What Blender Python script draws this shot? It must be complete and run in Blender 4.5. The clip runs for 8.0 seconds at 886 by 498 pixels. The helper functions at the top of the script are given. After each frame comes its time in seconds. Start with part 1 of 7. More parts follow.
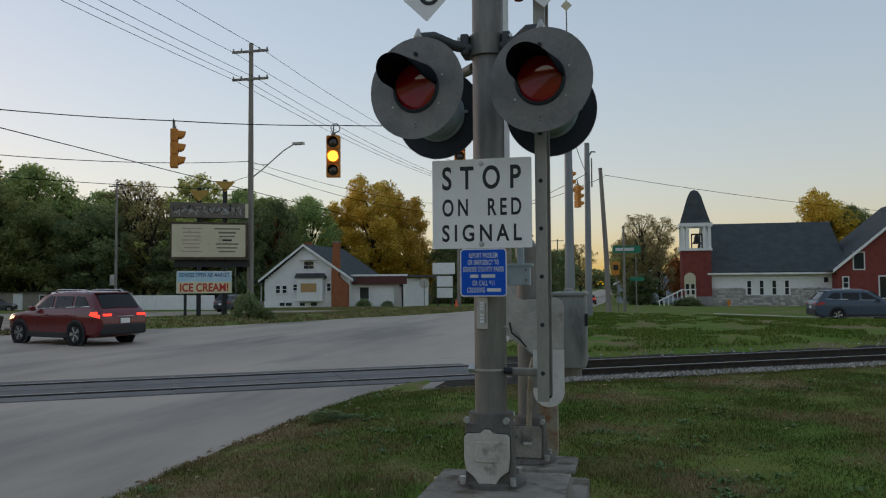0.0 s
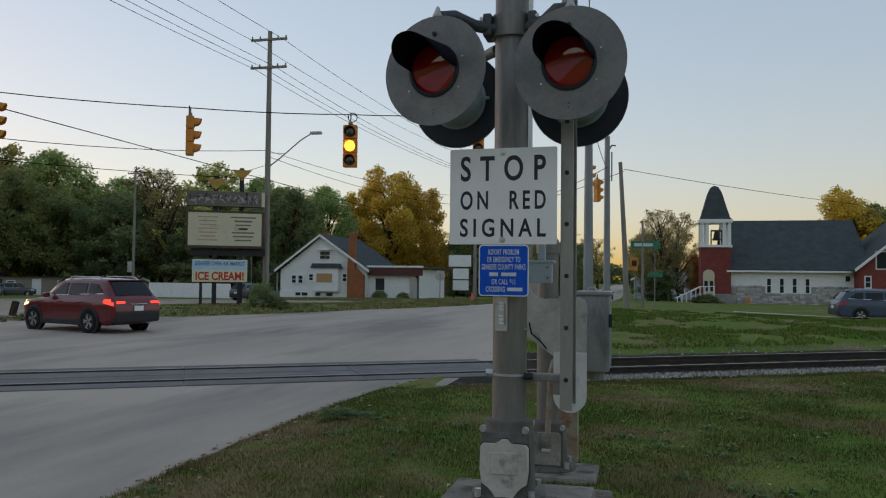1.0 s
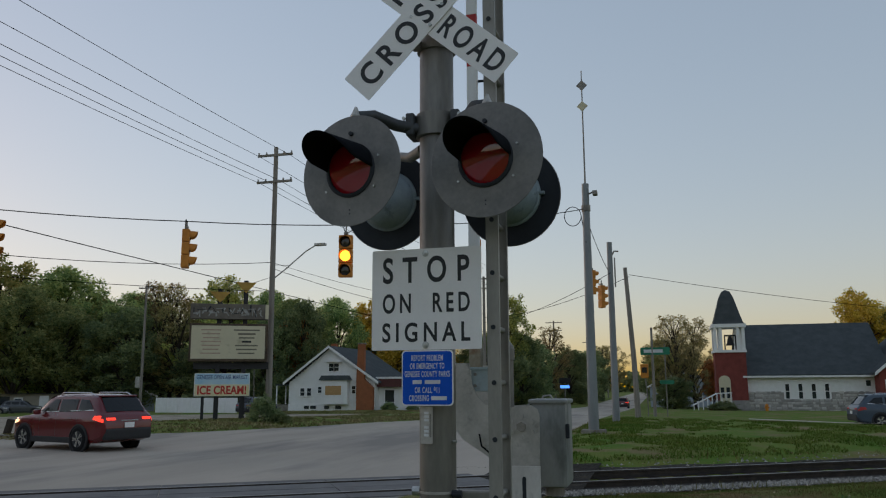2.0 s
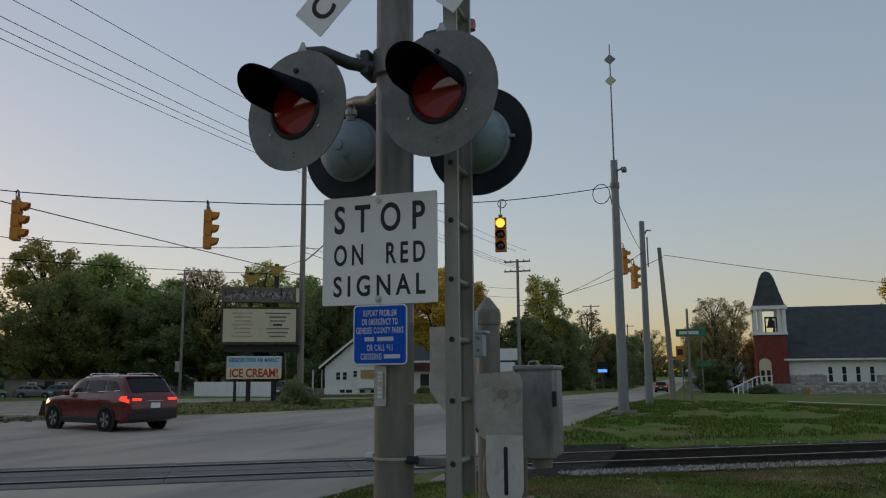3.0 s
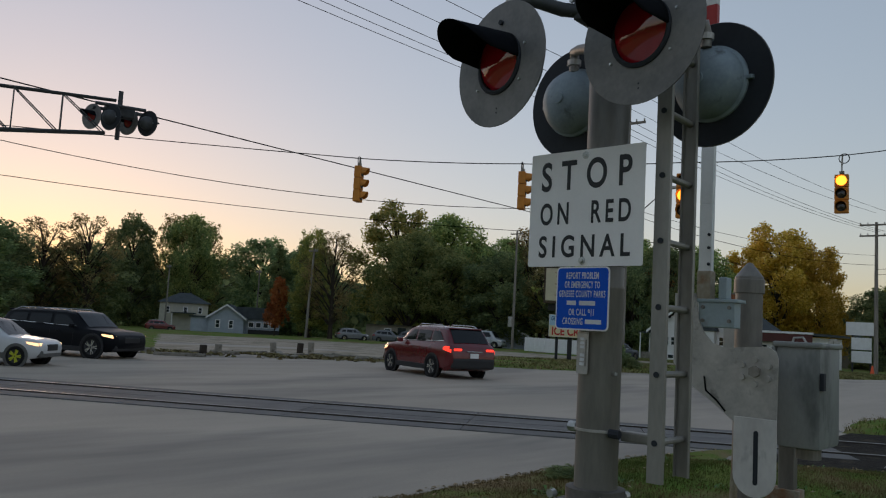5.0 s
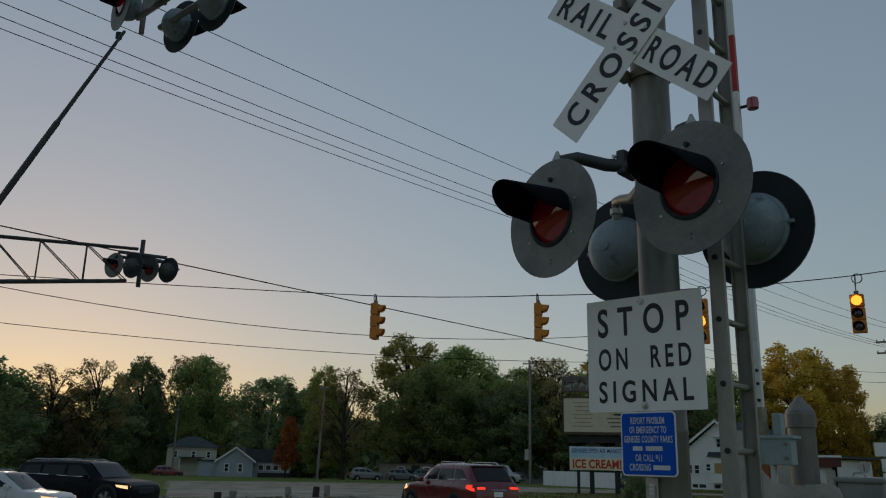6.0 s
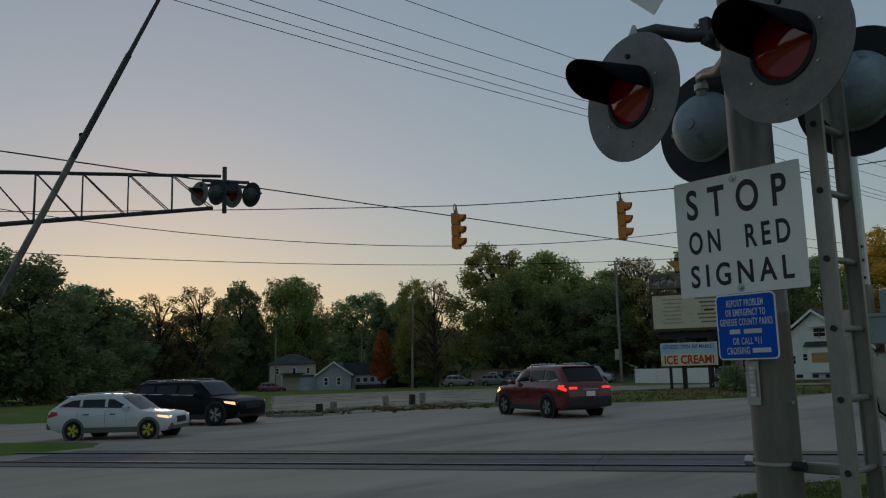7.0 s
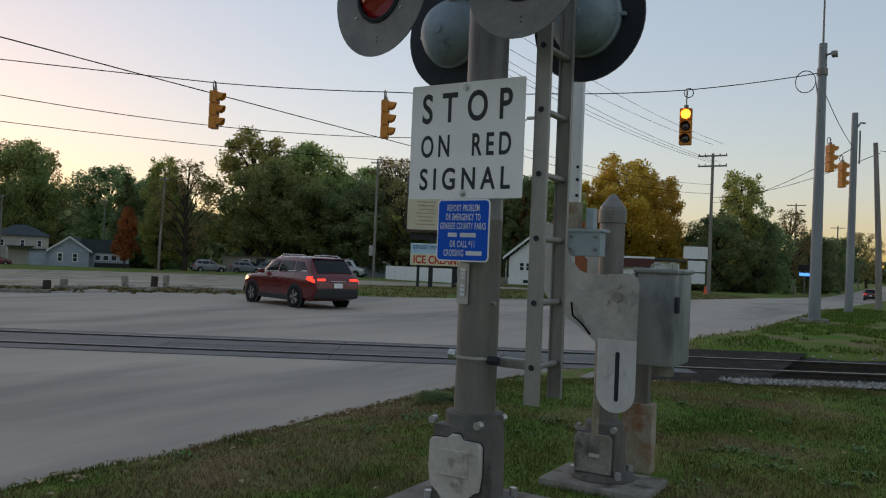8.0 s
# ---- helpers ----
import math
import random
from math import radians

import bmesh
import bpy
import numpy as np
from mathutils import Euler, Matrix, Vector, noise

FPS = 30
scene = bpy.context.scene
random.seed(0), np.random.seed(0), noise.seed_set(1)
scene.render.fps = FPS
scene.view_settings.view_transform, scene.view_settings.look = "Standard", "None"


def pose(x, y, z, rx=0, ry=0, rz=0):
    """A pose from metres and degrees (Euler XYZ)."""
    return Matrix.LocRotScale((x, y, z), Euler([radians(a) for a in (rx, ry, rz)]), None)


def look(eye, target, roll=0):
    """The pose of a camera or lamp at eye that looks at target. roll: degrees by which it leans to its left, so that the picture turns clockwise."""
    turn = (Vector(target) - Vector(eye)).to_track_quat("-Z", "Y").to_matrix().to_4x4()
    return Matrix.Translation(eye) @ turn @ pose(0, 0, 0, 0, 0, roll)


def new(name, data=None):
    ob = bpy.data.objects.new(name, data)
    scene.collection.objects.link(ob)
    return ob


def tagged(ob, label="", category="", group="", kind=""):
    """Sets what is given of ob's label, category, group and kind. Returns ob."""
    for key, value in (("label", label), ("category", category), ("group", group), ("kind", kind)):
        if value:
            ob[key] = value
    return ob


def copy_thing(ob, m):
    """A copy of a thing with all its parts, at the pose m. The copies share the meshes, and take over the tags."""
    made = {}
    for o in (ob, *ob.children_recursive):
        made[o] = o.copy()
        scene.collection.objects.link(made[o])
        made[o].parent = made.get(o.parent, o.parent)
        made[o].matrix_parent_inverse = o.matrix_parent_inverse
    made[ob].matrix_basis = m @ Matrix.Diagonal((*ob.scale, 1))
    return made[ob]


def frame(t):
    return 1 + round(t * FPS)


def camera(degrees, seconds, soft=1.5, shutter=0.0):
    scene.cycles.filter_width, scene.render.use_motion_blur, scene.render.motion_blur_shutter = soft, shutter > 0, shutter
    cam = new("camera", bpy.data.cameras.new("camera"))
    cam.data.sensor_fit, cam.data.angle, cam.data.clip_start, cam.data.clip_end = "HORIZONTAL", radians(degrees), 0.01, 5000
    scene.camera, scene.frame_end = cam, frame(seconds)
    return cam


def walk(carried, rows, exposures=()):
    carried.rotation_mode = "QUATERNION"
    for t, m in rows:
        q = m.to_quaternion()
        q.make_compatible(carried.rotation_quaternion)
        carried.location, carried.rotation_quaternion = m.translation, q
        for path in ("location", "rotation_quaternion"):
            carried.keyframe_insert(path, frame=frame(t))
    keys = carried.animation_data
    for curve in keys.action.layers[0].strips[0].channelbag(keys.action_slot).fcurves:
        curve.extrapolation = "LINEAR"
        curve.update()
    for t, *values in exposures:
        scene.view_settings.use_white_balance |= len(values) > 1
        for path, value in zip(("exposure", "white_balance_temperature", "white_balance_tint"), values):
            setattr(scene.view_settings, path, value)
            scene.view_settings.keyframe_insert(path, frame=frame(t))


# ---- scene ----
cam = camera(57.8, 8.0, soft=1.15)
PATH = [
    (0, (0.199, 0.094, 1.631), (-0.234, 2.045, 1.719), -0.4),
    (0.5, (0.125, 0.277, 1.654), (-0.35, 2.219, 1.718), -0.5),
    (1, (0.122, 0.415, 1.664), (-0.351, 2.357, 1.732), 0.6),
    (1.5, (0.428, 0.603, 1.64), (-0.044, 2.541, 1.789), 0.2),
    (1.7, (0.508, 0.685, 1.666), (0.045, 2.6, 2.01), 0.1),
    (2.8, (0.72, 1.067, 1.539), (0.103, 2.945, 1.844), -0.5),
    (3, (0.847, 1.243, 1.518), (0.253, 3.128, 1.822), -0.4),
    (3.5, (1.054, 1.455, 1.529), (0.419, 3.328, 1.823), 0.8),
    (4, (1.115, 1.681, 1.545), (0.467, 3.556, 1.798), 3.2),
    (4.5, (1.283, 1.723, 1.542), (0.316, 3.46, 1.758), 3.7),
    (5, (1.296, 1.691, 1.546), (-0.014, 3.191, 1.734), 3.2),
    (5.2, (1.247, 1.627, 1.572), (-0.078, 3.106, 1.816), 1.9),
    (6.3, (1.159, 1.399, 1.611), (-0.131, 2.824, 2.163), 1.6),
    (6.5, (1.122, 1.444, 1.592), (-0.19, 2.851, 2.14), 1.9),
    (7, (1.113, 1.52, 1.565), (-0.354, 2.848, 1.855), -1.7),
    (7.5, (1.142, 1.549, 1.557), (0.021, 3.205, 1.614), 0.6),
    (8, (1.211, 1.635, 1.559), (0.184, 3.35, 1.587), 2.3),
]
walk(cam, [(t, look(eye, target, roll)) for t, eye, target, roll in PATH],
     [(0, 0.42, 6550, 15), (0.5, 0.5, 6550, 15), (1.0, 0.46, 6550, 15), (1.7, 0.32, 6550, 15), (3, 0.04, 6550, 15), (4.5, 0.15, 6550, 15), (5.2, -0.02, 6550, 15), (6.3, -0.55, 6250, 5), (7.0, -0.5, 6250, 5), (7.5, -0.02, 6550, 15), (8, 0.36, 6550, 15)])

# ---- world and light: clear dusk, the sun just down behind the western trees ----
SUN_DIR = Vector((-0.93, 0.37, 0.0)).normalized()
world = bpy.data.worlds.new("dusk_sky")
world.use_nodes = True
scene.world = world
wn, wl = world.node_tree.nodes, world.node_tree.links
wn.clear()
sky = wn.new("ShaderNodeTexSky")
sky.sky_type, sky.sun_disc = "NISHITA", False
sky.sun_elevation, sky.sun_rotation = radians(1.0), math.atan2(SUN_DIR.x, SUN_DIR.y)
sky.air_density, sky.dust_density, sky.ozone_density = 1.0, 0.65, 2.2
back = wn.new("ShaderNodeBackground")
back.inputs["Strength"].default_value = 0.52
out = wn.new("ShaderNodeOutputWorld")
gam = wn.new("ShaderNodeGamma")
gam.inputs["Gamma"].default_value = 0.43
soft_sky = wn.new("ShaderNodeHueSaturation")
soft_sky.inputs["Saturation"].default_value = 1.05
wl.new(sky.outputs[0], gam.inputs["Color"])
wl.new(gam.outputs[0], soft_sky.inputs["Color"])
wl.new(soft_sky.outputs[0], back.inputs["Color"])
wl.new(back.outputs[0], out.inputs["Surface"])
sun = new("sun", bpy.data.lights.new("sun", "SUN"))
sun.data.energy, sun.data.angle, sun.data.color = 0.5, radians(12), (1.0, 0.72, 0.5)
sun.matrix_world = look((0, 0, 30), Vector((0, 0, 30)) - Vector((SUN_DIR.x, SUN_DIR.y, 0.09)))

# ---- materials ----


def material(name, a, b=None, scale=6.0, fine=60.0, rough=0.6, metal=0.0, bump=0.15, bump_dist=0.004, island=0.0, obj=0.0,
             stain=None, stain_scale=1.2, stain_at=0.6, coat=0.0, stretch=(1, 1, 1)):
    """Two-scale noise between colours a and b, with grain, bump and optional stains."""
    m = bpy.data.materials.new(name)
    m.use_nodes = True
    n, l = m.node_tree.nodes, m.node_tree.links
    p = n["Principled BSDF"]
    b = b or tuple(c * 0.72 for c in a)
    tc = n.new("ShaderNodeTexCoord")
    mp = n.new("ShaderNodeMapping")
    mp.inputs["Scale"].default_value = stretch
    l.new(tc.outputs["Object"], mp.inputs["Vector"])
    n1 = n.new("ShaderNodeTexNoise")
    n1.inputs["Scale"].default_value, n1.inputs["Detail"].default_value, n1.inputs["Roughness"].default_value = scale, 6, 0.62
    n2 = n.new("ShaderNodeTexNoise")
    n2.inputs["Scale"].default_value, n2.inputs["Detail"].default_value = fine, 4
    for t in (n1, n2):
        l.new(mp.outputs["Vector"], t.inputs["Vector"])
    mix = n.new("ShaderNodeMix")
    mix.data_type = "RGBA"
    mix.inputs["A"].default_value, mix.inputs["B"].default_value = (*a, 1), (*b, 1)
    ramp = n.new("ShaderNodeMapRange")
    ramp.inputs["From Min"].default_value, ramp.inputs["From Max"].default_value = 0.32, 0.68
    add = n.new("ShaderNodeMath")
    add.operation = "MULTIPLY_ADD"
    add.inputs[1].default_value, add.inputs[2].default_value = 0.35, -0.175
    l.new(n2.outputs["Fac"], add.inputs[0])
    s = n.new("ShaderNodeMath")
    l.new(n1.outputs["Fac"], s.inputs[0])
    l.new(add.outputs[0], s.inputs[1])
    l.new(s.outputs[0], ramp.inputs["Value"])
    l.new(ramp.outputs[0], mix.inputs["Factor"])
    colour = mix.outputs["Result"]
    if stain:
        n3 = n.new("ShaderNodeTexNoise")
        n3.inputs["Scale"].default_value, n3.inputs["Detail"].default_value, n3.inputs["Roughness"].default_value = stain_scale, 5, 0.6
        l.new(mp.outputs["Vector"], n3.inputs["Vector"])
        r3 = n.new("ShaderNodeMapRange")
        r3.inputs["From Min"].default_value, r3.inputs["From Max"].default_value = stain_at, stain_at + 0.14
        l.new(n3.outputs["Fac"], r3.inputs["Value"])
        m3 = n.new("ShaderNodeMix")
        m3.data_type = "RGBA"
        m3.inputs["B"].default_value = (*stain, 1)
        l.new(colour, m3.inputs["A"])
        l.new(r3.outputs[0], m3.inputs["Factor"])
        colour = m3.outputs["Result"]
    if island or obj:
        hs = n.new("ShaderNodeHueSaturation")
        src = n.new("ShaderNodeNewGeometry").outputs["Random Per Island"] if island else n.new("ShaderNodeObjectInfo").outputs["Random"]
        amt = island or obj
        v = n.new("ShaderNodeMath")
        v.operation = "MULTIPLY_ADD"
        v.inputs[1].default_value, v.inputs[2].default_value = 2 * amt, 1 - amt
        l.new(src, v.inputs[0])
        l.new(v.outputs[0], hs.inputs["Value"])
        l.new(colour, hs.inputs["Color"])
        colour = hs.outputs["Color"]
    l.new(colour, p.inputs["Base Color"])
    p.inputs["Roughness"].default_value, p.inputs["Metallic"].default_value = rough, metal
    p.inputs["Coat Weight"].default_value = coat
    if rough >= 0.84:
        p.inputs["Specular IOR Level"].default_value = 0.12
    if bump:
        bp = n.new("ShaderNodeBump")
        bp.inputs["Strength"].default_value, bp.inputs["Distance"].default_value = bump, bump_dist
        l.new(n2.outputs["Fac"], bp.inputs["Height"])
        l.new(bp.outputs[0], p.inputs["Normal"])
    return m


def glow(name, colour, strength):
    m = bpy.data.materials.new(name)
    m.use_nodes = True
    p = m.node_tree.nodes["Principled BSDF"]
    p.inputs["Base Color"].default_value = (*colour, 1)
    p.inputs["Emission Color"].default_value = (*colour, 1)
    p.inputs["Emission Strength"].default_value = strength
    return m


def leafy(name, a, b, c):
    """Leaves: three tones by clump and leaf, thin enough to let some light through."""
    m = bpy.data.materials.new(name)
    m.use_nodes = True
    n, l = m.node_tree.nodes, m.node_tree.links
    p = n["Principled BSDF"]
    geo = n.new("ShaderNodeNewGeometry")
    tc = n.new("ShaderNodeTexCoord")
    nz = n.new("ShaderNodeTexNoise")
    nz.inputs["Scale"].default_value = 0.45
    l.new(tc.outputs["Object"], nz.inputs["Vector"])
    ad = n.new("ShaderNodeMath")
    ad.operation = "MULTIPLY_ADD"
    ad.inputs[1].default_value = 0.45
    l.new(geo.outputs["Random Per Island"], ad.inputs[0])
    l.new(nz.outputs["Fac"], ad.inputs[2])
    cr = n.new("ShaderNodeValToRGB")
    cr.color_ramp.elements[0].position, cr.color_ramp.elements[1].position = 0.45, 0.95
    cr.color_ramp.elements[0].color, cr.color_ramp.elements[1].color = (*a, 1), (*c, 1)
    e = cr.color_ramp.elements.new(0.7)
    e.color = (*b, 1)
    l.new(ad.outputs[0], cr.inputs["Fac"])
    oi = n.new("ShaderNodeObjectInfo")
    hs = n.new("ShaderNodeHueSaturation")
    for socket, lo, hi in (("Hue", 0.475, 0.515), ("Value", 0.78, 1.25)):
        mr = n.new("ShaderNodeMapRange")
        mr.inputs["To Min"].default_value, mr.inputs["To Max"].default_value = lo, hi
        l.new(oi.outputs["Random"], mr.inputs["Value"])
        l.new(mr.outputs[0], hs.inputs[socket])
    l.new(cr.outputs["Color"], hs.inputs["Color"])
    l.new(hs.outputs["Color"], p.inputs["Base Color"])
    p.inputs["Roughness"].default_value = 0.7
    p.inputs["Specular IOR Level"].default_value = 0.2
    tr = n.new("ShaderNodeBsdfTranslucent")
    l.new(hs.outputs["Color"], tr.inputs["Color"])
    ms = n.new("ShaderNodeMixShader")
    ms.inputs["Fac"].default_value = 0.5
    l.new(p.outputs[0], ms.inputs[1])
    l.new(tr.outputs[0], ms.inputs[2])
    l.new(ms.outputs[0], n["Material Output"].inputs["Surface"])
    return m


def clear_glass(name, tint, rough=0.03):
    m = bpy.data.materials.new(name)
    m.use_nodes = True
    p = m.node_tree.nodes["Principled BSDF"]
    p.inputs["Base Color"].default_value = (*tint, 1)
    p.inputs["Roughness"].default_value = rough
    p.inputs["Specular IOR Level"].default_value = 0.8
    return m


ASPHALT = material("worn_asphalt", (0.485, 0.415, 0.34), (0.365, 0.315, 0.26), 0.35, 90, 0.85, bump=0.3, bump_dist=0.004, stain=(0.265, 0.238, 0.206), stain_scale=0.3, stain_at=0.5, stretch=(1.0, 0.22, 1))
LOT = material("cracked_lot", (0.48, 0.4, 0.31), (0.26, 0.215, 0.16), 0.8, 30, 0.9, bump=0.4, stain=(0.15, 0.14, 0.085), stain_scale=0.45, stain_at=0.52)
GRASS = material("mown_grass", (0.082, 0.17, 0.018), (0.165, 0.182, 0.04), 0.8, 26, 0.95, bump=0.9, bump_dist=0.03, stain=(0.225, 0.165, 0.085), stain_scale=0.45, stain_at=0.5)
# ballast colour is darkened to carry the black shading between the rails
BALLAST = material("shade_dark_ballast", (0.085, 0.075, 0.065), (0.04, 0.036, 0.032), 9, 45, 0.95, bump=1.0, bump_dist=0.03)
PANEL = material("crossing_panel", (0.15, 0.143, 0.136), (0.1, 0.096, 0.092), 2, 70, 0.8, bump=0.3, obj=0.12)
RAIL = material("rail_steel", (0.07, 0.055, 0.045), (0.035, 0.03, 0.027), 5, 60, 0.55, 0.6)
RAILTOP = material("worn_rail_top", (0.3, 0.29, 0.28), (0.2, 0.19, 0.18), 4, 50, 0.45, 0.8)
TIE = material("creosoted_tie", (0.05, 0.038, 0.03), (0.025, 0.02, 0.017), 3, 30, 0.9, bump=0.6, obj=0.2)
CONCRETE = material("weathered_concrete", (0.33, 0.3, 0.25), (0.2, 0.18, 0.15), 3, 30, 0.9, bump=0.8, bump_dist=0.008, stain=(0.12, 0.1, 0.075), stain_scale=5, stain_at=0.52)
GALV = material("dull_galvanized_steel", (0.285, 0.263, 0.232), (0.175, 0.162, 0.145), 4, 40, 0.5, 0.3, bump=0.1, stain=(0.085, 0.08, 0.07), stain_scale=2.2, stain_at=0.56, stretch=(1, 1, 0.22))
GALV_LIGHT = material("bright_galvanized_steel", (0.56, 0.53, 0.49), (0.4, 0.38, 0.35), 6, 50, 0.5, 0.35, bump=0.08, stain=(0.25, 0.24, 0.22), stain_scale=9, stain_at=0.58)
ALU = material("weathered_aluminium", (0.36, 0.338, 0.305), (0.265, 0.25, 0.225), 4, 60, 0.5, 0.35, stretch=(1, 1, 0.3))
CAST = material("painted_casting", (0.36, 0.325, 0.28), (0.21, 0.185, 0.16), 5, 40, 0.7, 0.1, bump=0.2, stain=(0.06, 0.055, 0.05), stain_scale=4.5, stain_at=0.52)
CABINET = material("grey_blue_cabinet_paint", (0.33, 0.34, 0.325), (0.26, 0.268, 0.258), 4, 60, 0.5, 0.1, stain=(0.12, 0.13, 0.125), stain_scale=3, stain_at=0.58, stretch=(1, 1, 0.4))
DISC_FRONT = material("grey_disc_paint", (0.24, 0.225, 0.215), (0.155, 0.148, 0.145), 6, 50, 0.6, stain=(0.25, 0.245, 0.235), stain_scale=3)
DISC_BLACK = material("flat_black_paint", (0.014, 0.017, 0.023), (0.023, 0.027, 0.035), 6, 50, 0.75)
DARK_STEEL = material("dark_weathered_steel", (0.075, 0.08, 0.085), (0.05, 0.052, 0.055), 6, 50, 0.6, 0.2, bump=0.1)
BASE_STEEL = material("grimy_cast_steel", (0.165, 0.15, 0.13), (0.095, 0.086, 0.075), 6, 40, 0.7, 0.15, bump=0.25, stain=(0.045, 0.04, 0.034), stain_scale=5, stain_at=0.56)
COVER = material("pale_cast_cover", (0.6, 0.545, 0.48), (0.44, 0.4, 0.345), 5, 40, 0.65, 0.1, bump=0.2, stain=(0.17, 0.145, 0.115), stain_scale=7, stain_at=0.56)
DIRTY_WHITE = material("dirty_white_paint", (0.67, 0.64, 0.6), (0.53, 0.5, 0.47), 6, 40, 0.6, bump=0.1, stain=(0.27, 0.26, 0.24), stain_scale=5, stain_at=0.6, stretch=(1, 1, 0.5))
HOUSING = material("pale_lamp_housing", (0.31, 0.375, 0.41), (0.22, 0.27, 0.3), 7, 60, 0.6, 0.2, stain=(0.1, 0.115, 0.12), stain_scale=9)
WHITE_SIGN = material("white_sheeting", (0.9, 0.86, 0.84), (0.84, 0.8, 0.78), 5, 90, 0.45, bump=0.03)
BLUE_SIGN = material("blue_sheeting", (0.006, 0.1, 0.6), (0.006, 0.085, 0.52), 5, 90, 0.5, bump=0.03)
BLUE_SIGN.node_tree.nodes["Principled BSDF"].inputs["Specular IOR Level"].default_value = 0.15
BLACK_INK = material("black_legend", (0.015, 0.015, 0.017), None, 5, 60, 0.5, bump=0)
WHITE_INK = material("white_legend", (0.75, 0.76, 0.78), None, 5, 60, 0.5, bump=0)
RED_TAPE = material("red_sheeting", (0.5, 0.025, 0.02), None, 5, 60, 0.45, bump=0)
RUST = material("rusted_steel", (0.42, 0.38, 0.3), (0.3, 0.24, 0.17), 5, 40, 0.85, bump=0.4, stain=(0.26, 0.1, 0.035), stain_scale=4, stain_at=0.54)
BOLT = material("bright_bolt", (0.6, 0.6, 0.58), (0.4, 0.4, 0.38), 20, 90, 0.4, 0.7)
BLUE_GREY = material("pale_blue_steel", (0.36, 0.44, 0.47), (0.3, 0.36, 0.38), 6, 50, 0.5, 0.2, stain=(0.25, 0.25, 0.24), stain_scale=7)
LENS = clear_glass("red_lens", (0.36, 0.011, 0.02), 0.04)
# blacker than the disc paint: the hood's inner shade is put into its colour
HOOD = material("shade_black_hood_paint", (0.006, 0.007, 0.01), (0.01, 0.011, 0.014), 6, 50, 0.95)
LENS.node_tree.nodes["Principled BSDF"].inputs["IOR"].default_value = 1.62
SIGNAL_YELLOW = material("signal_orange_paint", (0.66, 0.25, 0.025), (0.52, 0.18, 0.02), 5, 50, 0.6)
LIT_AMBER = glow("lit_amber_lens", (1.0, 0.36, 0.03), 2.6)
DARK_LENS = clear_glass("dark_lens", (0.02, 0.018, 0.015), 0.15)
WOOD_POLE = material("weathered_pole_wood", (0.33, 0.3, 0.265), (0.2, 0.175, 0.15), 3, 40, 0.9, bump=0.5, stretch=(3, 3, 0.2))
STEEL_POLE = material("pale_steel_pole", (0.27, 0.29, 0.3), (0.2, 0.215, 0.225), 2, 40, 0.5, 0.3, stretch=(1, 1, 0.3))
CABLE = material("black_cable", (0.012, 0.012, 0.012), None, 5, 40, 1.0, bump=0)
TYRE = material("tyre_rubber", (0.02, 0.02, 0.021), None, 10, 90, 0.85)
TRIM_BLACK = material("black_plastic_trim", (0.02, 0.02, 0.022), None, 10, 90, 0.6)
GLASS = clear_glass("tinted_car_glass", (0.012, 0.014, 0.016), 0.03)
GLASS.node_tree.nodes["Principled BSDF"].inputs["Specular IOR Level"].default_value = 0.3
PANE = clear_glass("dark_window_pane", (0.03, 0.035, 0.04), 0.05)
CHROME = material("alloy_metal", (0.6, 0.6, 0.6), (0.5, 0.5, 0.5), 10, 60, 0.25, 0.9, bump=0)
WHITE_SIDING = material("white_siding", (0.82, 0.81, 0.79), (0.74, 0.73, 0.71), 1.2, 30, 0.7, bump=0.2, stain=(0.5, 0.5, 0.48), stain_scale=0.6, stain_at=0.64)
BRICK = material("red_brick", (0.25, 0.066, 0.055), (0.18, 0.05, 0.042), 2.5, 40, 0.85, bump=0.5, obj=0.15)
CHIMNEY_BRICK = material("orange_brick", (0.36, 0.13, 0.06), (0.26, 0.1, 0.05), 3, 40, 0.85, bump=0.5)
MORTAR = material("mortar", (0.42, 0.39, 0.36), None, 4, 60, 0.95)
SHINGLE = material("dark_shingle", (0.085, 0.096, 0.1), (0.058, 0.067, 0.07), 1.4, 22, 0.9, bump=0.5, bump_dist=0.02)
STONE = material("grey_field_stone", (0.52, 0.49, 0.46), (0.37, 0.35, 0.33), 3, 30, 0.9, bump=0.5, obj=0.35)
WHITE_TRIM = material("white_trim_paint", (0.86, 0.85, 0.84), (0.77, 0.76, 0.74), 3, 60, 0.6, bump=0.05)
CREAM = material("cream_panel", (0.66, 0.6, 0.42), (0.58, 0.52, 0.36), 0.9, 30, 0.5, stain=(0.42, 0.37, 0.25), stain_scale=1.5, stain_at=0.6)
OLD_WOOD = material("weathered_boards", (0.26, 0.225, 0.19), (0.16, 0.14, 0.12), 2, 30, 0.9, bump=0.5, obj=0.2)
BARK = material("bark", (0.075, 0.06, 0.047), (0.04, 0.032, 0.026), 4, 30, 0.95, bump=0.8, bump_dist=0.02)
LEAF_GREEN = leafy("green_leaves", (0.14, 0.21, 0.08), (0.29, 0.37, 0.14), (0.5, 0.52, 0.19))
LEAF_DARK = leafy("dark_green_leaves", (0.115, 0.165, 0.085), (0.2, 0.265, 0.12), (0.34, 0.39, 0.165))
LEAF_YELLOW = leafy("yellow_leaves", (0.38, 0.29, 0.05), (0.66, 0.48, 0.065), (0.78, 0.58, 0.13))
LEAF_ORANGE = leafy("orange_leaves", (0.26, 0.13, 0.045), (0.52, 0.2, 0.05), (0.6, 0.32, 0.09))
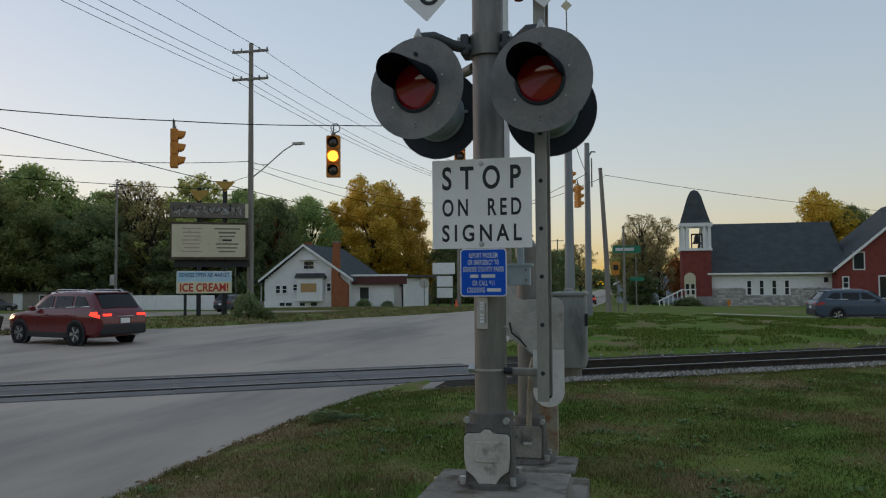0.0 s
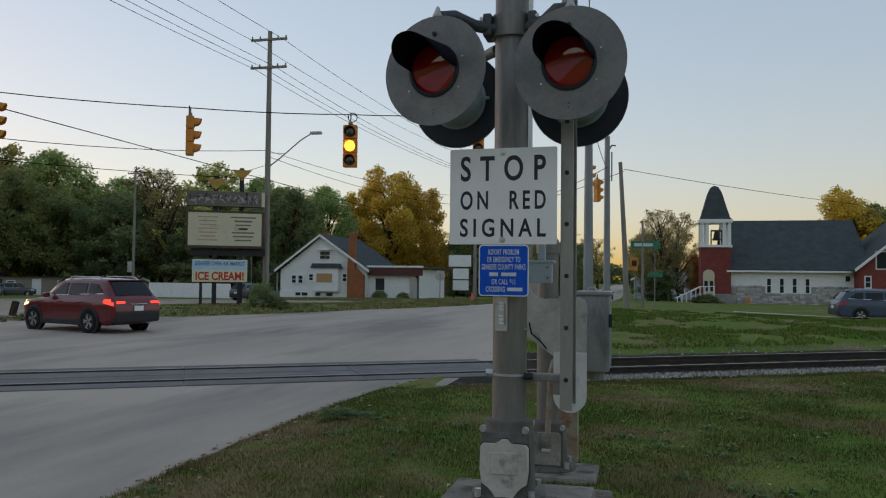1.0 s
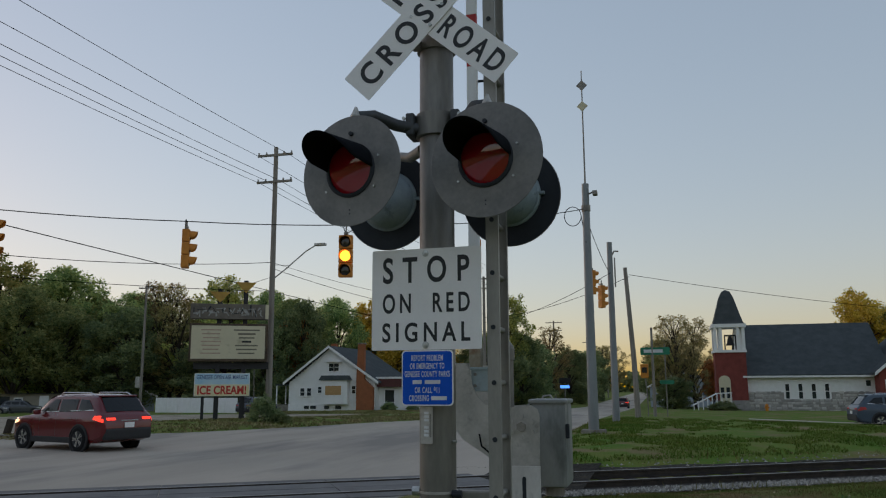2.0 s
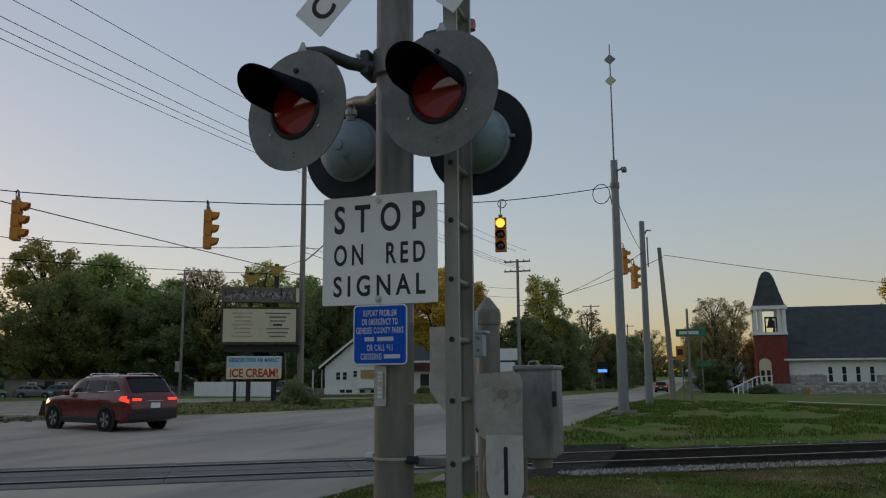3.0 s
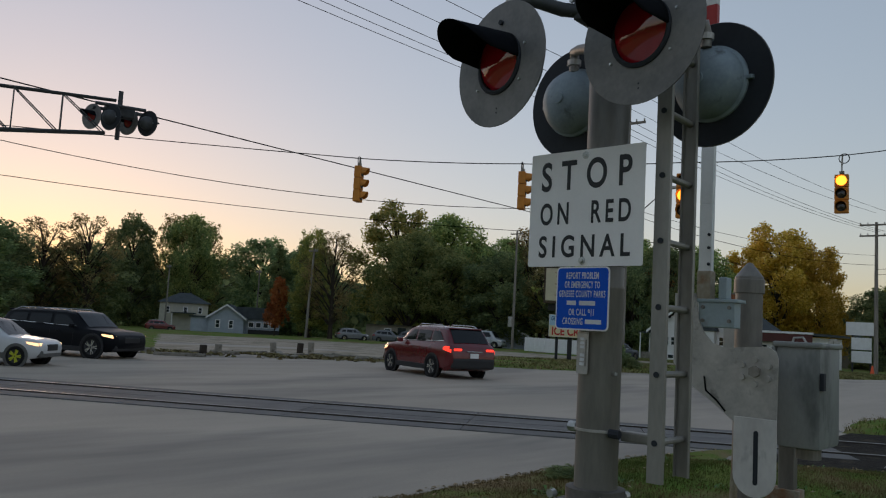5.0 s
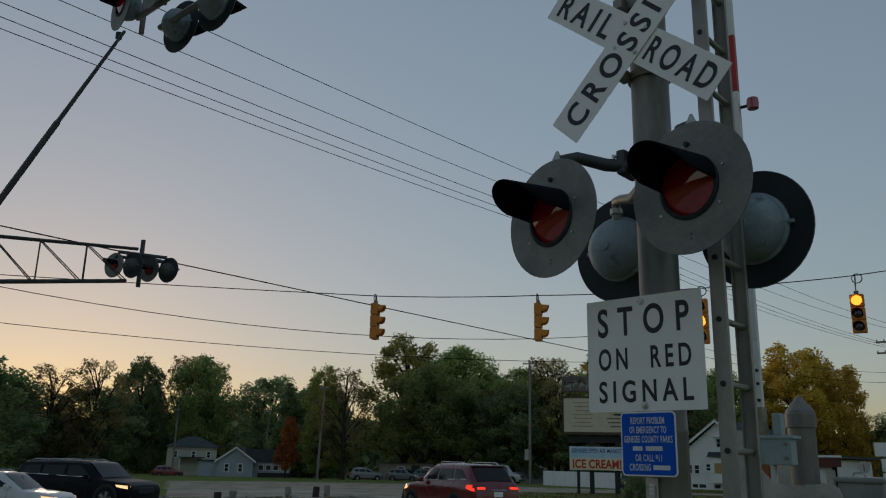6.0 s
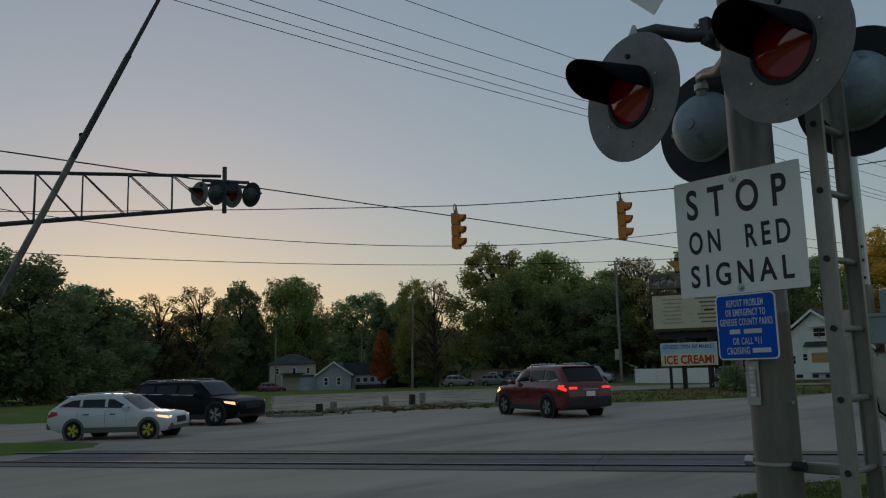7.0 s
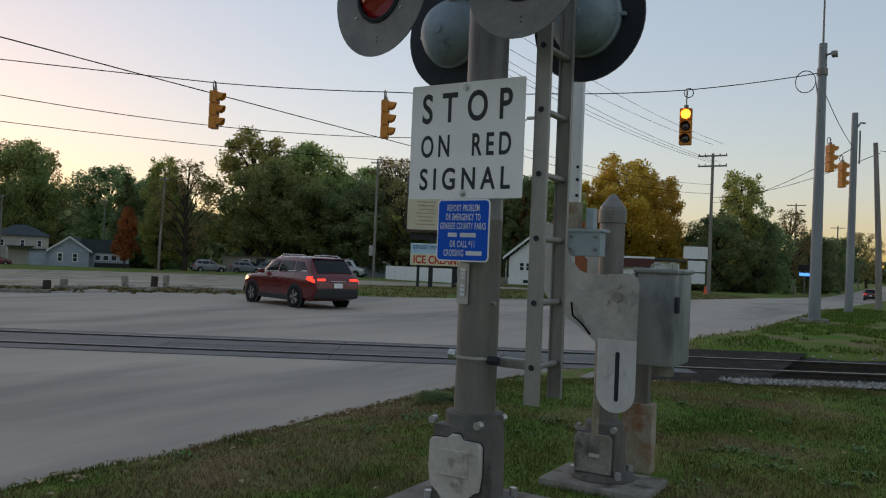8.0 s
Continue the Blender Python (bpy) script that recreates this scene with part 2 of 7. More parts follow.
LEAF_THIN = leafy("turning_leaves", (0.17, 0.17, 0.075), (0.31, 0.27, 0.11), (0.46, 0.36, 0.14))
LEAF_OLIVE = leafy("olive_leaves", (0.155, 0.21, 0.07), (0.31, 0.36, 0.11), (0.58, 0.54, 0.15))

# ---- building blocks ----
IN_WORLD = set()


def thing(name, at, label, category, group="", world=False, turn=0.0):
    """An Empty at the thing's base. world: its parts are written in world coordinates."""
    ob = new(name)
    ob.empty_display_size = 0.2
    ob.matrix_basis = pose(*at, 0, 0, turn)
    if world:
        IN_WORLD.add(ob.name)
    return tagged(ob, label, category, group)


def part(name, bm, mat, parent=None, label="", smooth=None):
    me = bpy.data.meshes.new(name)
    bmesh.ops.recalc_face_normals(bm, faces=bm.faces)
    bm.to_mesh(me)
    bm.free()
    me.materials.append(mat)
    ob = new(name, me)
    if parent is not None:
        ob.parent = parent
        if parent.name in IN_WORLD:
            ob.matrix_parent_inverse = parent.matrix_basis.inverted()
            IN_WORLD.add(ob.name)
    if smooth is not None:
        me.shade_smooth()
        me.set_sharp_from_angle(angle=radians(smooth))
    if label:
        ob["label"] = label
    return ob


def data_part(name, verts, faces, mat, parent=None, label=""):
    me = bpy.data.meshes.new(name)
    me.from_pydata(verts, [], faces)
    me.materials.append(mat)
    ob = new(name, me)
    if parent is not None:
        ob.parent = parent
        if parent.name in IN_WORLD:
            ob.matrix_parent_inverse = parent.matrix_basis.inverted()
    if label:
        ob["label"] = label
    return ob


def add_box(bm, c, s, m=None, bevel=0.0):
    r = bmesh.ops.create_cube(bm, size=1)
    vs = r["verts"]
    bmesh.ops.scale(bm, vec=s, verts=vs)
    bmesh.ops.translate(bm, vec=c, verts=vs)
    if bevel:
        es = list({e for v in vs for e in v.link_edges})
        r2 = bmesh.ops.bevel(bm, geom=es, offset=bevel, segments=2, affect="EDGES", profile=0.6)
        vs = list({v for f in r2["faces"] for v in f.verts} | {v for v in vs if v.is_valid})
    if m is not None:
        bmesh.ops.transform(bm, matrix=m, verts=[v for v in vs if v.is_valid])
    return bm


def box(c, s, m=None, bevel=0.0):
    return add_box(bmesh.new(), c, s, m, bevel)


def span(x0, x1, y0, y1, z0, z1, bevel=0.0, bm=None):
    return add_box(bm or bmesh.new(), ((x0 + x1) / 2, (y0 + y1) / 2, (z0 + z1) / 2), (abs(x1 - x0), abs(y1 - y0), abs(z1 - z0)), None, bevel)


def add_cyl(bm, p0, p1, r0, r1=None, seg=20, cap=True):
    p0, p1 = Vector(p0), Vector(p1)
    d = p1 - p0
    m = Matrix.Translation((p0 + p1) / 2) @ d.to_track_quat("Z", "Y").to_matrix().to_4x4()
    bmesh.ops.create_cone(bm, cap_ends=cap, segments=seg, radius1=r0, radius2=r0 if r1 is None else r1, depth=d.length, matrix=m)
    return bm


def cyl(p0, p1, r0, r1=None, seg=20):
    return add_cyl(bmesh.new(), p0, p1, r0, r1, seg)


def add_tube(bm, pts, r, seg=8):
    """A bent tube through the points; r may be one radius or one for each point."""
    pts = [Vector(p) for p in pts]
    rs = r if isinstance(r, (list, tuple)) else [r] * len(pts)
    rings = []
    for i, p in enumerate(pts):
        d = (pts[min(i + 1, len(pts) - 1)] - pts[max(i - 1, 0)]).normalized()
        q = d.to_track_quat("Z", "Y").to_matrix()
        rings.append([bm.verts.new(p + q @ Vector((rs[i] * math.cos(k * math.tau / seg), rs[i] * math.sin(k * math.tau / seg), 0))) for k in range(seg)])
    for a, b in zip(rings, rings[1:]):
        for k in range(seg):
            bm.faces.new((a[k], a[(k + 1) % seg], b[(k + 1) % seg], b[k]))
    bm.faces.new(rings[0][::-1])
    bm.faces.new(rings[-1])
    return bm


def tube(pts, r, seg=8):
    return add_tube(bmesh.new(), pts, r, seg)


def lathe(profile, seg=28, m=None, bm=None):
    """Turn (radius, height) pairs round the z axis."""
    bm = bm or bmesh.new()
    rings, made = [], []
    for r, z in profile:
        if r < 1e-6:
            rings.append([bm.verts.new((0, 0, z))])
        else:
            rings.append([bm.verts.new((r * math.cos(k * math.tau / seg), r * math.sin(k * math.tau / seg), z)) for k in range(seg)])
        made += rings[-1]
    for a, b in zip(rings, rings[1:]):
        for k in range(seg):
            q = [a[k % len(a)], a[(k + 1) % len(a)], b[(k + 1) % len(b)], b[k % len(b)]]
            q = [v for i, v in enumerate(q) if v not in q[:i]]
            if len(q) > 2:
                bm.faces.new(q)
    if m is not None:
        bmesh.ops.transform(bm, matrix=m, verts=made)
    return bm


def slab(outline, depth, m=None, bm=None, bevel=0.0):
    """A flat outline in x and z, thickened along y from 0 to depth."""
    bm = bm or bmesh.new()
    a = [bm.verts.new((x, 0, z)) for x, z in outline]
    b = [bm.verts.new((x, depth, z)) for x, z in outline]
    n = len(a)
    fs = [bm.faces.new(a), bm.faces.new(b[::-1])] + [bm.faces.new((a[i], b[i], b[(i + 1) % n], a[(i + 1) % n])) for i in range(n)]
    if bevel:
        bmesh.ops.bevel(bm, geom=list({e for f in fs[:2] for e in f.edges}), offset=bevel, segments=1, affect="EDGES")
    if m is not None:
        bmesh.ops.transform(bm, matrix=m, verts=bm.verts[:] if len(bm.verts) == 2 * n or bevel else a + b)
    return bm


def rounded(w, h, r, n=5):
    pts = []
    for cx, cz, a0 in ((w / 2 - r, h / 2 - r, 0), (-w / 2 + r, h / 2 - r, 90), (-w / 2 + r, -h / 2 + r, 180), (w / 2 - r, -h / 2 + r, 270)):
        pts += [(cx + r * math.cos(radians(a0 + 90 * k / n)), cz + r * math.sin(radians(a0 + 90 * k / n))) for k in range(n + 1)]
    return pts


def lettering(text, width, height, m, bold=0.012, spacing=1.0, depth=0.0008):
    """Words in the built-in font, in the x-z plane facing -y, fitted to a width and height about the origin of m."""
    cu = bpy.data.curves.new("legend", "FONT")
    cu.body, cu.size, cu.offset, cu.extrude, cu.resolution_u, cu.space_character = text, 1.0, bold, 0.0, 6, spacing
    tmp = new("legend", cu)
    me = bpy.data.meshes.new_from_object(tmp.evaluated_get(bpy.context.evaluated_depsgraph_get()))
    bm = bmesh.new()
    bm.from_mesh(me)
    bpy.data.objects.remove(tmp)
    bpy.data.meshes.remove(me)
    xs, ys = [v.co.x for v in bm.verts], [v.co.y for v in bm.verts]
    cx, cy, w, h = (min(xs) + max(xs)) / 2, (min(ys) + max(ys)) / 2, max(xs) - min(xs), max(ys) - min(ys)
    for v in bm.verts:
        v.co = Vector(((v.co.x - cx) * width / w, -depth, (v.co.y - cy) * height / h))
    bmesh.ops.transform(bm, matrix=m, verts=bm.verts)
    return bm


def letters(bm, mat, parent, label):
    """Split lettering into its characters and hang each one on the plate."""
    bm.verts.ensure_lookup_table()
    left = set(bm.verts)
    while left:
        todo, island = [next(v for v in bm.verts if v in left)], set()
        while todo:
            v = todo.pop()
            if v in left:
                left.discard(v)
                island.add(v)
                todo += [e.other_vert(v) for e in v.link_edges]
        one = bmesh.new()
        twin = {v: one.verts.new(v.co) for v in bm.verts if v in island}
        for f in bm.faces:
            if f.verts[0] in island:
                one.faces.new([twin[v] for v in f.verts])
        part("letter", one, mat, parent, label)
    bm.free()


# ---- ground, road, track ----
TRACK_0, TRACK_SLOPE = 16.6, 0.618
TRACK_A = math.atan(TRACK_SLOPE)
U = Vector((math.cos(TRACK_A), math.sin(TRACK_A), 0))
N = Vector((-U.y, U.x, 0))
TRACK = Matrix.Translation((0, TRACK_0, 0)) @ Matrix.Rotation(TRACK_A, 4, "Z")


def fall(x, y):
    """The land is level round the crossing and falls gently away past forty metres; a shallow dip lies before the church."""
    d = math.hypot(x, y)
    return -0.017 * (min(max(d, 40), 130) - 40) - 0.32 * math.exp(-((x - 11) / 7) ** 2 - ((y - 43) / 7) ** 2)


PAVED = [(-3.7, -60), (-3.72, 9.5), (-3.5, 12.0), (-3.2, 13.2), (-2.8, 14.2), (-2.6, 16.6), (-3.0, 18.6), (-3.3, 20.6), (-2.75, 24.5), (-2.6, 35), (-2.6, 60), (-2.6, 420),
         (-10.4, 420), (-10.5, 52), (-11.4, 43), (-12.4, 38.8), (-14.3, 33), (-16.8, 28.4), (-19.2, 26.3), (-21.8, 26.7), (-23.2, 31), (-23.6, 37), (-19.5, 45), (-15.5, 52), (-15, 58), (-24, 63.5),
         (-40, 63), (-52, 60), (-60, 50), (-62, 38), (-27, 17.8), (-26.5, 14.5), (-30.5, 9.8), (-60, -6.5), (-100, -31),
         (-100, -40), (-60, -15.5), (-24.5, 5.6), (-20.6, 7.2), (-19.2, 8.6), (-18.0, 8.0), (-17.6, 5.2), (-15.2, 3.6), (-14.6, 0), (-14.6, -60)]
EDGE = np.array(PAVED)


def off_road(p):
    """Signed distance from the paved outline, positive on the grass."""
    a, b = EDGE, np.roll(EDGE, -1, 0)
    best, inside = np.full(len(p), 1e9), np.zeros(len(p), bool)
    for (ax, ay), (bx, by) in zip(a, b):
        dx, dy = bx - ax, by - ay
        t = np.clip(((p[:, 0] - ax) * dx + (p[:, 1] - ay) * dy) / (dx * dx + dy * dy), 0, 1)
        best = np.minimum(best, np.hypot(p[:, 0] - ax - t * dx, p[:, 1] - ay - t * dy))
        cross = (ay > p[:, 1]) != (by > p[:, 1])
        inside ^= cross & (p[:, 0] < ax + (p[:, 1] - ay) / (dy if dy else 1e-9) * dx)
    return np.where(inside, -best, best)


def off_track(p):
    q = np.abs((p[:, 0] * N.x + p[:, 1] * N.y) - TRACK_0 * N.y)
    return q


def lawn_height(p):
    s = np.minimum(off_road(p), np.where(p[:, 0] > -3, off_track(p) - 2.35, 99))
    base = np.array([fall(x, y) for x, y in p])
    wob = np.array([noise.noise(Vector((x * 0.35, y * 0.35, 1.7))) * 0.05 + noise.noise(Vector((x * 1.7, y * 1.7, 4.2))) * 0.02 for x, y in p])
    k = np.clip(s / 1.6, 0, 1)
    edge = np.array([noise.noise(Vector((x * 1.1, y * 1.1, 9.0))) for x, y in p]) * 0.12
    rise = np.where(s + edge < 0, np.maximum((s + edge) * 0.2, -0.12), 0.03 * np.clip((s + edge) / 0.12, 0, 1) + (0.13 + wob) * k * k * (3 - 2 * k))
    return base + rise


def steps(*runs):
    v = []
    for a, b, d in runs:
        v += list(np.arange(a, b, d))
    return np.array(v + [runs[-1][1]])


def sheet(name, xs, ys, height, mat, label, category):
    X, Y = np.meshgrid(xs, ys, indexing="ij")
    p = np.stack([X.ravel(), Y.ravel()], 1)
    z = height(p)
    w, h = len(xs), len(ys)
    faces = [(i * h + j, (i + 1) * h + j, (i + 1) * h + j + 1, i * h + j + 1) for i in range(w - 1) for j in range(h - 1)]
    ob = data_part(name, [(*a, b) for a, b in zip(p.tolist(), z.tolist())], faces, mat)
    ob.data.shade_smooth()
    return tagged(ob, label, category, kind="structure")


sheet("ground", steps((-900, -120, 130), (-120, -36, 4), (-36, -5, 0.5), (-5, 8, 0.25), (8, 30, 0.6), (30, 120, 5), (120, 900, 130)),
      steps((-300, -60, 60), (-60, 0, 3), (0, 24, 0.25), (24, 56, 0.5), (56, 140, 3), (140, 440, 20), (440, 1400, 160)), lawn_height, GRASS,
      "patchy mown green grass with dry brown spots", "grass")
sheet("road", steps((-110, -40, 5), (-40, 2, 2)), steps((-62, 0, 6), (0, 60, 2), (60, 140, 5), (140, 440, 20)),
      lambda p: np.array([fall(x, y) - (0.3 if x > -2 else 0) for x, y in p]), ASPHALT, "worn grey asphalt road and intersection", "road")


def ribbon(name, near, far, lift, mat, label, category, cuts=8):
    """A paved strip between two polylines of the same length, laid a little above the road."""
    v, f = [], []
    for (ax, ay), (bx, by) in zip(near, far):
        for k in range(cuts + 1):
            x, y = ax + (bx - ax) * k / cuts, ay + (by - ay) * k / cuts
            v.append((x, y, fall(x, y) + lift))
    w = cuts + 1
    for i in range(len(near) - 1):
        f += [(i * w + k, (i + 1) * w + k, (i + 1) * w + k + 1, i * w + k + 1) for k in range(cuts)]
    return tagged(data_part(name, v, f, mat), label, category, kind="structure")


ribbon("parking_lot", [(-27, 17.6), (-25.6, 20), (-24, 23.2), (-21.8, 26.6), (-23.1, 31), (-23.5, 37), (-19.4, 45), (-15.4, 52)],
       [(-62.5, 38), (-62, 44), (-60.5, 50), (-56, 56), (-52.5, 60.5), (-46, 63), (-36, 64), (-24, 64)], 0.008, LOT, "cracked grey parking lot with weeds in the joints", "parking lot")

ribbon("church_path", [(4.6, 41.3), (9, 41.1), (15, 40.9), (24, 40.6)], [(4.8, 43.6), (9, 43.7), (15, 43.7), (24, 43.6)], 0.26, material("pale_concrete_walk", (0.6, 0.54, 0.46), (0.46, 0.41, 0.35), 1.2, 30, 0.9), "pale concrete strip across the church lawn", "path", 2)

# railway: crossing panels set in the road, open track on ballast beside it
track = thing("railway_track", (0, TRACK_0, 0), "single dark railway track on ballast through the road", "railway track")
track.matrix_basis = TRACK
S0, S1 = -19.5, -2.75


def rail_bm(s0, s1, n, z):
    prof = [(-0.07, -0.15), (0.07, -0.15), (0.07, -0.135), (0.012, -0.11), (0.012, -0.04), (0.036, -0.03), (0.036, -0.004), (-0.036, -0.004), (-0.036, -0.03), (-0.012, -0.04), (-0.012, -0.11), (-0.07, -0.135)]
    bm = bmesh.new()
    a = [bm.verts.new((s0, n + p, z + q)) for p, q in prof]
    b = [bm.verts.new((s1, n + p, z + q)) for p, q in prof]
    for i in range(len(a)):
        bm.faces.new((a[i], a[(i + 1) % len(a)], b[(i + 1) % len(a)], b[i]))
    bm.faces.new(a[::-1])
    bm.faces.new(b)
    return bm


for n in (-0.755, 0.755):
    r = part("rail", rail_bm(-60, 90, n, 0.035), RAIL, track)
    part("rail_head", box((15, n, 0.0335), (150, 0.062, 0.006)), RAILTOP, r, "polished steel running surface")
tie_mesh = None
for i in range(150):
    s = S1 + 0.3 + i * 0.55
    if tie_mesh is None:
        t0 = part("tie", box((0, 0, 0), (0.23, 2.6, 0.16), bevel=0.012), TIE, track)
        tie_mesh = t0.data
    else:
        t0 = new("tie", tie_mesh)
        t0.parent = track
    t0.matrix_basis = pose(s, random.uniform(-0.04, 0.04), -0.19, 0, 0, random.uniform(-1, 1))
panels = [(-1.33, -0.83), (-0.66, 0.0), (0.0, 0.66), (0.83, 1.33)]
count = int((S1 - S0) / 2.4)
for a, b in panels:
    shared = None
    for i in range(count):
        if shared is None:
            q = part("panel", box((0, 0, 0), ((S1 - S0) / count - 0.012, b - a - 0.014, 0.1), bevel=0.008), PANEL, track)
            shared = q.data
        else:
            q = new("panel", shared)
            q.parent = track
        q.matrix_basis = pose(S0 + (i + 0.5) * (S1 - S0) / count, (a + b) / 2, -0.034 + random.uniform(-0.003, 0.003))
bed = [(-2.7, 0.07), (-1.75, 0.0), (0, -0.14), (1.6, -0.1), (2.7, 0.0)]
v, f = [], []
for i in range(81):
    s = S1 + i * 1.0
    for n, z in bed:
        v.append((s, n, z + 0.012 * noise.noise(Vector((s, n, 2)))))
for i in range(80):
    f += [(i * 5 + k, i * 5 + 5 + k, i * 5 + 6 + k, i * 5 + 1 + k) for k in range(4)]
ob = data_part("ballast", v, f, BALLAST)
ob.matrix_basis = TRACK
tagged(ob, "crushed stone ballast, coloured dark for the shade between the rails", "ballast", kind="structure")
# gravel where the panels end, its colour darkened to match the rail-shaded ballast
v = [((x0 + n0 * U.y) / U.x, n0, 0.012 + 0.004 * noise.noise(Vector((x0 * 3, n0 * 3, 6)))) for x0 in np.linspace(-2.7, -0.7, 9) for n0 in np.linspace(-2.75, 2.75, 15)]
f = [(i * 15 + k, i * 15 + 15 + k, i * 15 + 16 + k, i * 15 + k + 1) for i in range(8) for k in range(14)]
ob = data_part("gravel_shoulder", v, f, material("shade_matched_gravel", (0.05, 0.043, 0.035), (0.022, 0.019, 0.016), 7, 45, 0.95, bump=1.0, bump_dist=0.03, stain=(0.09, 0.075, 0.05), stain_scale=2.5, stain_at=0.55))
ob.matrix_basis = TRACK
tagged(ob, "gravel beside the crossing panels, darkened to match the shaded ballast", "gravel", kind="structure")
# loose stones over the ballast
v, f = [], []
rng = random.Random(5)
for i in range(9000):
    s, n = S1 + abs(rng.gauss(0, 1)) * 11 + 0.1, rng.gauss(2.3, 0.2) if i % 25 == 0 else rng.gauss(-2.12, 0.22)
    r, k = rng.uniform(0.015, 0.045), len(v)
    z = 0.0 + 0.07 * (abs(n) - 1.75) - (0.06 if n > 0 else 0.0)
    for a in range(3):
        v.append((s + r * math.cos(a * 2.1 + i), n + r * math.sin(a * 2.1 + i), z))
    v.append((s, n, z + r * rng.uniform(0.6, 1.3)))
    f += [(k, k + 1, k + 3), (k + 1, k + 2, k + 3), (k + 2, k, k + 3)]
ob = data_part("ballast_stone", v, f, material("ballast_stone", (0.4, 0.385, 0.35), (0.2, 0.19, 0.17), 8, 40, 0.95, island=0.45))
ob.matrix_basis = TRACK
tagged(ob, "loose pale grey ballast stones along the rails", "gravel", kind="stuff")

# ---- the crossing signal: mast, flashers, signs, ladder, overhead arm ----
MX, MY = -0.594, 5.0
signal = thing("crossing_signal", (MX, MY, 0.1), "grey railroad crossing mast with red flashers, ladder and overhead arm", "crossing signal", world=True)
part("mast", lathe([(0.0, 0.44), (0.098, 0.44), (0.098, 1.745), (0.0995, 1.75), (0.0995, 1.765), (0.097, 1.77), (0.097, 7.4), (0.0, 7.42)], 36, Matrix.Translation((MX, MY, 0))), GALV, signal, smooth=40)
# base casting with its front cover
base = bmesh.new()
lathe([(0.0, 0.42), (0.21, 0.42), (0.21, 0.445), (0.15, 0.47), (0.145, 0.78), (0.135, 0.8), (0.135, 0.85), (0.0, 0.86)], 24, Matrix.Translation((MX, MY, 0)), base)
span(MX - 0.135, MX + 0.135, MY - 0.15, MY + 0.02, 0.45, 0.8, 0.012, base)
part("base_casting", base, BASE_STEEL, signal, smooth=35)
cover = [(-0.137, 0.6), (-0.135, 0.725), (-0.12, 0.742), (-0.035, 0.745), (-0.018, 0.768), (0.018, 0.768), (0.035, 0.745), (0.12, 0.742), (0.135, 0.725), (0.137, 0.6), (0.125, 0.525), (0.075, 0.5), (0.05, 0.445), (0.0, 0.425), (-0.05, 0.445), (-0.075, 0.5), (-0.125, 0.525)]
cv = part("access_cover", slab(cover, 0.03, Matrix.Translation((MX, MY - 0.182, 0)), bevel=0.006), COVER, signal, "stained pale cast cover", 30)
part("cover_gasket", slab([(x * 1.035, 0.6 + (z - 0.6) * 1.03) for x, z in cover], 0.006, Matrix.Translation((MX, MY - 0.158, 0))), DISC_BLACK, cv, "dark gasket line")
part("cover_panel", box((MX, MY - 0.186, 0.64), (0.15, 0.012, 0.12), bevel=0.005), COVER, cv)
for sx in (-1, 1):
    for sy in (-1, 1):
        part("bolt", cyl((MX + sx * 0.118, MY + sy * 0.12 - 0.04, 0.825), (MX + sx * 0.118, MY + sy * 0.12 - 0.075, 0.825), 0.019, seg=8), BOLT, signal)
        part("anchor_nut", cyl((MX + sx * 0.15, MY + sy * 0.145, 0.44), (MX + sx * 0.15, MY + sy * 0.145, 0.485), 0.02, seg=6), BOLT, signal)
# clamp band holding the ladder foot
part("clamp_band", lathe([(0.1, 1.105), (0.106, 1.105), (0.106, 1.117), (0.1, 1.117)], 32, Matrix.Translation((MX, MY, 0))), GALV_LIGHT, signal, smooth=30)
part("clamp_bolt", cyl((MX - 0.13, MY - 0.03, 1.113), (MX - 0.09, MY - 0.03, 1.113), 0.024, seg=8), BOLT, signal)
br = bmesh.new()
add_box(br, (MX + 0.2, MY + 0.06, 1.09), (0.2, 0.06, 0.045), bevel=0.008)
add_box(br, (MX + 0.27, MY + 0.06, 1.05), (0.05, 0.05, 0.11), bevel=0.008)
part("ladder_bracket", br, GALV, signal)
part("clamp_bolt", cyl((MX + 0.09, MY - 0.05, 1.105), (MX + 0.14, MY - 0.05, 1.105), 0.02, seg=8), DISC_BLACK, signal)
part("mast_stub_bolt", cyl((MX + 0.09, MY - 0.04, 1.37), (MX + 0.115, MY - 0.055, 1.37), 0.008, seg=6), BOLT, signal)

# ladder beside the mast
LX, LY0, LY1 = -0.265, 4.905, 5.185
for y in (LY0, LY1):
    q = 1 if y == LY0 else -1
    chan = [(-0.034, 0), (0.034, 0), (0.034, 0.024), (0.028, 0.024), (0.028, 0.007), (-0.028, 0.007), (-0.028, 0.024), (-0.034, 0.024)]
    rb = slab([(a, q * b) for a, b in chan], 6.37, Matrix(((1, 0, 0, LX), (0, 0, 1, y), (0, 1, 0, 0.93), (0, 0, 0, 1))))
    lr = part("ladder_rail", rb, ALU, signal)
    for i in range(22):
        z = 1.098 + i * 0.2875
        part("rung_socket", cyl((LX, LY0 - 0.0075, z), (LX, LY0 - 0.004, z), 0.013, seg=12), DISC_BLACK, lr) if y == LY0 and z < 5 else None
for i in range(22):
    part("rung", cyl((LX, LY0 + 0.003, 1.098 + i * 0.2875), (LX, LY1 - 0.003, 1.098 + i * 0.2875), 0.015, seg=10), ALU, signal)
for z in (2.95, 5.6):
    part("ladder_stay", tube([(MX + 0.09, MY, z), (LX - 0.03, MY, z)], 0.014), GALV, signal)


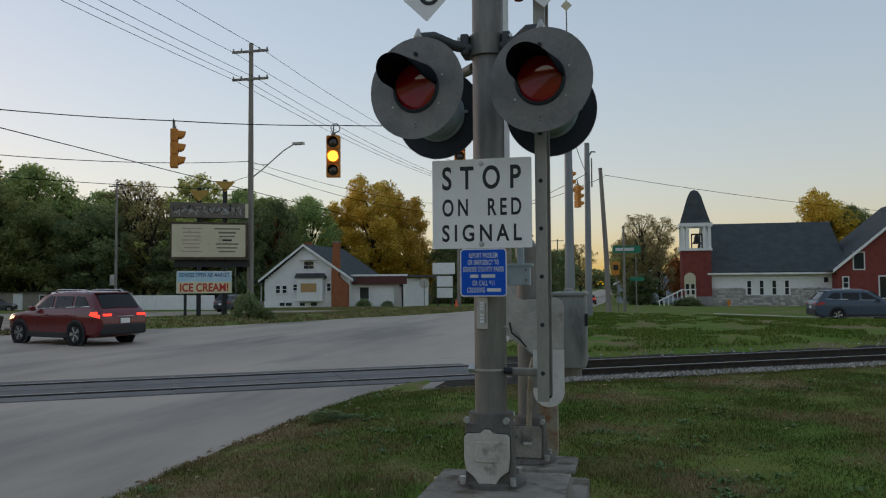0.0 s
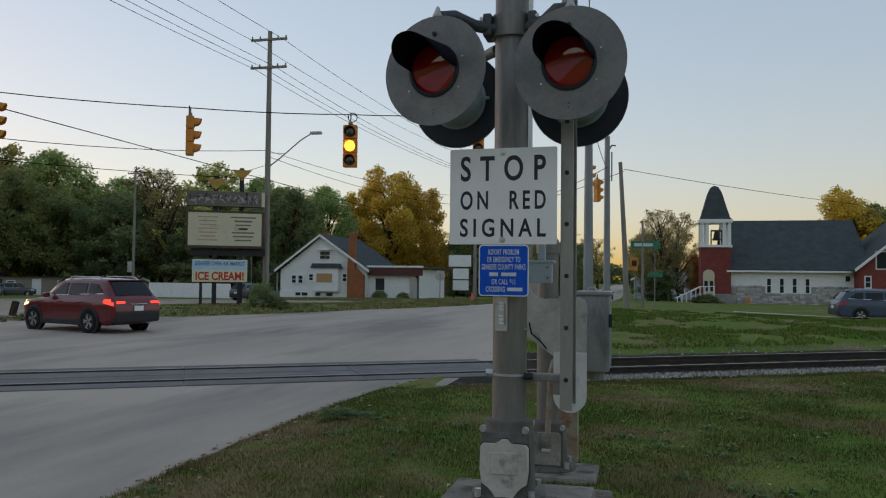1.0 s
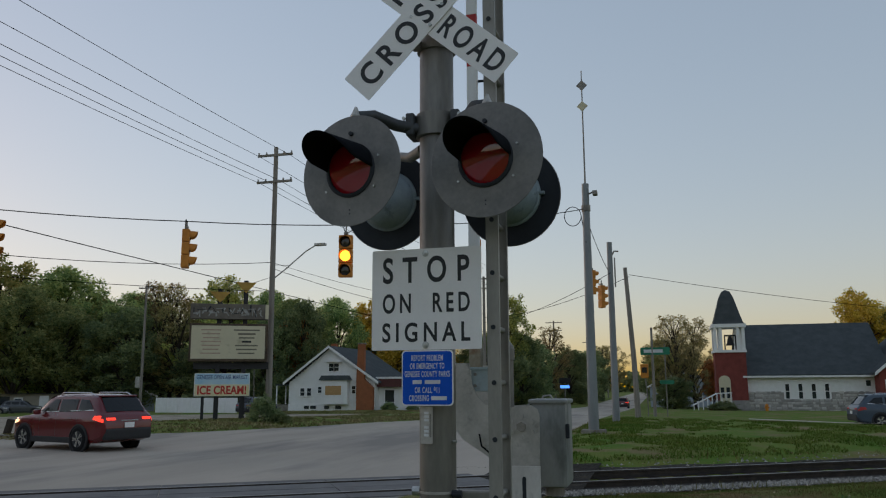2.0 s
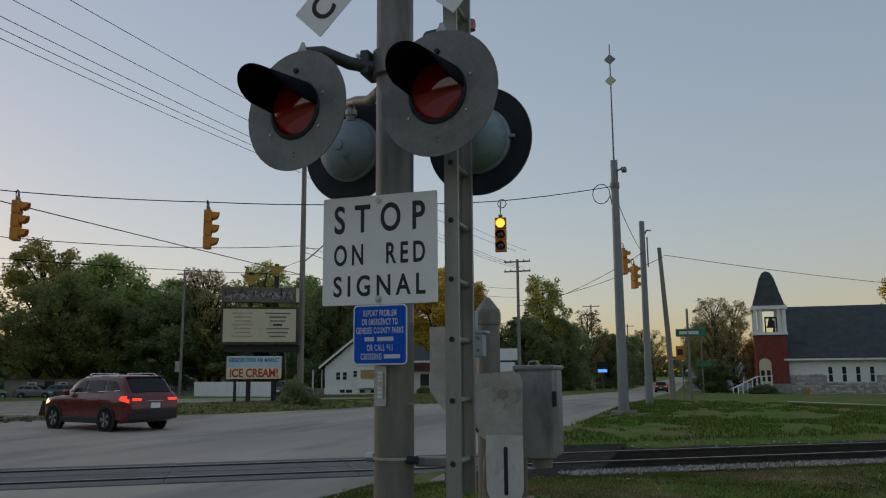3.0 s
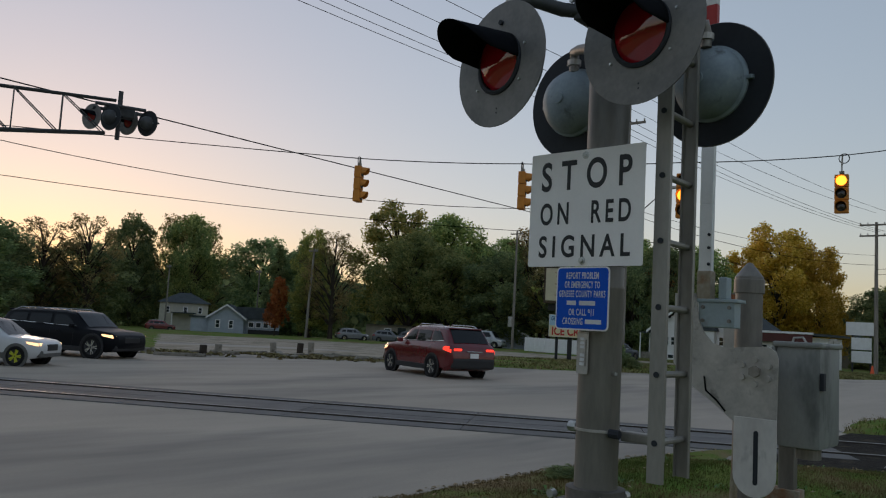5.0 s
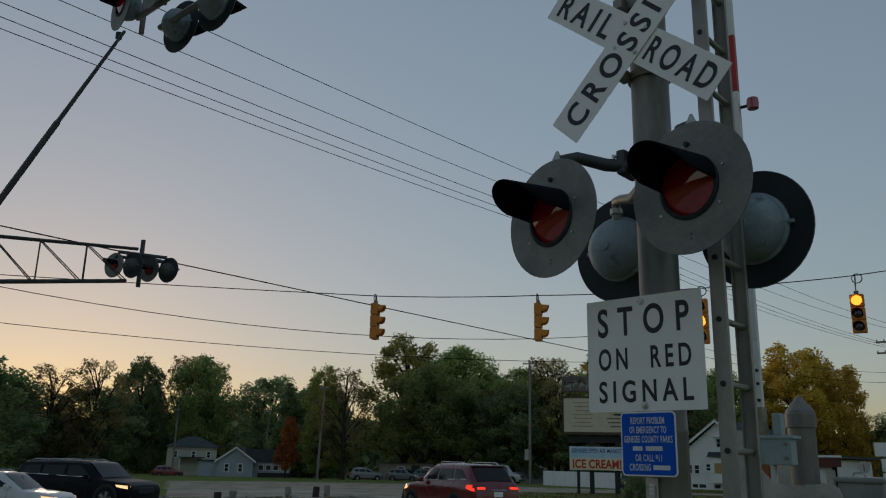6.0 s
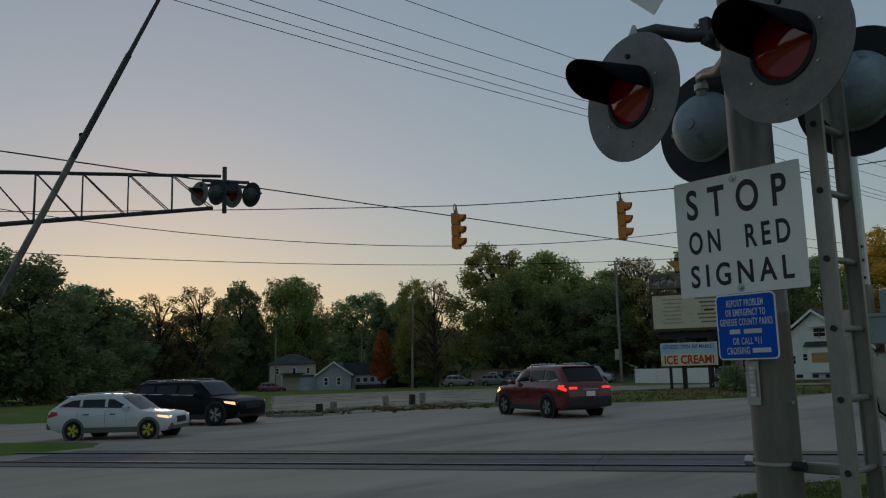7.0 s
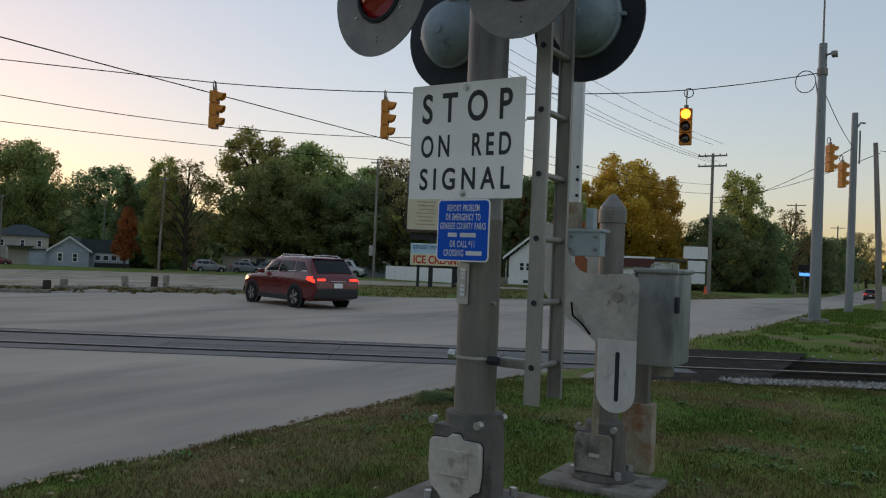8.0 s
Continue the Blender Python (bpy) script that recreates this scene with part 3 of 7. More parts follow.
def flasher(c, normal, parent, dia=0.6, dome=1.0, housing=None):
    """A red flasher: disc, domed lamp housing behind, hooded lens in front. Its front looks along normal."""
    q = Vector(normal).normalized().to_track_quat("Z", "Y").to_matrix().to_4x4()
    m = Matrix.Translation(c) @ q
    r = dia / 2
    disc = part("flasher", lathe([(0.14, 0.0), (r, 0.0), (r + 0.002, -0.002), (r, -0.005), (0.15, -0.005)], 48, m), DISC_FRONT, parent, "round grey flasher background disc", 30)
    part("disc_back", lathe([(0.15, -0.0056), (r - 0.002, -0.0056), (r - 0.002, -0.009), (0.15, -0.009)], 48, m), DISC_BLACK, disc, "black painted rear face")
    part("lamp_housing", lathe([(r2, z2 * dome) for r2, z2 in ((0.185, -0.01), (0.185, -0.03), (0.172, -0.045), (0.168, -0.09), (0.14, -0.15), (0.09, -0.185), (0.03, -0.2), (0.028, -0.212), (0.0, -0.213))], 36, m), housing or HOUSING, disc, "weathered domed lamp housing", 35)
    part("lens", lathe([(0.0, 0.016), (0.03, 0.0152), (0.06, 0.0126), (0.09, 0.0084), (0.112, 0.0043), (0.131, 0.0)], 40, m @ Matrix.Translation((0, 0, 0.006)) @ Matrix.Rotation(radians(12), 4, "X")), LENS, disc, "dark red unlit lens", 60)
    part("lens_ring", lathe([(0.128, -0.004), (0.128, 0.01), (0.136, 0.014), (0.148, 0.008), (0.148, -0.004)], 36, m), DISC_BLACK, disc)
    # hood: a long tongue over the upper half of the lens
    hb = bmesh.new()
    rows = []
    for k in range(25):
        a = radians(-2 + 184 * k / 24)
        reach = 0.03 + 0.31 * max(0.0, math.sin(math.pi * k / 24)) ** 0.38
        rows.append([hb.verts.new(m @ Vector((0.142 * math.cos(a) * (1 - 0.012 * j), 0.142 * math.sin(a) * (1 - 0.02 * j) + 0.008 - 0.006 * j * reach / 0.34, reach * j / 4))) for j in range(5)])
    for a, b in zip(rows, rows[1:]):
        for j in range(4):
            hb.faces.new((a[j], b[j], b[j + 1], a[j + 1]))
    hood = part("hood", hb, HOOD, disc, "long black visor hood", 60)
    sol = hood.modifiers.new("thickness", "SOLIDIFY")
    sol.thickness = 0.004
    part("disc_bolt", cyl(m @ Vector((0, 0.2, 0)), m @ Vector((0, 0.2, 0.014)), 0.012, seg=10), DISC_BLACK, disc)
    for a in (20, 160, 215, 325):
        e = Vector((0.18 * math.cos(radians(a)), 0.18 * math.sin(radians(a)), 0))
        part("lens_screw", cyl(m @ e, m @ (e + Vector((0, 0, 0.008))), 0.006, seg=6), BOLT, disc)
    for a in (0, 180):
        e = Vector((0.195 * math.cos(radians(a)), 0.195 * math.sin(radians(a)), -0.02))
        part("housing_lug", box((0, 0, 0), (0.03, 0.02, 0.025), Matrix.Translation(m @ e) @ q, 0.004), HOUSING, disc)
    for dz in (0.215, 0.235):
        part("drain_slot", cyl(m @ Vector((0, -dz, 0.0005)), m @ Vector((0, -dz, 0.002)), 0.004, seg=6), DISC_BLACK, disc)
    return disc


flasher((-0.957, 4.6, 2.78), (-0.2, -0.98, 0.02), signal)
flasher((-0.232, 4.6, 2.785), (-0.16, -0.987, 0.02), signal)
flasher((-0.985, 5.33, 2.775), (0.1, 0.99, 0.02), signal, dome=0.75)
flasher((-0.235, 5.35, 2.765), (0.1, 0.99, 0.02), signal, dome=0.75)
# clamp ring and the bent arms that carry the flashers
part("arm_clamp", lathe([(0.098, 3.04), (0.118, 3.045), (0.118, 3.175), (0.098, 3.18)], 32, Matrix.Translation((MX, MY, 0))), GALV, signal, smooth=30)
for sx, x in ((-1, -0.957), (1, -0.232)):
    part("arm_flange", box((MX + sx * 0.13, MY - 0.03, 3.11), (0.05, 0.16, 0.13), bevel=0.012), DARK_STEEL, signal)
    part("flasher_arm", tube([(MX + sx * 0.1, MY - 0.06, 3.09), (MX + sx * 0.2, MY - 0.13, 3.1), (x - sx * 0.08, 4.72, 3.115), (x - sx * 0.015, 4.68, 3.105), (x, 4.672, 3.06), (x, 4.69, 2.93)], [0.034, 0.034, 0.03, 0.028, 0.026, 0.026], 12), DARK_STEEL, signal, smooth=50)
    part("arm_cap", lathe([(0.026, 3.085), (0.03, 3.1), (0.018, 3.125), (0.008, 3.15), (0, 3.155)], 12, Matrix.Translation((x, 4.665, 0))), GALV_LIGHT, signal)
    part("flasher_arm", tube([(MX + sx * 0.1, MY + 0.05, 3.0), (MX + sx * 0.2, MY + 0.13, 2.985), (x - sx * 0.06, 5.2, 3.02), (x, 5.245, 3.03), (x, 5.25, 2.99), (x, 5.25, 2.92)], [0.034, 0.03, 0.026, 0.026, 0.026, 0.026], 12), GALV, signal, smooth=50)
    part("arm_collar", cyl((x, 5.25, 2.955), (x, 5.25, 2.985), 0.036, seg=12), GALV_LIGHT, signal)
    for dz in (-0.03, 0.03):
        part("arm_bolt", cyl((MX + sx * 0.16, MY - 0.11, 3.11 + dz), (MX + sx * 0.16, MY - 0.125, 3.11 + dz), 0.011, seg=6), BOLT, signal)

# stop sign plate
SIGN = Matrix.Translation((-0.617, 4.845, 2.116)) @ pose(0, 0, 0, 0, 0, -2.0)
sg = part("stop_plate", slab(rounded(0.61, 0.54, 0.008, 2), 0.004, SIGN), WHITE_SIGN, signal, "white plate lettered stop on red signal")
for words, z, h, w in (("STOP", 0.157, 0.143, 0.485), ("ON  RED", -0.022, 0.106, 0.485), ("SIGNAL", -0.177, 0.104, 0.488)):
    letters(lettering(words, w, h, SIGN @ Matrix.Translation((0.0, -0.0005, z)), 0.02, 1.75 if words == "STOP" else 1.45), BLACK_INK, sg, "black capital letter")
for z in (0.243, -0.245):
    part("sign_bolt", lathe([(0.018, 0), (0.018, 0.003), (0.009, 0.004), (0.009, 0.012), (0, 0.013)], 12, SIGN @ Matrix.Translation((0, -0.001, z)) @ pose(0, 0, 0, 90)), BOLT, sg)
for z in (2.35, 1.87):
    part("sign_strap", lathe([(0.099, z - 0.012), (0.103, z - 0.012), (0.103, z + 0.012), (0.099, z + 0.012)], 24, Matrix.Translation((MX, MY, 0))), GALV_LIGHT, signal)
    part("sign_spacer", box((-0.605, 4.875, z), (0.06, 0.05, 0.035)), GALV, signal)
# blue notice plate
BL = Matrix.Translation((-0.608, 4.842, 1.7)) @ pose(0, 0, 0, 0, 0, -3.5)
bs = part("notice_plate", slab(rounded(0.285, 0.287, 0.022), 0.004, BL), WHITE_SIGN, signal, "blue emergency notice plate with white border")
part("notice_field", slab(rounded(0.272, 0.274, 0.017), 0.002, BL @ Matrix.Translation((0, -0.0016, 0))), BLUE_SIGN, bs)
for i, (words, w) in enumerate((("REPORT PROBLEM", 0.175), ("OR EMERGENCY TO", 0.19), ("GENESEE COUNTY PARKS", 0.25), ("", 0.16), ("OR CALL 911", 0.135), ("CROSSING", 0.11))):
    z = 0.103 - i * 0.0415
    lm = BL @ Matrix.Translation((-0.045 if words == "CROSSING" else 0, -0.002, z))
    if words:
        letters(lettering(words, w, 0.031, lm, 0.02, 1.15), WHITE_INK, bs, "white capital letter")
    for x, bw in (((-0.055, 0.05), (0.03, 0.085)) if not words else ((0.065, 0.085),) if words == "CROSSING" else ()):
        part("number_bar", box((0, 0, 0), (bw, 0.001, 0.02), BL @ Matrix.Translation((x, -0.0025, z))), WHITE_INK, bs)
# embossed number tag below it
tg = Matrix.Translation((-0.628, 4.896, 1.455)) @ pose(0, 0, 0, 0, 0, -18)
tag = part("number_tag", slab(rounded(0.075, 0.19, 0.004, 1), 0.003, tg), GALV_LIGHT, signal, "embossed bare metal number tag")
for z, h in ((0.045, 0.055), (-0.03, 0.06)):
    for k in range(3):
        part("number_bar", box((0.0, -0.0015, z + (k - 1) * h / 3), (0.026, 0.003, h / 3 - 0.006), tg), WHITE_INK, tag)
part("number_bar", box((0.025, -0.001, 0.0), (0.008, 0.002, 0.12), tg), GALV, tag)

# crossbuck
XC = Vector((-0.605, 4.835, 3.745))
for name, a, words, dy in (("crossbuck_blade", 46, (("CROSSING", 0.0, 1.06),), -0.008), ("crossbuck_blade", -41, (("RAIL", -0.345, 0.4), ("ROAD", 0.345, 0.43)), 0.0)):
    m = Matrix.Translation((XC.x, XC.y + dy, XC.z)) @ Matrix.Rotation(radians(-a), 4, "Y")
    bl = part(name, slab(rounded(1.19, 0.205, 0.004, 1), 0.004, m), WHITE_SIGN, signal, "white crossbuck blade with black lettering")
    for text, off, wide in words:
        letters(lettering(text, wide, 0.135, m @ Matrix.Translation((off, -0.0005, 0)), 0.022, 1.4), BLACK_INK, bl, "black capital letter")
    for k in (-0.05, 0.05):
        part("blade_bolt", cyl(m @ Vector((k, 0, 0.08 if k > 0 else -0.08)), m @ Vector((k, -0.012, 0.08 if k > 0 else -0.08)), 0.01, seg=8), BOLT, bl)
for dz in (-0.17, 0.24):
    part("crossbuck_band", lathe([(0.098, dz - 0.02), (0.112, dz - 0.02), (0.112, dz + 0.02), (0.098, dz + 0.02)], 24, Matrix.Translation((MX, MY, XC.z))), GALV, signal)
    part("crossbuck_spacer", box((MX - 0.09, MY - 0.11, XC.z + dz), (0.05, 0.08, 0.05)), GALV, signal)
part("mast_collar", lathe([(0.098, 4.06), (0.15, 4.07), (0.155, 4.12), (0.1, 4.15)], 28, Matrix.Translation((MX, MY, 0))), GALV, signal)
# overhead arm over the lane with four flashers at its end
for dz, y in ((6.02, 4.88), (6.02, 5.14)):
    part("arm_chord", tube([(MX, y, dz), (-4.2, y, dz + 0.03), (-6.35, y, dz + (0.05 if dz < 6.5 else -0.6))], 0.034, 8), GALV, signal)
part("upper_chord", tube([(MX, 5.01, 6.9), (-4.0, 5.01, 6.3), (-5.2, 5.01, 6.06)], 0.03, 8), GALV, signal)
for i in range(4):
    x = MX - 0.7 - i * 0.85
    zt = 6.9 - 0.6 * (MX - x) / 3.4
    for y in (4.88, 5.14):
        part("arm_brace", tube([(x, y, 6.03), (x - 0.02, 5.01, zt)], 0.014, 6), GALV, signal)
        part("arm_brace", tube([(x, 5.01, zt), (x - 0.83, y, 6.04)], 0.012, 6), GALV, signal)
    part("arm_brace", tube([(x, 4.88, 6.03), (x, 5.14, 6.03)], 0.014, 6), GALV, signal)
part("arm_end_pipe", tube([(-6.5, 5.01, 6.55), (-6.5, 5.01, 6.0)], 0.03, 8), GALV, signal)
for x in (-6.42, -5.72):
    flasher((x, 4.72, 6.2), (-0.12, -0.98, 0), signal)
    flasher((x + 0.22, 5.3, 6.1), (-0.1, 0.99, 0), signal)
    part("flasher_arm", tube([(x, 4.8, 6.45), (x, 5.2, 6.42), (-6.5, 5.01, 6.5)], 0.024, 8), GALV, signal)

fnd = thing("signal_foundation", (MX, MY, 0.1), "weathered concrete pad under the crossing mast", "concrete pad", world=True)
part("pad", slab([(-0.42, 0.0), (-0.36, 0.36), (0.46, 0.36), (0.5, 0.0)], 0.78, Matrix.Translation((MX, 4.55, 0.06)), bevel=0.02), CONCRETE, fnd)
part("pad_step", span(MX + 0.2, MX + 0.56, 5.2, 5.75, 0.06, 0.3, 0.02), CONCRETE, fnd)

# ---- the crossing gate behind the signal ----
GX, GY = -0.552, 6.8
gate = thing("crossing_gate", (GX, GY, 0.12), "grey crossing gate mechanism with arm raised upright", "crossing gate", world=True)
part("gate_post", lathe([(0, 0.5), (0.083, 0.5), (0.083, 1.85), (0.093, 1.852), (0.093, 1.935), (0.088, 1.94), (0.086, 1.955), (0.016, 2.045), (0.0, 2.048)], 28, Matrix.Translation((GX - 0.022, GY, 0))), GALV, gate, smooth=22)
gb = bmesh.new()
lathe([(0, 0.19), (0.205, 0.19), (0.21, 0.2), (0.205, 0.225), (0.15, 0.24), (0.13, 0.5), (0.12, 0.55), (0, 0.56)], 24, Matrix.Translation((GX, 6.72, 0)), gb)
span(GX - 0.145, GX + 0.125, 6.58, 6.8, 0.2, 0.5, 0.012, gb)
part("gate_base_casting", gb, BASE_STEEL, gate, smooth=35)
part("gate_access_cover", slab([(-0.125, 0.24), (0.115, 0.24), (0.12, 0.46), (0.1, 0.49), (-0.11, 0.49), (-0.13, 0.46)], 0.025, Matrix.Translation((GX - 0.01, 6.555, 0)), bevel=0.006), CAST, gate, "stained pale cast cover")
part("cover_handle", box((GX, 6.55, 0.355), (0.07, 0.02, 0.025), bevel=0.006), GALV_LIGHT, gate)
for sx in (-1, 1):
    part("gate_bolt", cyl((GX + sx * 0.12, 6.58, 0.53), (GX + sx * 0.12, 6.54, 0.53), 0.02, seg=6), BOLT, gate)
    for sy in (-1, 1):
        part("gate_anchor_nut", cyl((GX + sx * 0.15, 6.7 + sy * 0.12, 0.22), (GX + sx * 0.15, 6.7 + sy * 0.12, 0.265), 0.022, seg=6), BOLT, gate)
cb = part("mechanism_cabinet", span(-0.34, -0.085, 6.6, 7.0, 0.95, 1.54, 0.03), CABINET, gate, "grey-green steel mechanism cabinet", 30)
part("cabinet_lid", span(-0.355, -0.075, 6.585, 7.015, 1.53, 1.562, 0.012), CABINET, cb)
part("cabinet_flange", span(-0.36, -0.34, 6.59, 7.0, 0.96, 1.53, 0.006), CABINET, cb)
part("latch", box((-0.08, 6.62, 1.34), (0.025, 0.05, 0.1), bevel=0.006), DISC_BLACK, cb)
part("lid_handle", tube([(-0.26, 6.65, 1.555), (-0.25, 6.65, 1.585), (-0.2, 6.65, 1.59), (-0.18, 6.65, 1.555)], 0.007, 6), GALV_LIGHT, cb)
part("cabinet_neck", cyl((-0.2, 6.78, 0.88), (-0.2, 6.78, 0.97), 0.07), GALV, gate)
arm1 = [(-0.245, 1.09), (-0.24, 1.46), (-0.255, 1.5), (-0.3, 1.525), (-0.55, 1.505), (-0.62, 1.53), (-0.675, 1.59), (-0.71, 1.67), (-0.73, 1.82), (-0.86, 1.82), (-0.86, 1.4), (-0.78, 1.29), (-0.62, 1.19), (-0.49, 1.09)]
for y, w in ((6.35, 1), (7.12, 0)):
    ca = part("support_plate", slab(arm1, 0.012, Matrix.Translation((0, y, 0))), GALV_LIGHT, gate, "stained galvanized gate support plate")
    if w:
        slot = [(-0.12 * math.cos(radians(k * 15)), -0.12 * math.sin(radians(k * 15))) for k in range(13)]
        part("counterweight_bar", slab([(-0.36 + a, 0.8 + b) for a, b in slot] + [(-0.24, 1.12), (-0.48, 1.12)], 0.01, Matrix.Translation((0, y - 0.011, 0)), bevel=0.002), DIRTY_WHITE, gate, "white slotted counterweight bar")
        part("slot", slab(rounded(0.026, 0.3, 0.012), 0.003, Matrix.Translation((-0.352, y - 0.0135, 0.9))), DISC_BLACK, gate)
        for k in range(6):
            a = radians(60 * k + 30)
            part("hub_bolt", cyl((-0.365 + 0.085 * math.cos(a), y, 1.38 + 0.07 * math.sin(a)), (-0.365 + 0.085 * math.cos(a), y - 0.016, 1.38 + 0.07 * math.sin(a)), 0.018, seg=6), GALV_LIGHT, gate)
        part("hub_nut", cyl((-0.365, y, 1.38), (-0.365, y - 0.03, 1.38), 0.034, seg=6), CAST, gate)
part("pivot_shaft", cyl((-0.365, 6.36, 1.38), (-0.365, 7.12, 1.38), 0.035), GALV, gate)
part("arm_channel", span(-0.72, -0.5, 6.37, 6.47, 1.62, 1.78, 0.006), BLUE_GREY, gate, "pale blue steel gate channel")
part("channel_lip", span(-0.74, -0.48, 6.36, 6.5, 1.77, 1.79, 0.004), BLUE_GREY, gate)
part("arm_socket", span(-0.735, -0.65, 6.37, 6.45, 1.78, 1.96, 0.008), RUST, gate)
part("socket_clip", span(-0.6, -0.55, 6.37, 6.45, 1.79, 1.92, 0.008), BLUE_GREY, gate)
for x in (-0.69, -0.53):
    for z in (1.66, 1.74):
        part("channel_bolt", cyl((x, 6.372, z), (x, 6.36, z), 0.012, seg=6), GALV, gate)
for i in range(11):
    part("gate_arm_stripe", span(-0.735, -0.655, 6.39, 6.43, 1.95 + i * 0.42, 1.95 + (i + 1) * 0.42, 0.004), RED_TAPE if i in (3, 5, 7, 9) else WHITE_TRIM, gate, "striped red and white gate arm")
for z in (2.0, 2.1, 2.18):
    part("arm_bolt", cyl((-0.67, 6.39, z), (-0.67, 6.38, z), 0.01, seg=6), DISC_BLACK, gate)
part("arm_lamp", lathe([(0, -0.05), (0.045, -0.045), (0.05, 0), (0.045, 0.045), (0, 0.05)], 14, Matrix.Translation((-0.565, 6.4, 3.93)) @ Matrix.Scale(0.8, 4)), LENS, gate, "small round red arm lamp", 60)
part("lamp_bracket", tube([(-0.65, 6.41, 3.93), (-0.59, 6.41, 3.93)], 0.01, 6), DISC_BLACK, gate)
part("conduit", tube([(-0.535, 6.5, 0.5), (-0.525, 6.48, 0.72), (-0.515, 6.47, 0.94), (-0.495, 6.48, 1.03), (-0.45, 6.52, 1.06)], 0.022, 10), RUST, gate, "rust-streaked pale conduit", 50)
part("wire_loop", tube([(-0.66, 6.34, 1.33), (-0.64, 6.32, 1.25), (-0.58, 6.33, 1.2), (-0.53, 6.34, 1.14)], 0.006, 6), CABLE, gate)
gp = thing("gate_foundation", (GX, GY, 0.1), "low weathered concrete pad under the gate", "concrete pad", world=True)
part("pad", span(GX - 0.33, GX + 0.38, 6.42, 6.95, 0.02, 0.192, 0.03), CONCRETE, gp)
wp = thing("steel_stub_post", (-0.375, 7.2, 0.1), "rusted pale steel stub post beside the gate", "post", world=True)
part("post", span(-0.57, -0.36, 7.14, 7.26, 0.02, 0.62, 0.008), RUST, wp)
part("neck", span(-0.5, -0.4, 7.16, 7.24, 0.6, 0.93, 0.008), GALV, wp)

# ---- traffic signals on their span wire, poles and cables ----


def signal_head(at, turn, lit=-1, label="orange three-lens traffic signal hanging from a span wire", tall=1.05, drop=0.22):
    """A three-section head hung by its top; it looks along local -y."""
    th = thing("traffic_signal", at, label, "traffic signal", "signals over the intersection", turn=turn)
    k = tall / 1.05
    for i in range(3):
        z = -0.175 * k - i * 0.35 * k
        hs = part("section", box((0, 0, z), (0.34 * k, 0.2, 0.34 * k), bevel=0.025), SIGNAL_YELLOW, th)
        part("lens", lathe([(0, 0.03), (0.09 * k, 0.02), (0.135 * k, 0)], 20, Matrix.Translation((0, -0.105, z)) @ pose(0, 0, 0, 90)), LIT_AMBER if i == lit else DARK_LENS, hs, "lit amber lens" if i == lit else "dark unlit lens")
        vb = bmesh.new()
        rows = []
        for j in range(13):
            a = radians(-20 + 220 * j / 12)
            reach = 0.05 + 0.15 * math.sin(math.pi * j / 12) ** 0.4
            rows.append([vb.verts.new((0.15 * k * math.cos(a), -0.1 - reach * q, z + 0.15 * k * math.sin(a) - 0.02 * q)) for q in (0, 1)])
        for a, b in zip(rows, rows[1:]):
            vb.faces.new((a[0], b[0], b[1], a[1]))
        vz = part("visor", vb, SIGNAL_YELLOW, hs)
        vz.modifiers.new("thickness", "SOLIDIFY").thickness = 0.006
    part("hanger", tube([(0, 0, 0), (0, 0, drop * 0.5), (0.01, 0, drop)], 0.022, 6), GALV, th)
    part("hanger_hub", box((0, 0, 0.05), (0.12, 0.1, 0.09), bevel=0.02), GALV, th)
    part("cable_loop", tube([(0.05 + 0.13 * math.cos(a / 10 * math.tau), 0.03, drop - 0.06 + 0.13 * math.sin(a / 10 * math.tau)) for a in range(11)], 0.014, 5), CABLE, th)
    return th


signal_head((-15.75, 17.33, 5.99), 118)
signal_head((-11.56, 19.59, 5.88), 118)
signal_head((-7.745, 21.586, 5.885), 12, 1, "orange traffic signal with its middle lens lit", 1.2, 0.28)
signal_head((-4.67, 24.57, 6.14), 8, 0, "orange traffic signal with its top lens lit", 1.05, 0.5)
signal_head((-1.95, 35.3, 6.55), 125, label="orange traffic signal beside a steel pole")
signal_head((-1.75, 38.3, 6.25), 125, label="orange traffic signal beside a steel pole")


def sag(a, b, drop, n=14):
    a, b = Vector(a), Vector(b)
    return [a.lerp(b, i / n) - Vector((0, 0, drop * 4 * (i / n) * (1 - i / n))) for i in range(n + 1)]


def cable(pts, r, label, group="overhead cables"):
    ob = part("overhead_cable", tube(pts, r, 5), CABLE)
    return tagged(ob, label, "cable", group)


SPAN = [(-1.5, 27.56, 7.55), (-4.67, 24.57, 6.66), (-7.745, 21.586, 6.18), (-11.56, 19.59, 6.11), (-15.75, 17.33, 6.22), (-29.8, 8.9, 7.45), (-45.0, -0.3, 9.2)]
span_pts = []
for a, b in zip(SPAN, SPAN[1:]):
    span_pts += sag(a, b, 0.04, 5)[:-1]
cable(span_pts + [SPAN[-1]], 0.014, "black span wire carrying the traffic signals")
cable(sag((-1.4, 27.7, 6.9), (-1.3, 38.2, 6.75), 0.15), 0.012, "thin black cable between the steel signal poles")
cable(sag((-23.2, 74, 7.78), (-23.7, -30, 8.2), 0.1), 0.022, "thick black telephone cable along the road")
cable(sag((-18.4, 38.2, 8.05), (-36.5, -1, 10.1), 2.2, 22), 0.016, "thin wavy black service cable")
cable(sag((-18.4, 38.2, 6.55), (-36.5, -1, 7.1), 0.88, 20), 0.014, "thin black service cable")
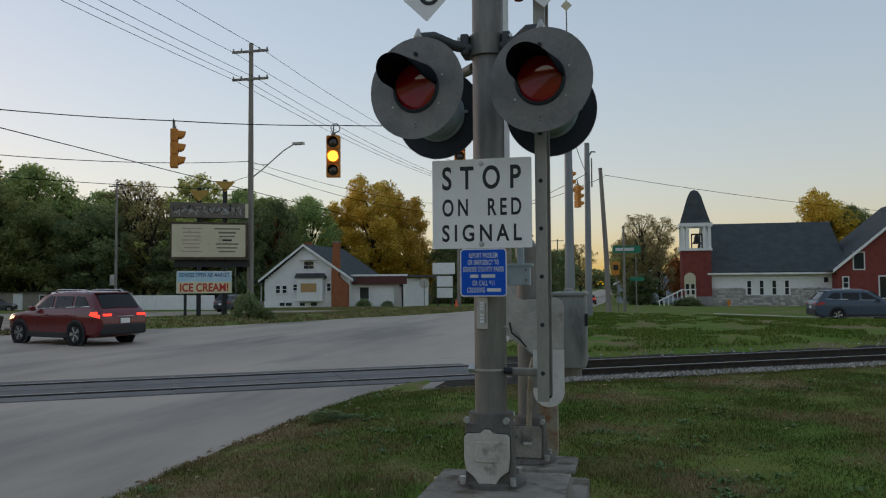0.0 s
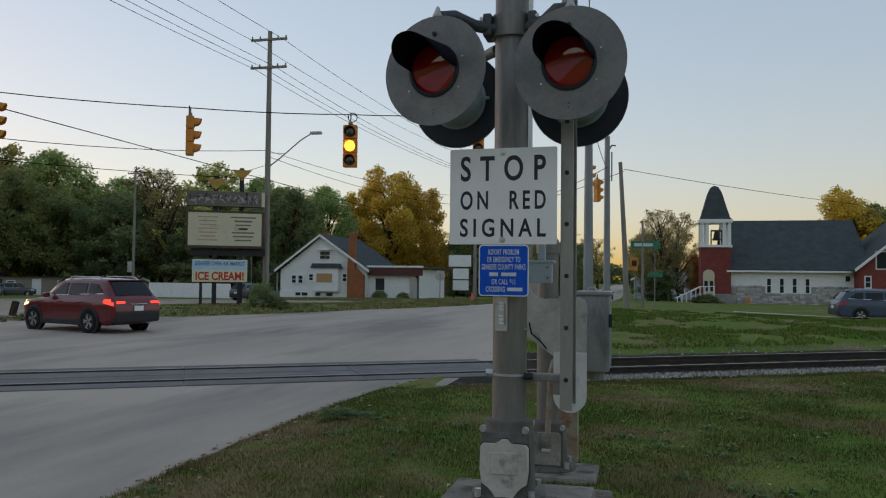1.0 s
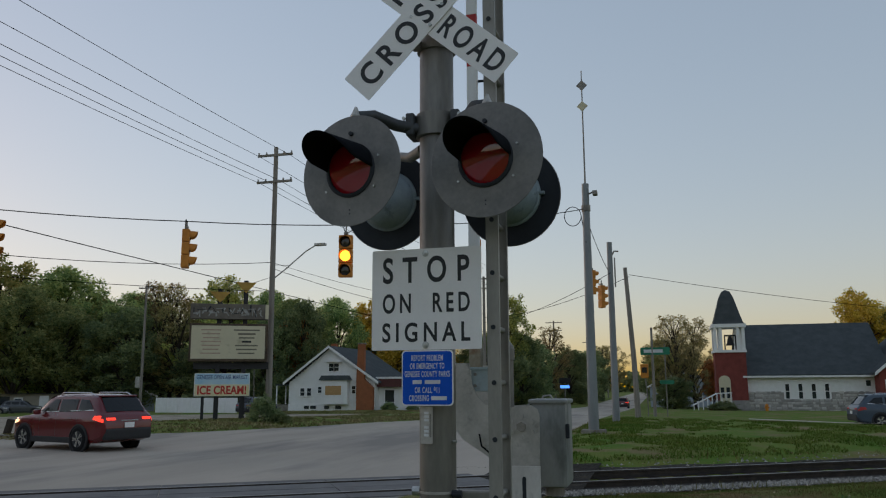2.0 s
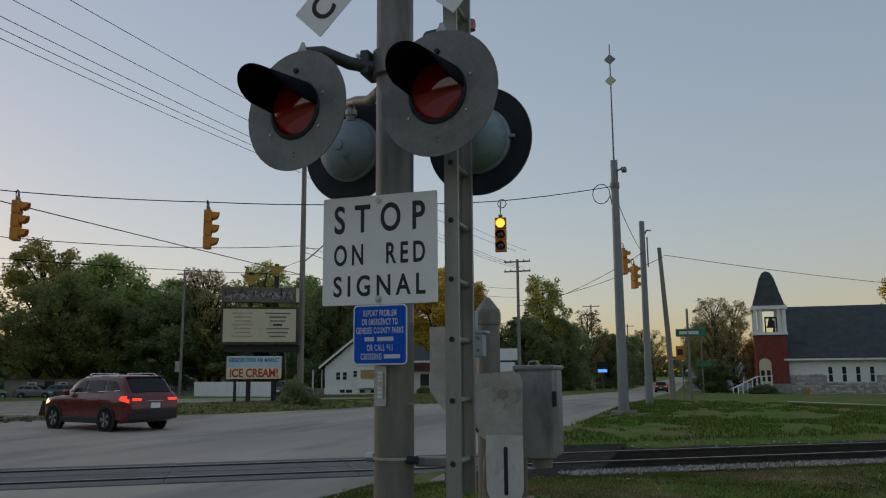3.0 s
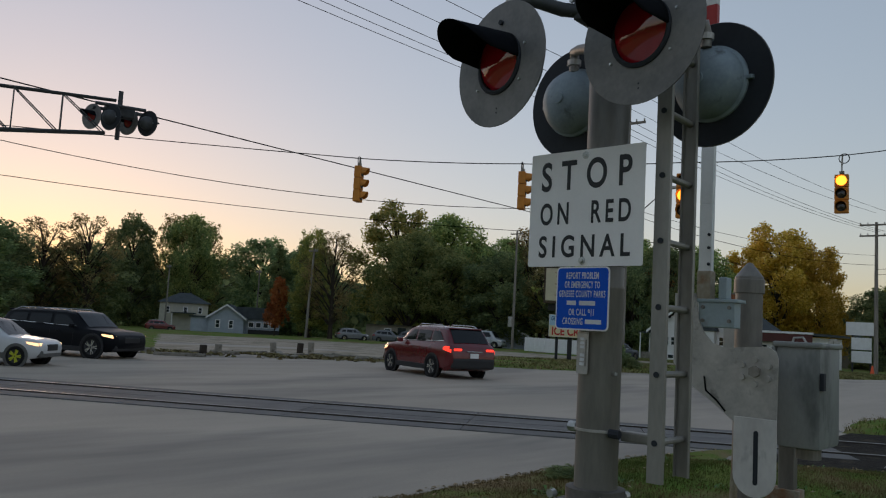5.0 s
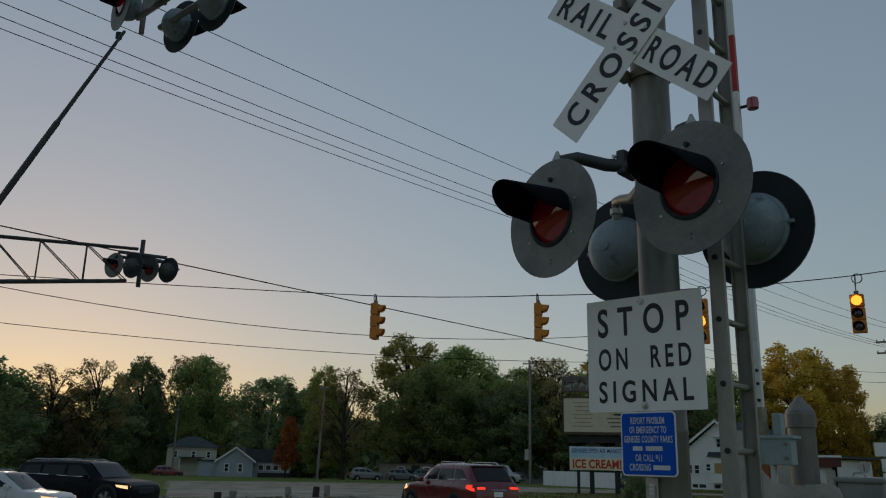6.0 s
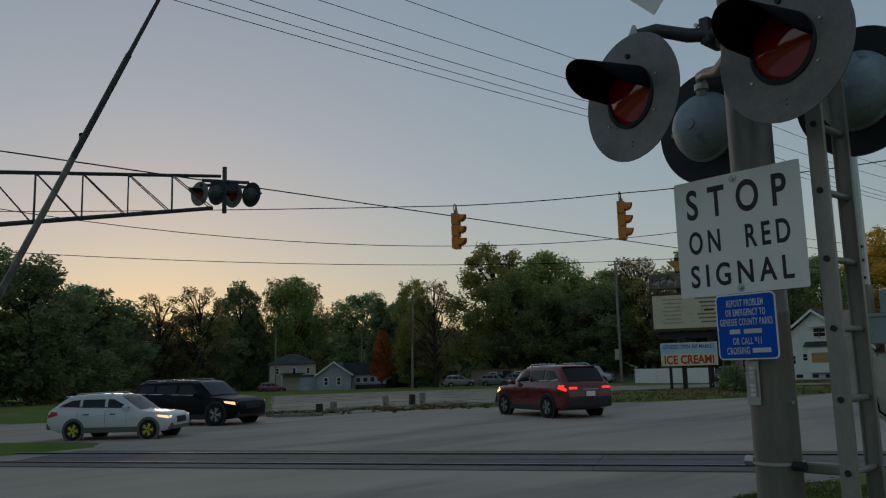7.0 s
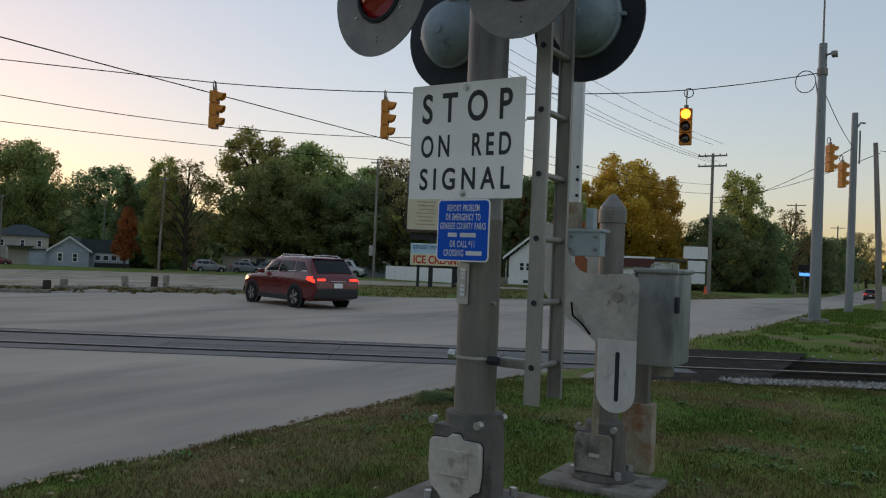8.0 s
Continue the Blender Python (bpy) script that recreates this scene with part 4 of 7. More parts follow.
for x, z in ((-19.25, 12.3), (-18.75, 12.35), (-18.05, 12.35), (-19.3, 13.75), (-17.6, 13.75)):
    cable(sag((x, 38.2, z), (x, -14, z + 0.1), 0.55, 20), 0.012, "power line along the road")
    cable(sag((x, 38.2, z), (x * 0.5 - 3.5, 66, z - 2.3), 0.5, 16), 0.012, "power line along the road")
cable(sag((-18.3, 38.2, 7.7), (-13.1, 66, 7.6), 0.6), 0.014, "telephone cable along the street")
cable(sag((-18.3, 38.2, 8.0), (-13.1, 66, 8.3), 0.5), 0.012, "telephone cable along the street")
cable(sag((-13.1, 66, 7.3), (-0.6, 42.8, 7.2), 0.5), 0.016, "cable across the street")
cable(sag((-13.1, 66, 6.9), (-1.2, 36, 6.5), 0.5), 0.014, "cable across the street")
cable(sag((-0.6, 42.8, 7.3), (34, 72, 6.4), 0.6), 0.014, "service cable to the church")
cable(sag((-50.2, 72.9, 10.6), (-18.4, 38.2, 7.3), 0.5), 0.014, "service cable over the parking lot")


def utility_pole(at, h, label, arms=(), r=0.15, lean=0.0, turn=0.0):
    th = thing("utility_pole", at, label, "utility pole", "utility poles", turn=turn)
    part("pole", tube([(0, 0, -0.4), (lean * 0.3, 0, h * 0.4), (lean, 0, h)], [r, r * 0.87, r * 0.65], 12), WOOD_POLE, th, smooth=60)
    for z, w in arms:
        ar = part("crossarm", box((lean * z / h, -0.1, z), (w, 0.1, 0.12), bevel=0.01), WOOD_POLE, th)
        for k in (-0.47, -0.25, 0.25, 0.47):
            part("insulator", lathe([(0.03, 0), (0.055, 0.03), (0.03, 0.07), (0.05, 0.1), (0.0, 0.15)], 8, Matrix.Translation((k * w + lean * z / h, -0.1, z + 0.06))), GALV_LIGHT, ar)
    return th


pa = utility_pole((-18.4, 38.2, 0.02), 14.2, "tall weathered wooden utility pole with two crossarms and a lamp arm", ((13.75, 2.0), (12.3, 2.0)), 0.17)
part("lamp_arm", tube([(0.1, 0, 7.2), (0.6, 0.1, 7.6), (1.7, 0.25, 8.55), (2.2, 0.3, 8.85)], 0.035, 8), GALV_LIGHT, pa)
part("lamp_head", box((2.5, 0.32, 8.9), (0.6, 0.26, 0.14), bevel=0.04), GALV_LIGHT, pa, "grey street lamp head, unlit")
part("guy_brace", tube([(0.05, 0, 7.9), (0.9, 0.12, 7.85)], 0.015, 6), GALV, pa)
u2 = utility_pole((-50.2, 72.9, -0.7), 13.0, "wooden utility pole at the back of the parking lot", ((12.6, 1.6),), 0.16)
part("meter_box", box((-0.25, -0.15, 3.0), (0.5, 0.3, 1.1), bevel=0.03), GALV_LIGHT, u2)
utility_pole((-68.1, 59.0, -0.85), 10.0, "wooden utility pole before the trees", ((9.7, 1.4),), 0.15, 0.5)
utility_pole((-13.1, 66.0, -0.46), 11.2, "wooden utility pole with two crossarms beside the street", ((11.0, 2.2), (10.2, 2.2)), 0.16)
utility_pole((-15.2, 130.5, -1.53), 13.6, "distant wooden utility pole with crossarms", ((13.3, 2.6), (12.0, 2.6)), 0.16)
utility_pole((-12.9, 171.0, -1.53), 12.6, "distant wooden utility pole with crossarms", ((12.2, 2.6),), 0.18)
utility_pole((-12.2, 220.0, -1.53), 12.6, "distant wooden utility pole with crossarms", ((12.2, 2.6),), 0.18)
utility_pole((-0.45, 43.0, 0.0), 7.7, "leaning brown wooden pole beside the street", (), 0.15, -0.35)
utility_pole((0.35, 46.2, -0.1), 4.9, "slim wooden pole with a walk signal", (), 0.09)
for at, h, lb in (((-100.0, 60.5, -1.2), 9.0, "thin wooden pole by the white house"), ((-91.0, 69.0, -1.2), 9.0, "thin wooden pole by the grey house")):
    utility_pole(at, h, lb, ((8.6, 1.2),), 0.12)

sp = thing("steel_strain_pole", (-1.5, 27.56, 0.16), "pale tapered steel signal pole with an antenna on top", "signal pole")
part("shaft", tube([(0, 0, 0.1), (0.0, 0, 8.25)], [0.17, 0.115], 20), STEEL_POLE, sp, smooth=50)
part("base_plate", box((0, 0, 0.06), (0.75, 0.75, 0.12), bevel=0.02), CONCRETE, sp)
part("antenna_mast", tube([(0, 0, 8.2), (0, 0, 12.3)], [0.03, 0.018], 8), GALV, sp)
for z, c in ((11.75, GALV), (11.0, CREAM)):
    part("diamond_target", slab([(0, 0.19), (0.19, 0), (0, -0.19), (-0.19, 0)], 0.02, Matrix.Translation((0, -0.03, z))), c, sp, "small diamond-shaped plate")
part("wire_clamp", cyl((0, 0, 7.3), (0, 0, 7.5), 0.15), GALV, sp)
part("camera_bracket", tube([(0.1, 0, 7.9), (0.25, 0, 7.95)], 0.03, 6), GALV, sp)
part("camera_housing", box((0.32, -0.05, 7.9), (0.16, 0.3, 0.14), bevel=0.02), GALV, sp)
part("cable_coil", tube([(-0.45 + 0.28 * math.cos(a / 16 * math.tau), 0, 7.15 + 0.33 * math.sin(a / 16 * math.tau)) for a in range(17)] + [(-0.1, -0.05, 6.7), (-0.02, -0.12, 6.2)], 0.014, 6), CABLE, sp)
sp2 = thing("steel_strain_pole", (-1.23, 36.6, 0.05), "pale steel signal pole with a small lamp", "signal pole")
part("shaft", tube([(0, 0, -0.1), (0, 0, 7.9)], [0.16, 0.115], 20), STEEL_POLE, sp2, smooth=50)
part("lamp_bracket", tube([(0.08, 0, 7.3), (0.2, 0, 7.5), (0.38, 0, 7.48)], 0.035, 8), GALV, sp2)
part("conduit", tube([(0.2, 0, 5.9), (0.2, 0, 7.2)], 0.03, 6), GALV, sp2)

st = thing("street_sign", (1.0, 46.2, -0.1), "green street name sign on a slim post", "street sign")
part("post", cyl((0, 0, 0), (0, 0, 4.0), 0.03, seg=8), GALV, st)
nm = part("name_blade", slab(rounded(1.55, 0.4, 0.04, 2), 0.02, Matrix.Translation((-0.5, -0.05, 3.62))), material("green_sheeting", (0.01, 0.22, 0.12), None, 4, 40, 0.45), st, "green name blade with a white bar")
part("name_bar", box((-0.6, -0.054, 3.62), (1.0, 0.006, 0.17)), WHITE_INK, nm)
part("small_blade", slab(rounded(0.75, 0.2, 0.03, 2), 0.02, Matrix.Translation((0.05, -0.05, 1.95))), nm.data.materials[0], st)
pd = thing("walk_signal", (-0.1, 46.15, -0.1), "yellow pedestrian signal box on a pole", "walk signal")
part("housing", box((0, 0, 2.55), (0.42, 0.3, 0.75), bevel=0.04), SIGNAL_YELLOW, pd)
part("screen", box((0, -0.155, 2.6), (0.28, 0.012, 0.3)), DARK_LENS, pd)
part("bracket", tube([(0.02, 0.05, 2.3), (0.1, 0.05, 1.2), (0.1, 0.05, 0.0)], 0.035, 6), GALV, pd)

# the opposite overhead arm across the road
far = thing("overhead_flasher_arm", (-21.9, 1.2, 0.0), "dark lattice overhead arm with flashers at its end", "signal arm", world=True)
DA = Vector((1.75, 4.75, 0)).normalized()
A0 = Vector((-21.9, 1.2, 0))
part("mast", tube([A0, A0 + Vector((0, 0, 7.4))], [0.14, 0.12], 16), DARK_STEEL, far)


def lattice(s, top):
    return A0 + DA * s + Vector((0, 0, (6.3 + 0.042 * s) if top else (4.55 + 0.127 * s)))


for side in (-0.14, 0.14):
    o = Vector((DA.y, -DA.x, 0)) * side
    part("top_chord", tube([lattice(0, True) + o, lattice(10.6, True) + o * 0.4], 0.03, 6), DARK_STEEL, far)
    part("bottom_chord", tube([lattice(0, False) + o, lattice(10.4, False) + o * 0.4], 0.045, 6), DARK_STEEL, far)
    for i in range(9):
        s = 0.9 + i * 1.06
        part("upright", tube([lattice(s, True) + o * 0.6, lattice(s, False) + o], 0.018, 5), DARK_STEEL, far)
        part("diagonal", tube([lattice(s, True) + o * 0.6, lattice(s + 1.0, False) + o], 0.015, 5), DARK_STEEL, far)
E2 = A0 + DA * 10.7
part("end_post", tube([E2 + Vector((0, 0, 5.75)), E2 + Vector((0, 0, 7.0))], 0.06, 8), DARK_STEEL, far)
for k, (dx, dy) in enumerate(((-0.55, -0.35), (0.25, -0.4), (-0.2, 0.35), (0.6, 0.3))):
    flasher(E2 + DA * dx * 1.1 + Vector((DA.y, -DA.x, 0)) * dy + Vector((0, 0, 6.32 - 0.1 * (dy > 0))), (0.3, -0.95, 0) if dy < 0 else (-0.3, 0.95, 0), far, 0.66, housing=DARK_STEEL)
for dy in (-0.3, 0.25):
    part("crossbar", tube([E2 - DA * 0.6 + Vector((DA.y * dy, -DA.x * dy, 6.55)), E2 + DA * 0.6 + Vector((DA.y * dy, -DA.x * dy, 6.55))], 0.045, 8), DARK_STEEL, far)
part("end_casting", box(E2 + Vector((0, 0, 6.45)), (0.3, 0.7, 0.24), bevel=0.04), DARK_STEEL, far)

# the raised gate arm across the road
g2 = thing("crossing_gate", (-13.35, 4.05, 0.02), "crossing gate across the road, its tapered arm raised", "crossing gate", world=True)
part("gate_post", lathe([(0, 0), (0.16, 0), (0.16, 0.05), (0.07, 0.1), (0.07, 1.7), (0, 1.75)], 20, Matrix.Translation((-13.6, 3.95, 0.02))), DARK_STEEL, g2)
part("mechanism_cabinet", span(-13.75, -13.4, 4.05, 4.4, 0.8, 1.4, 0.02), CABINET, g2)
g0, g1 = Vector((-13.35, 4.05, 1.05)), Vector((-10.22, 6.48, 8.05))
for i in range(9):
    a, b = g0.lerp(g1, 0.06 + i * 0.055), g0.lerp(g1, 0.06 + (i + 1) * 0.055)
    part("arm_section", tube([a, b], [0.06 - i * 0.0015] * 2, 6), GALV if i != 1 else RUST, g2)
part("arm_middle", tube([g0.lerp(g1, 0.555), g0.lerp(g1, 0.78)], [0.05, 0.046], 6), DARK_STEEL, g2)
part("arm_tip", tube([g0.lerp(g1, 0.77), g1], [0.036, 0.024], 6), DARK_STEEL, g2)
for k in (0.6, 0.99):
    part("arm_lamp", lathe([(0, -0.06), (0.05, -0.05), (0.05, 0.05), (0, 0.06)], 10, Matrix.Translation(g0.lerp(g1, k) + Vector((-0.1, 0, 0.02)))), DISC_BLACK, g2)

# ---- roadside billboard with a banner below ----
bb = thing("marquee_sign", (-19.92, 36.75, 0.15), "weathered marquee sign with a cream letter board on two posts", "marquee sign", turn=29)
for x, h in ((-0.5, 6.4), (0.75, 6.85)):
    part("post", box((x, 0.1, h / 2 - 0.1), (0.22, 0.22, h + 0.2), bevel=0.01), TRIM_BLACK, bb)
    part("arrow_plate", slab([(-0.5, 0.0), (0.5, 0.0), (0.0, -0.55)], 0.06, Matrix.Translation((x, -0.05, h - 0.1 - (0.0 if x > 0 else 0.05)))), material("faded_yellow_paint", (0.5, 0.3, 0.05), (0.38, 0.22, 0.05), 4, 40, 0.7), bb, "faded yellow arrow plate")
FLAKED = material("flaked_white_paint", (0.42, 0.42, 0.4), (0.25, 0.24, 0.22), 9, 40, 0.8)
hd = part("header_box", box((0, 0, 5.25), (3.75, 0.5, 0.75), bevel=0.02), OLD_WOOD, bb, "weathered grey header board with flaking letters")
rng = random.Random(3)
for i in range(40):
    part("worn_letter", box((0, 0, 0), (rng.uniform(0.03, 0.09), 0.012, rng.uniform(0.12, 0.4)), Matrix.Translation((-1.7 + i * 0.083 + rng.uniform(-0.05, 0.05), -0.253, 5.25 + rng.uniform(-0.16, 0.16))) @ Matrix.Rotation(rng.choice((0, 0.5, -0.6, 1.5)) + rng.uniform(-0.1, 0.1), 4, "Y")), FLAKED if i % 4 else TRIM_BLACK, hd)
part("header_end", box((1.8, -0.262, 5.25), (0.16, 0.012, 0.72)), CREAM, hd)
lb = part("letter_cabinet", box((0, 0, 3.72), (3.75, 0.55, 1.86), bevel=0.02), material("brown_stained_wood", (0.13, 0.095, 0.065), (0.07, 0.052, 0.04), 3, 30, 0.85, bump=0.4), bb, "brown framed cabinet")
part("letter_board", box((-0.02, -0.285, 3.73), (3.52, 0.02, 1.62)), CREAM, lb, "cream letter board")
for i in range(7):
    part("text_bar", box((-0.85, -0.298, 4.33 - i * 0.19), (0.95 - 0.1 * (i % 3), 0.006, 0.06)), material("faded_pink_text", (0.5, 0.36, 0.28), None, 4, 30, 0.7) if i == 0 else bpy.data.materials["faded_pink_text"], lb, "unreadable faded line")
    part("text_bar", box((0.85, -0.298, 4.33 - i * 0.19), ((1.25, 0.85, 0.75, 0.45, 1.1, 1.0, 0.8)[i], 0.006, 0.09 if i in (1, 3) else 0.07)), TRIM_BLACK if i == 3 else material("faded_black_text", (0.2, 0.18, 0.13), None, 4, 30, 0.7) if i == 0 else bpy.data.materials["faded_black_text"], lb, "unreadable dark line")
part("skirt", box((0.15, 0.05, 2.6), (3.6, 0.06, 0.34)), TRIM_BLACK, bb)
ban = thing("banner_sign", (-20.02, 36.45, 0.14), "blue and yellow ice cream banner between the sign posts", "banner", turn=29)
part("board", box((0, 0, 1.68), (2.62, 0.06, 1.1), bevel=0.006), WHITE_TRIM, ban)
part("upper_field", box((0, -0.034, 1.95), (2.56, 0.008, 0.5)), material("sky_blue_print", (0.3, 0.55, 0.72), (0.55, 0.68, 0.74), 1.2, 30, 0.5), ban)
part("lower_field", box((0, -0.034, 1.42), (2.56, 0.008, 0.54)), material("pale_yellow_print", (0.72, 0.62, 0.3), (0.7, 0.66, 0.5), 1.2, 30, 0.5), ban)
letters(lettering("GENESEE OPEN AIR MARKET", 2.4, 0.2, Matrix.Translation((0, -0.04, 2.04)), 0.012), material("navy_print", (0.03, 0.06, 0.2), None, 4, 30, 0.5), ban, "navy capital letter")
letters(lettering("ICE CREAM!", 2.3, 0.42, Matrix.Translation((0, -0.04, 1.42)), 0.03), material("red_print", (0.6, 0.03, 0.02), None, 4, 30, 0.5), ban, "red capital letter")
for x in (-0.9, 0.9):
    part("post", box((x, 0.08, 0.55), (0.14, 0.1, 1.2)), TRIM_BLACK, ban)
part("side_pole", tube([(1.55, 0.1, 0), (1.5, 0.1, 2.4)], 0.025, 6), GALV, ban)

# ---- buildings ----


def window(parent, x, z, w, h, y, panes=(1, 2), frame=0.07, mat=None, name="window"):
    """A framed window standing proud of a wall that faces -y."""
    fr = part(name, box((x, y - 0.03, z), (w + 2 * frame, 0.08, h + 2 * frame)), mat or WHITE_TRIM, parent)
    nx, nz = panes
    for i in range(nx):
        for j in range(nz):
            part("pane", box((x - w / 2 + (i + 0.5) * w / nx, y - 0.072, z - h / 2 + (j + 0.5) * h / nz), (w / nx - 0.05, 0.012, h / nz - 0.05)), PANE, fr)
    return fr


def gable_roof(parent, x0, x1, y0, y1, ze, zr, over=0.35, t=0.16, mat=None, xr=None, name="roof"):
    """Two slabs; the ridge runs along y."""
    xr = (x0 + x1) / 2 if xr is None else xr
    for s, xe in ((-1, x0), (1, x1)):
        sl = (zr - ze) / abs(xe - xr)
        xo, zo = xe + s * over, ze - sl * over
        part(name, slab([(xr, zr), (xo, zo), (xo, zo + t), (xr, zr + t)], y1 - y0 + 2 * over, Matrix.Translation((0, y0 - over, 0))), mat or SHINGLE, parent)
        part("barge_board", slab([(xr, zr - 0.08), (xo, zo - 0.1), (xo, zo + t), (xr, zr + t)], 0.05, Matrix.Translation((0, y0 - over - 0.052, 0))), WHITE_TRIM, parent)


def siding(parent, x0, x1, z0, z1, y, mat, step=0.22, gable=None):
    """Lapped boards on a wall facing -y, each one a strip that leans out at its foot."""
    n = int((z1 - z0) / step)
    v, f = [], []
    for i in range(n):
        a, b = z0 + i * step, z0 + (i + 1) * step
        xa, xb = (x0, x1) if gable is None or b <= gable[0] else tuple(gable[1] + (x - gable[1]) * max(0.0, (gable[2] - b) / (gable[2] - gable[0])) for x in (x0, x1))
        k = len(v)
        v += [(xa, y - 0.035, a), (xb, y - 0.035, a), (xb, y - 0.006, b), (xa, y - 0.006, b), (xa, y - 0.005, a), (xb, y - 0.005, a)]
        f += [(k, k + 1, k + 2, k + 3), (k, k + 4, k + 5, k + 1)]
    ob = data_part("siding", v, f, mat, parent)
    ob["kind"] = "stuff"
    return ob


# white gabled house with a low wing along the street
H = thing("white_house", (-29.85, 73.8, -0.66), "white sided gabled house with brick chimney and low wing", "house")
W0, W1, HE, HR, HX = -4.4, 4.5, 3.1, 6.1, -0.15
part("wall", slab([(W0, 0), (W1, 0), (W1, HE), (HX, HR), (W0, HE - 0.45)], 10.5, Matrix.Translation((0, 0, 0))), WHITE_SIDING, H, "white clapboard wall")
siding(H, W0, W1, 0.75, 5.9, 0, WHITE_SIDING, 0.22, (2.9, HX, 6.1))
part("foundation", span(W0 - 0.03, W1 + 0.03, -0.05, 0.05, 0, 0.75), WHITE_TRIM, H)
gable_roof(H, W0, W1, 0, 10.5, HE - 0.1, HR + 0.05, 0.45, 0.16, xr=HX)
for x in (-2.95, -2.25):
    window(H, x, 1.9, 0.45, 0.75, -0.02)
window(H, 0.0, 4.25, 0.5, 0.75, -0.02)
window(H, 0.55, 4.25, 0.5, 0.75, -0.02)
part("window_hood", box((0.28, -0.2, 4.78), (1.6, 0.45, 0.06)), WHITE_TRIM, H)
window(H, -1.1, 2.1, 0.5, 0.6, -0.02)
window(H, 2.35, 2.1, 0.4, 0.75, -0.02)
window(H, 4.05, 2.0, 0.4, 0.6, -0.02)
bay = part("bay", span(-0.7, 1.9, -0.7, 0.0, 0.75, 3.0), WHITE_SIDING, H, "shallow box bay")
part("boarded_window", box((0.5, -0.72, 2.05), (1.6, 0.04, 0.85)), material("raw_plywood", (0.5, 0.3, 0.13), (0.4, 0.24, 0.1), 2, 30, 0.8, stretch=(1, 1, 6)), bay, "plywood sheet over a window")
part("bay_roof", slab([(-0.95, 3.0), (2.15, 3.0), (1.9, 3.45), (-0.7, 3.45)], 0.85, Matrix.Translation((0, -0.85, 0))), SHINGLE, bay)
for x, w in ((-2.5, 0.5), (-1.8, 0.6), (-0.4, 0.5), (0.8, 0.6)):
    part("basement_window", box((x, -0.06 if x < -0.8 else -0.08, 0.45), (w, 0.06, 0.3)), PANE, H)
ch = part("chimney", slab([(2.75, 0), (4.4, 0), (4.4, 2.3), (3.5, 3.1), (3.5, 6.4), (2.9, 6.4), (2.75, 3.1)], 0.5, Matrix.Translation((0, -0.5, 0))), CHIMNEY_BRICK, H, "orange brick chimney stack")
part("chimney_cap", box((3.2, -0.25, 6.44), (0.75, 0.62, 0.12)), CONCRETE, ch)
part("chimney", box((-1.6, 4.5, 6.2), (0.55, 0.55, 1.1)), CHIMNEY_BRICK, H, "short brick chimney")
WY = 11.8
wing = part("wing", span(4.5, 9.4, 1.0, 1.4, 0, 2.9), WHITE_SIDING, H, "low pale wing wall")
part("wing_side", span(9.1, 9.4, 1.0, WY, 0, 2.9), WHITE_SIDING, H)
part("wing_roof", span(4.4, 10.0, 0.5, WY + 0.4, 3.05, 3.25), SHINGLE, H)
part("wing_fascia", span(4.45, 10.02, 0.44, 0.5, 2.35, 3.12), material("maroon_fascia", (0.12, 0.035, 0.03), (0.09, 0.03, 0.027), 1.2, 30, 0.8), H, "dark red sloped fascia")
part("fascia_cap", span(4.4, 10.1, 0.4, 0.46, 3.12, 3.3), WHITE_TRIM, H)
part("door", span(5.15, 6.05, 0.96, 1.0, 0.0, 2.05), PANE, H, "dark glazed door")
part("door_frame", span(5.05, 6.15, 0.98, 1.01, 0.0, 2.15), WHITE_TRIM, H)
part("blind_window", span(6.7, 8.3, 0.97, 1.0, 1.35, 2.1), WHITE_TRIM, H)
part("garage_door", span(8.6, 9.35, 0.97, 1.0, 0.0, 2.1), GALV_LIGHT, H)
part("porch_rail", tube([(5.0, 0.2, 0.9), (5.0, 0.2, 0), (6.4, 0.2, 0), (6.4, 0.2, 0.9), (5.0, 0.2, 0.9)], 0.03, 6), WHITE_TRIM, H)
part("steps", box((-5.2, 1.2, 0.35), (1.2, 1.6, 0.7)), CONCRETE, H)
part("porch_roof", box((-5.2, 1.2, 2.6), (1.5, 2.2, 0.12)), SHINGLE, H)
for y in (0.2, 2.2):
    part("porch_post", box((-5.8, y, 1.3), (0.1, 0.1, 2.6)), WHITE_TRIM, H)

# church
C = thing("church", (7.95, 74.6, -0.95), "small church with brick bell tower and dark shingle roof", "church")
CL = 9.6
part("nave_wall", span(0, CL + 0.3, 0, 0.35, 0, 3.5), WHITE_TRIM, C, "white upper nave wall")
part("nave_back", span(0, CL, 11.5, 11.8, 0, 3.5), WHITE_TRIM, C)
part("stone_base", span(-0.05, CL + 0.25, -0.06, 0.0, 0, 1.45), MORTAR, C, "grey stone base")
for xa, xb in ((-0.05, 2.85), (6.55, CL + 0.25)):
    part("stone_base", span(xa, xb, -0.06, 0.0, 1.45, 2.02), MORTAR, C, "grey stone base")
part("roof", slab([(-0.45, 3.35), (6.0, 8.0), (6.0, 8.16), (-0.45, 3.52)], CL + 1.9, Matrix.Translation((0, 0, 0)) @ Matrix(((0, 1, 0, -0.3), (1, 0, 0, 0), (0, 0, 1, 0), (0, 0, 0, 1)))), SHINGLE, C, "dark shingle roof")
part("roof", slab([(12.3, 3.35), (6.0, 8.0), (6.0, 8.16), (12.3, 3.52)], CL + 1.9, Matrix(((0, 1, 0, -0.3), (1, 0, 0, 0), (0, 0, 1, 0), (0, 0, 0, 1)))), SHINGLE, C)
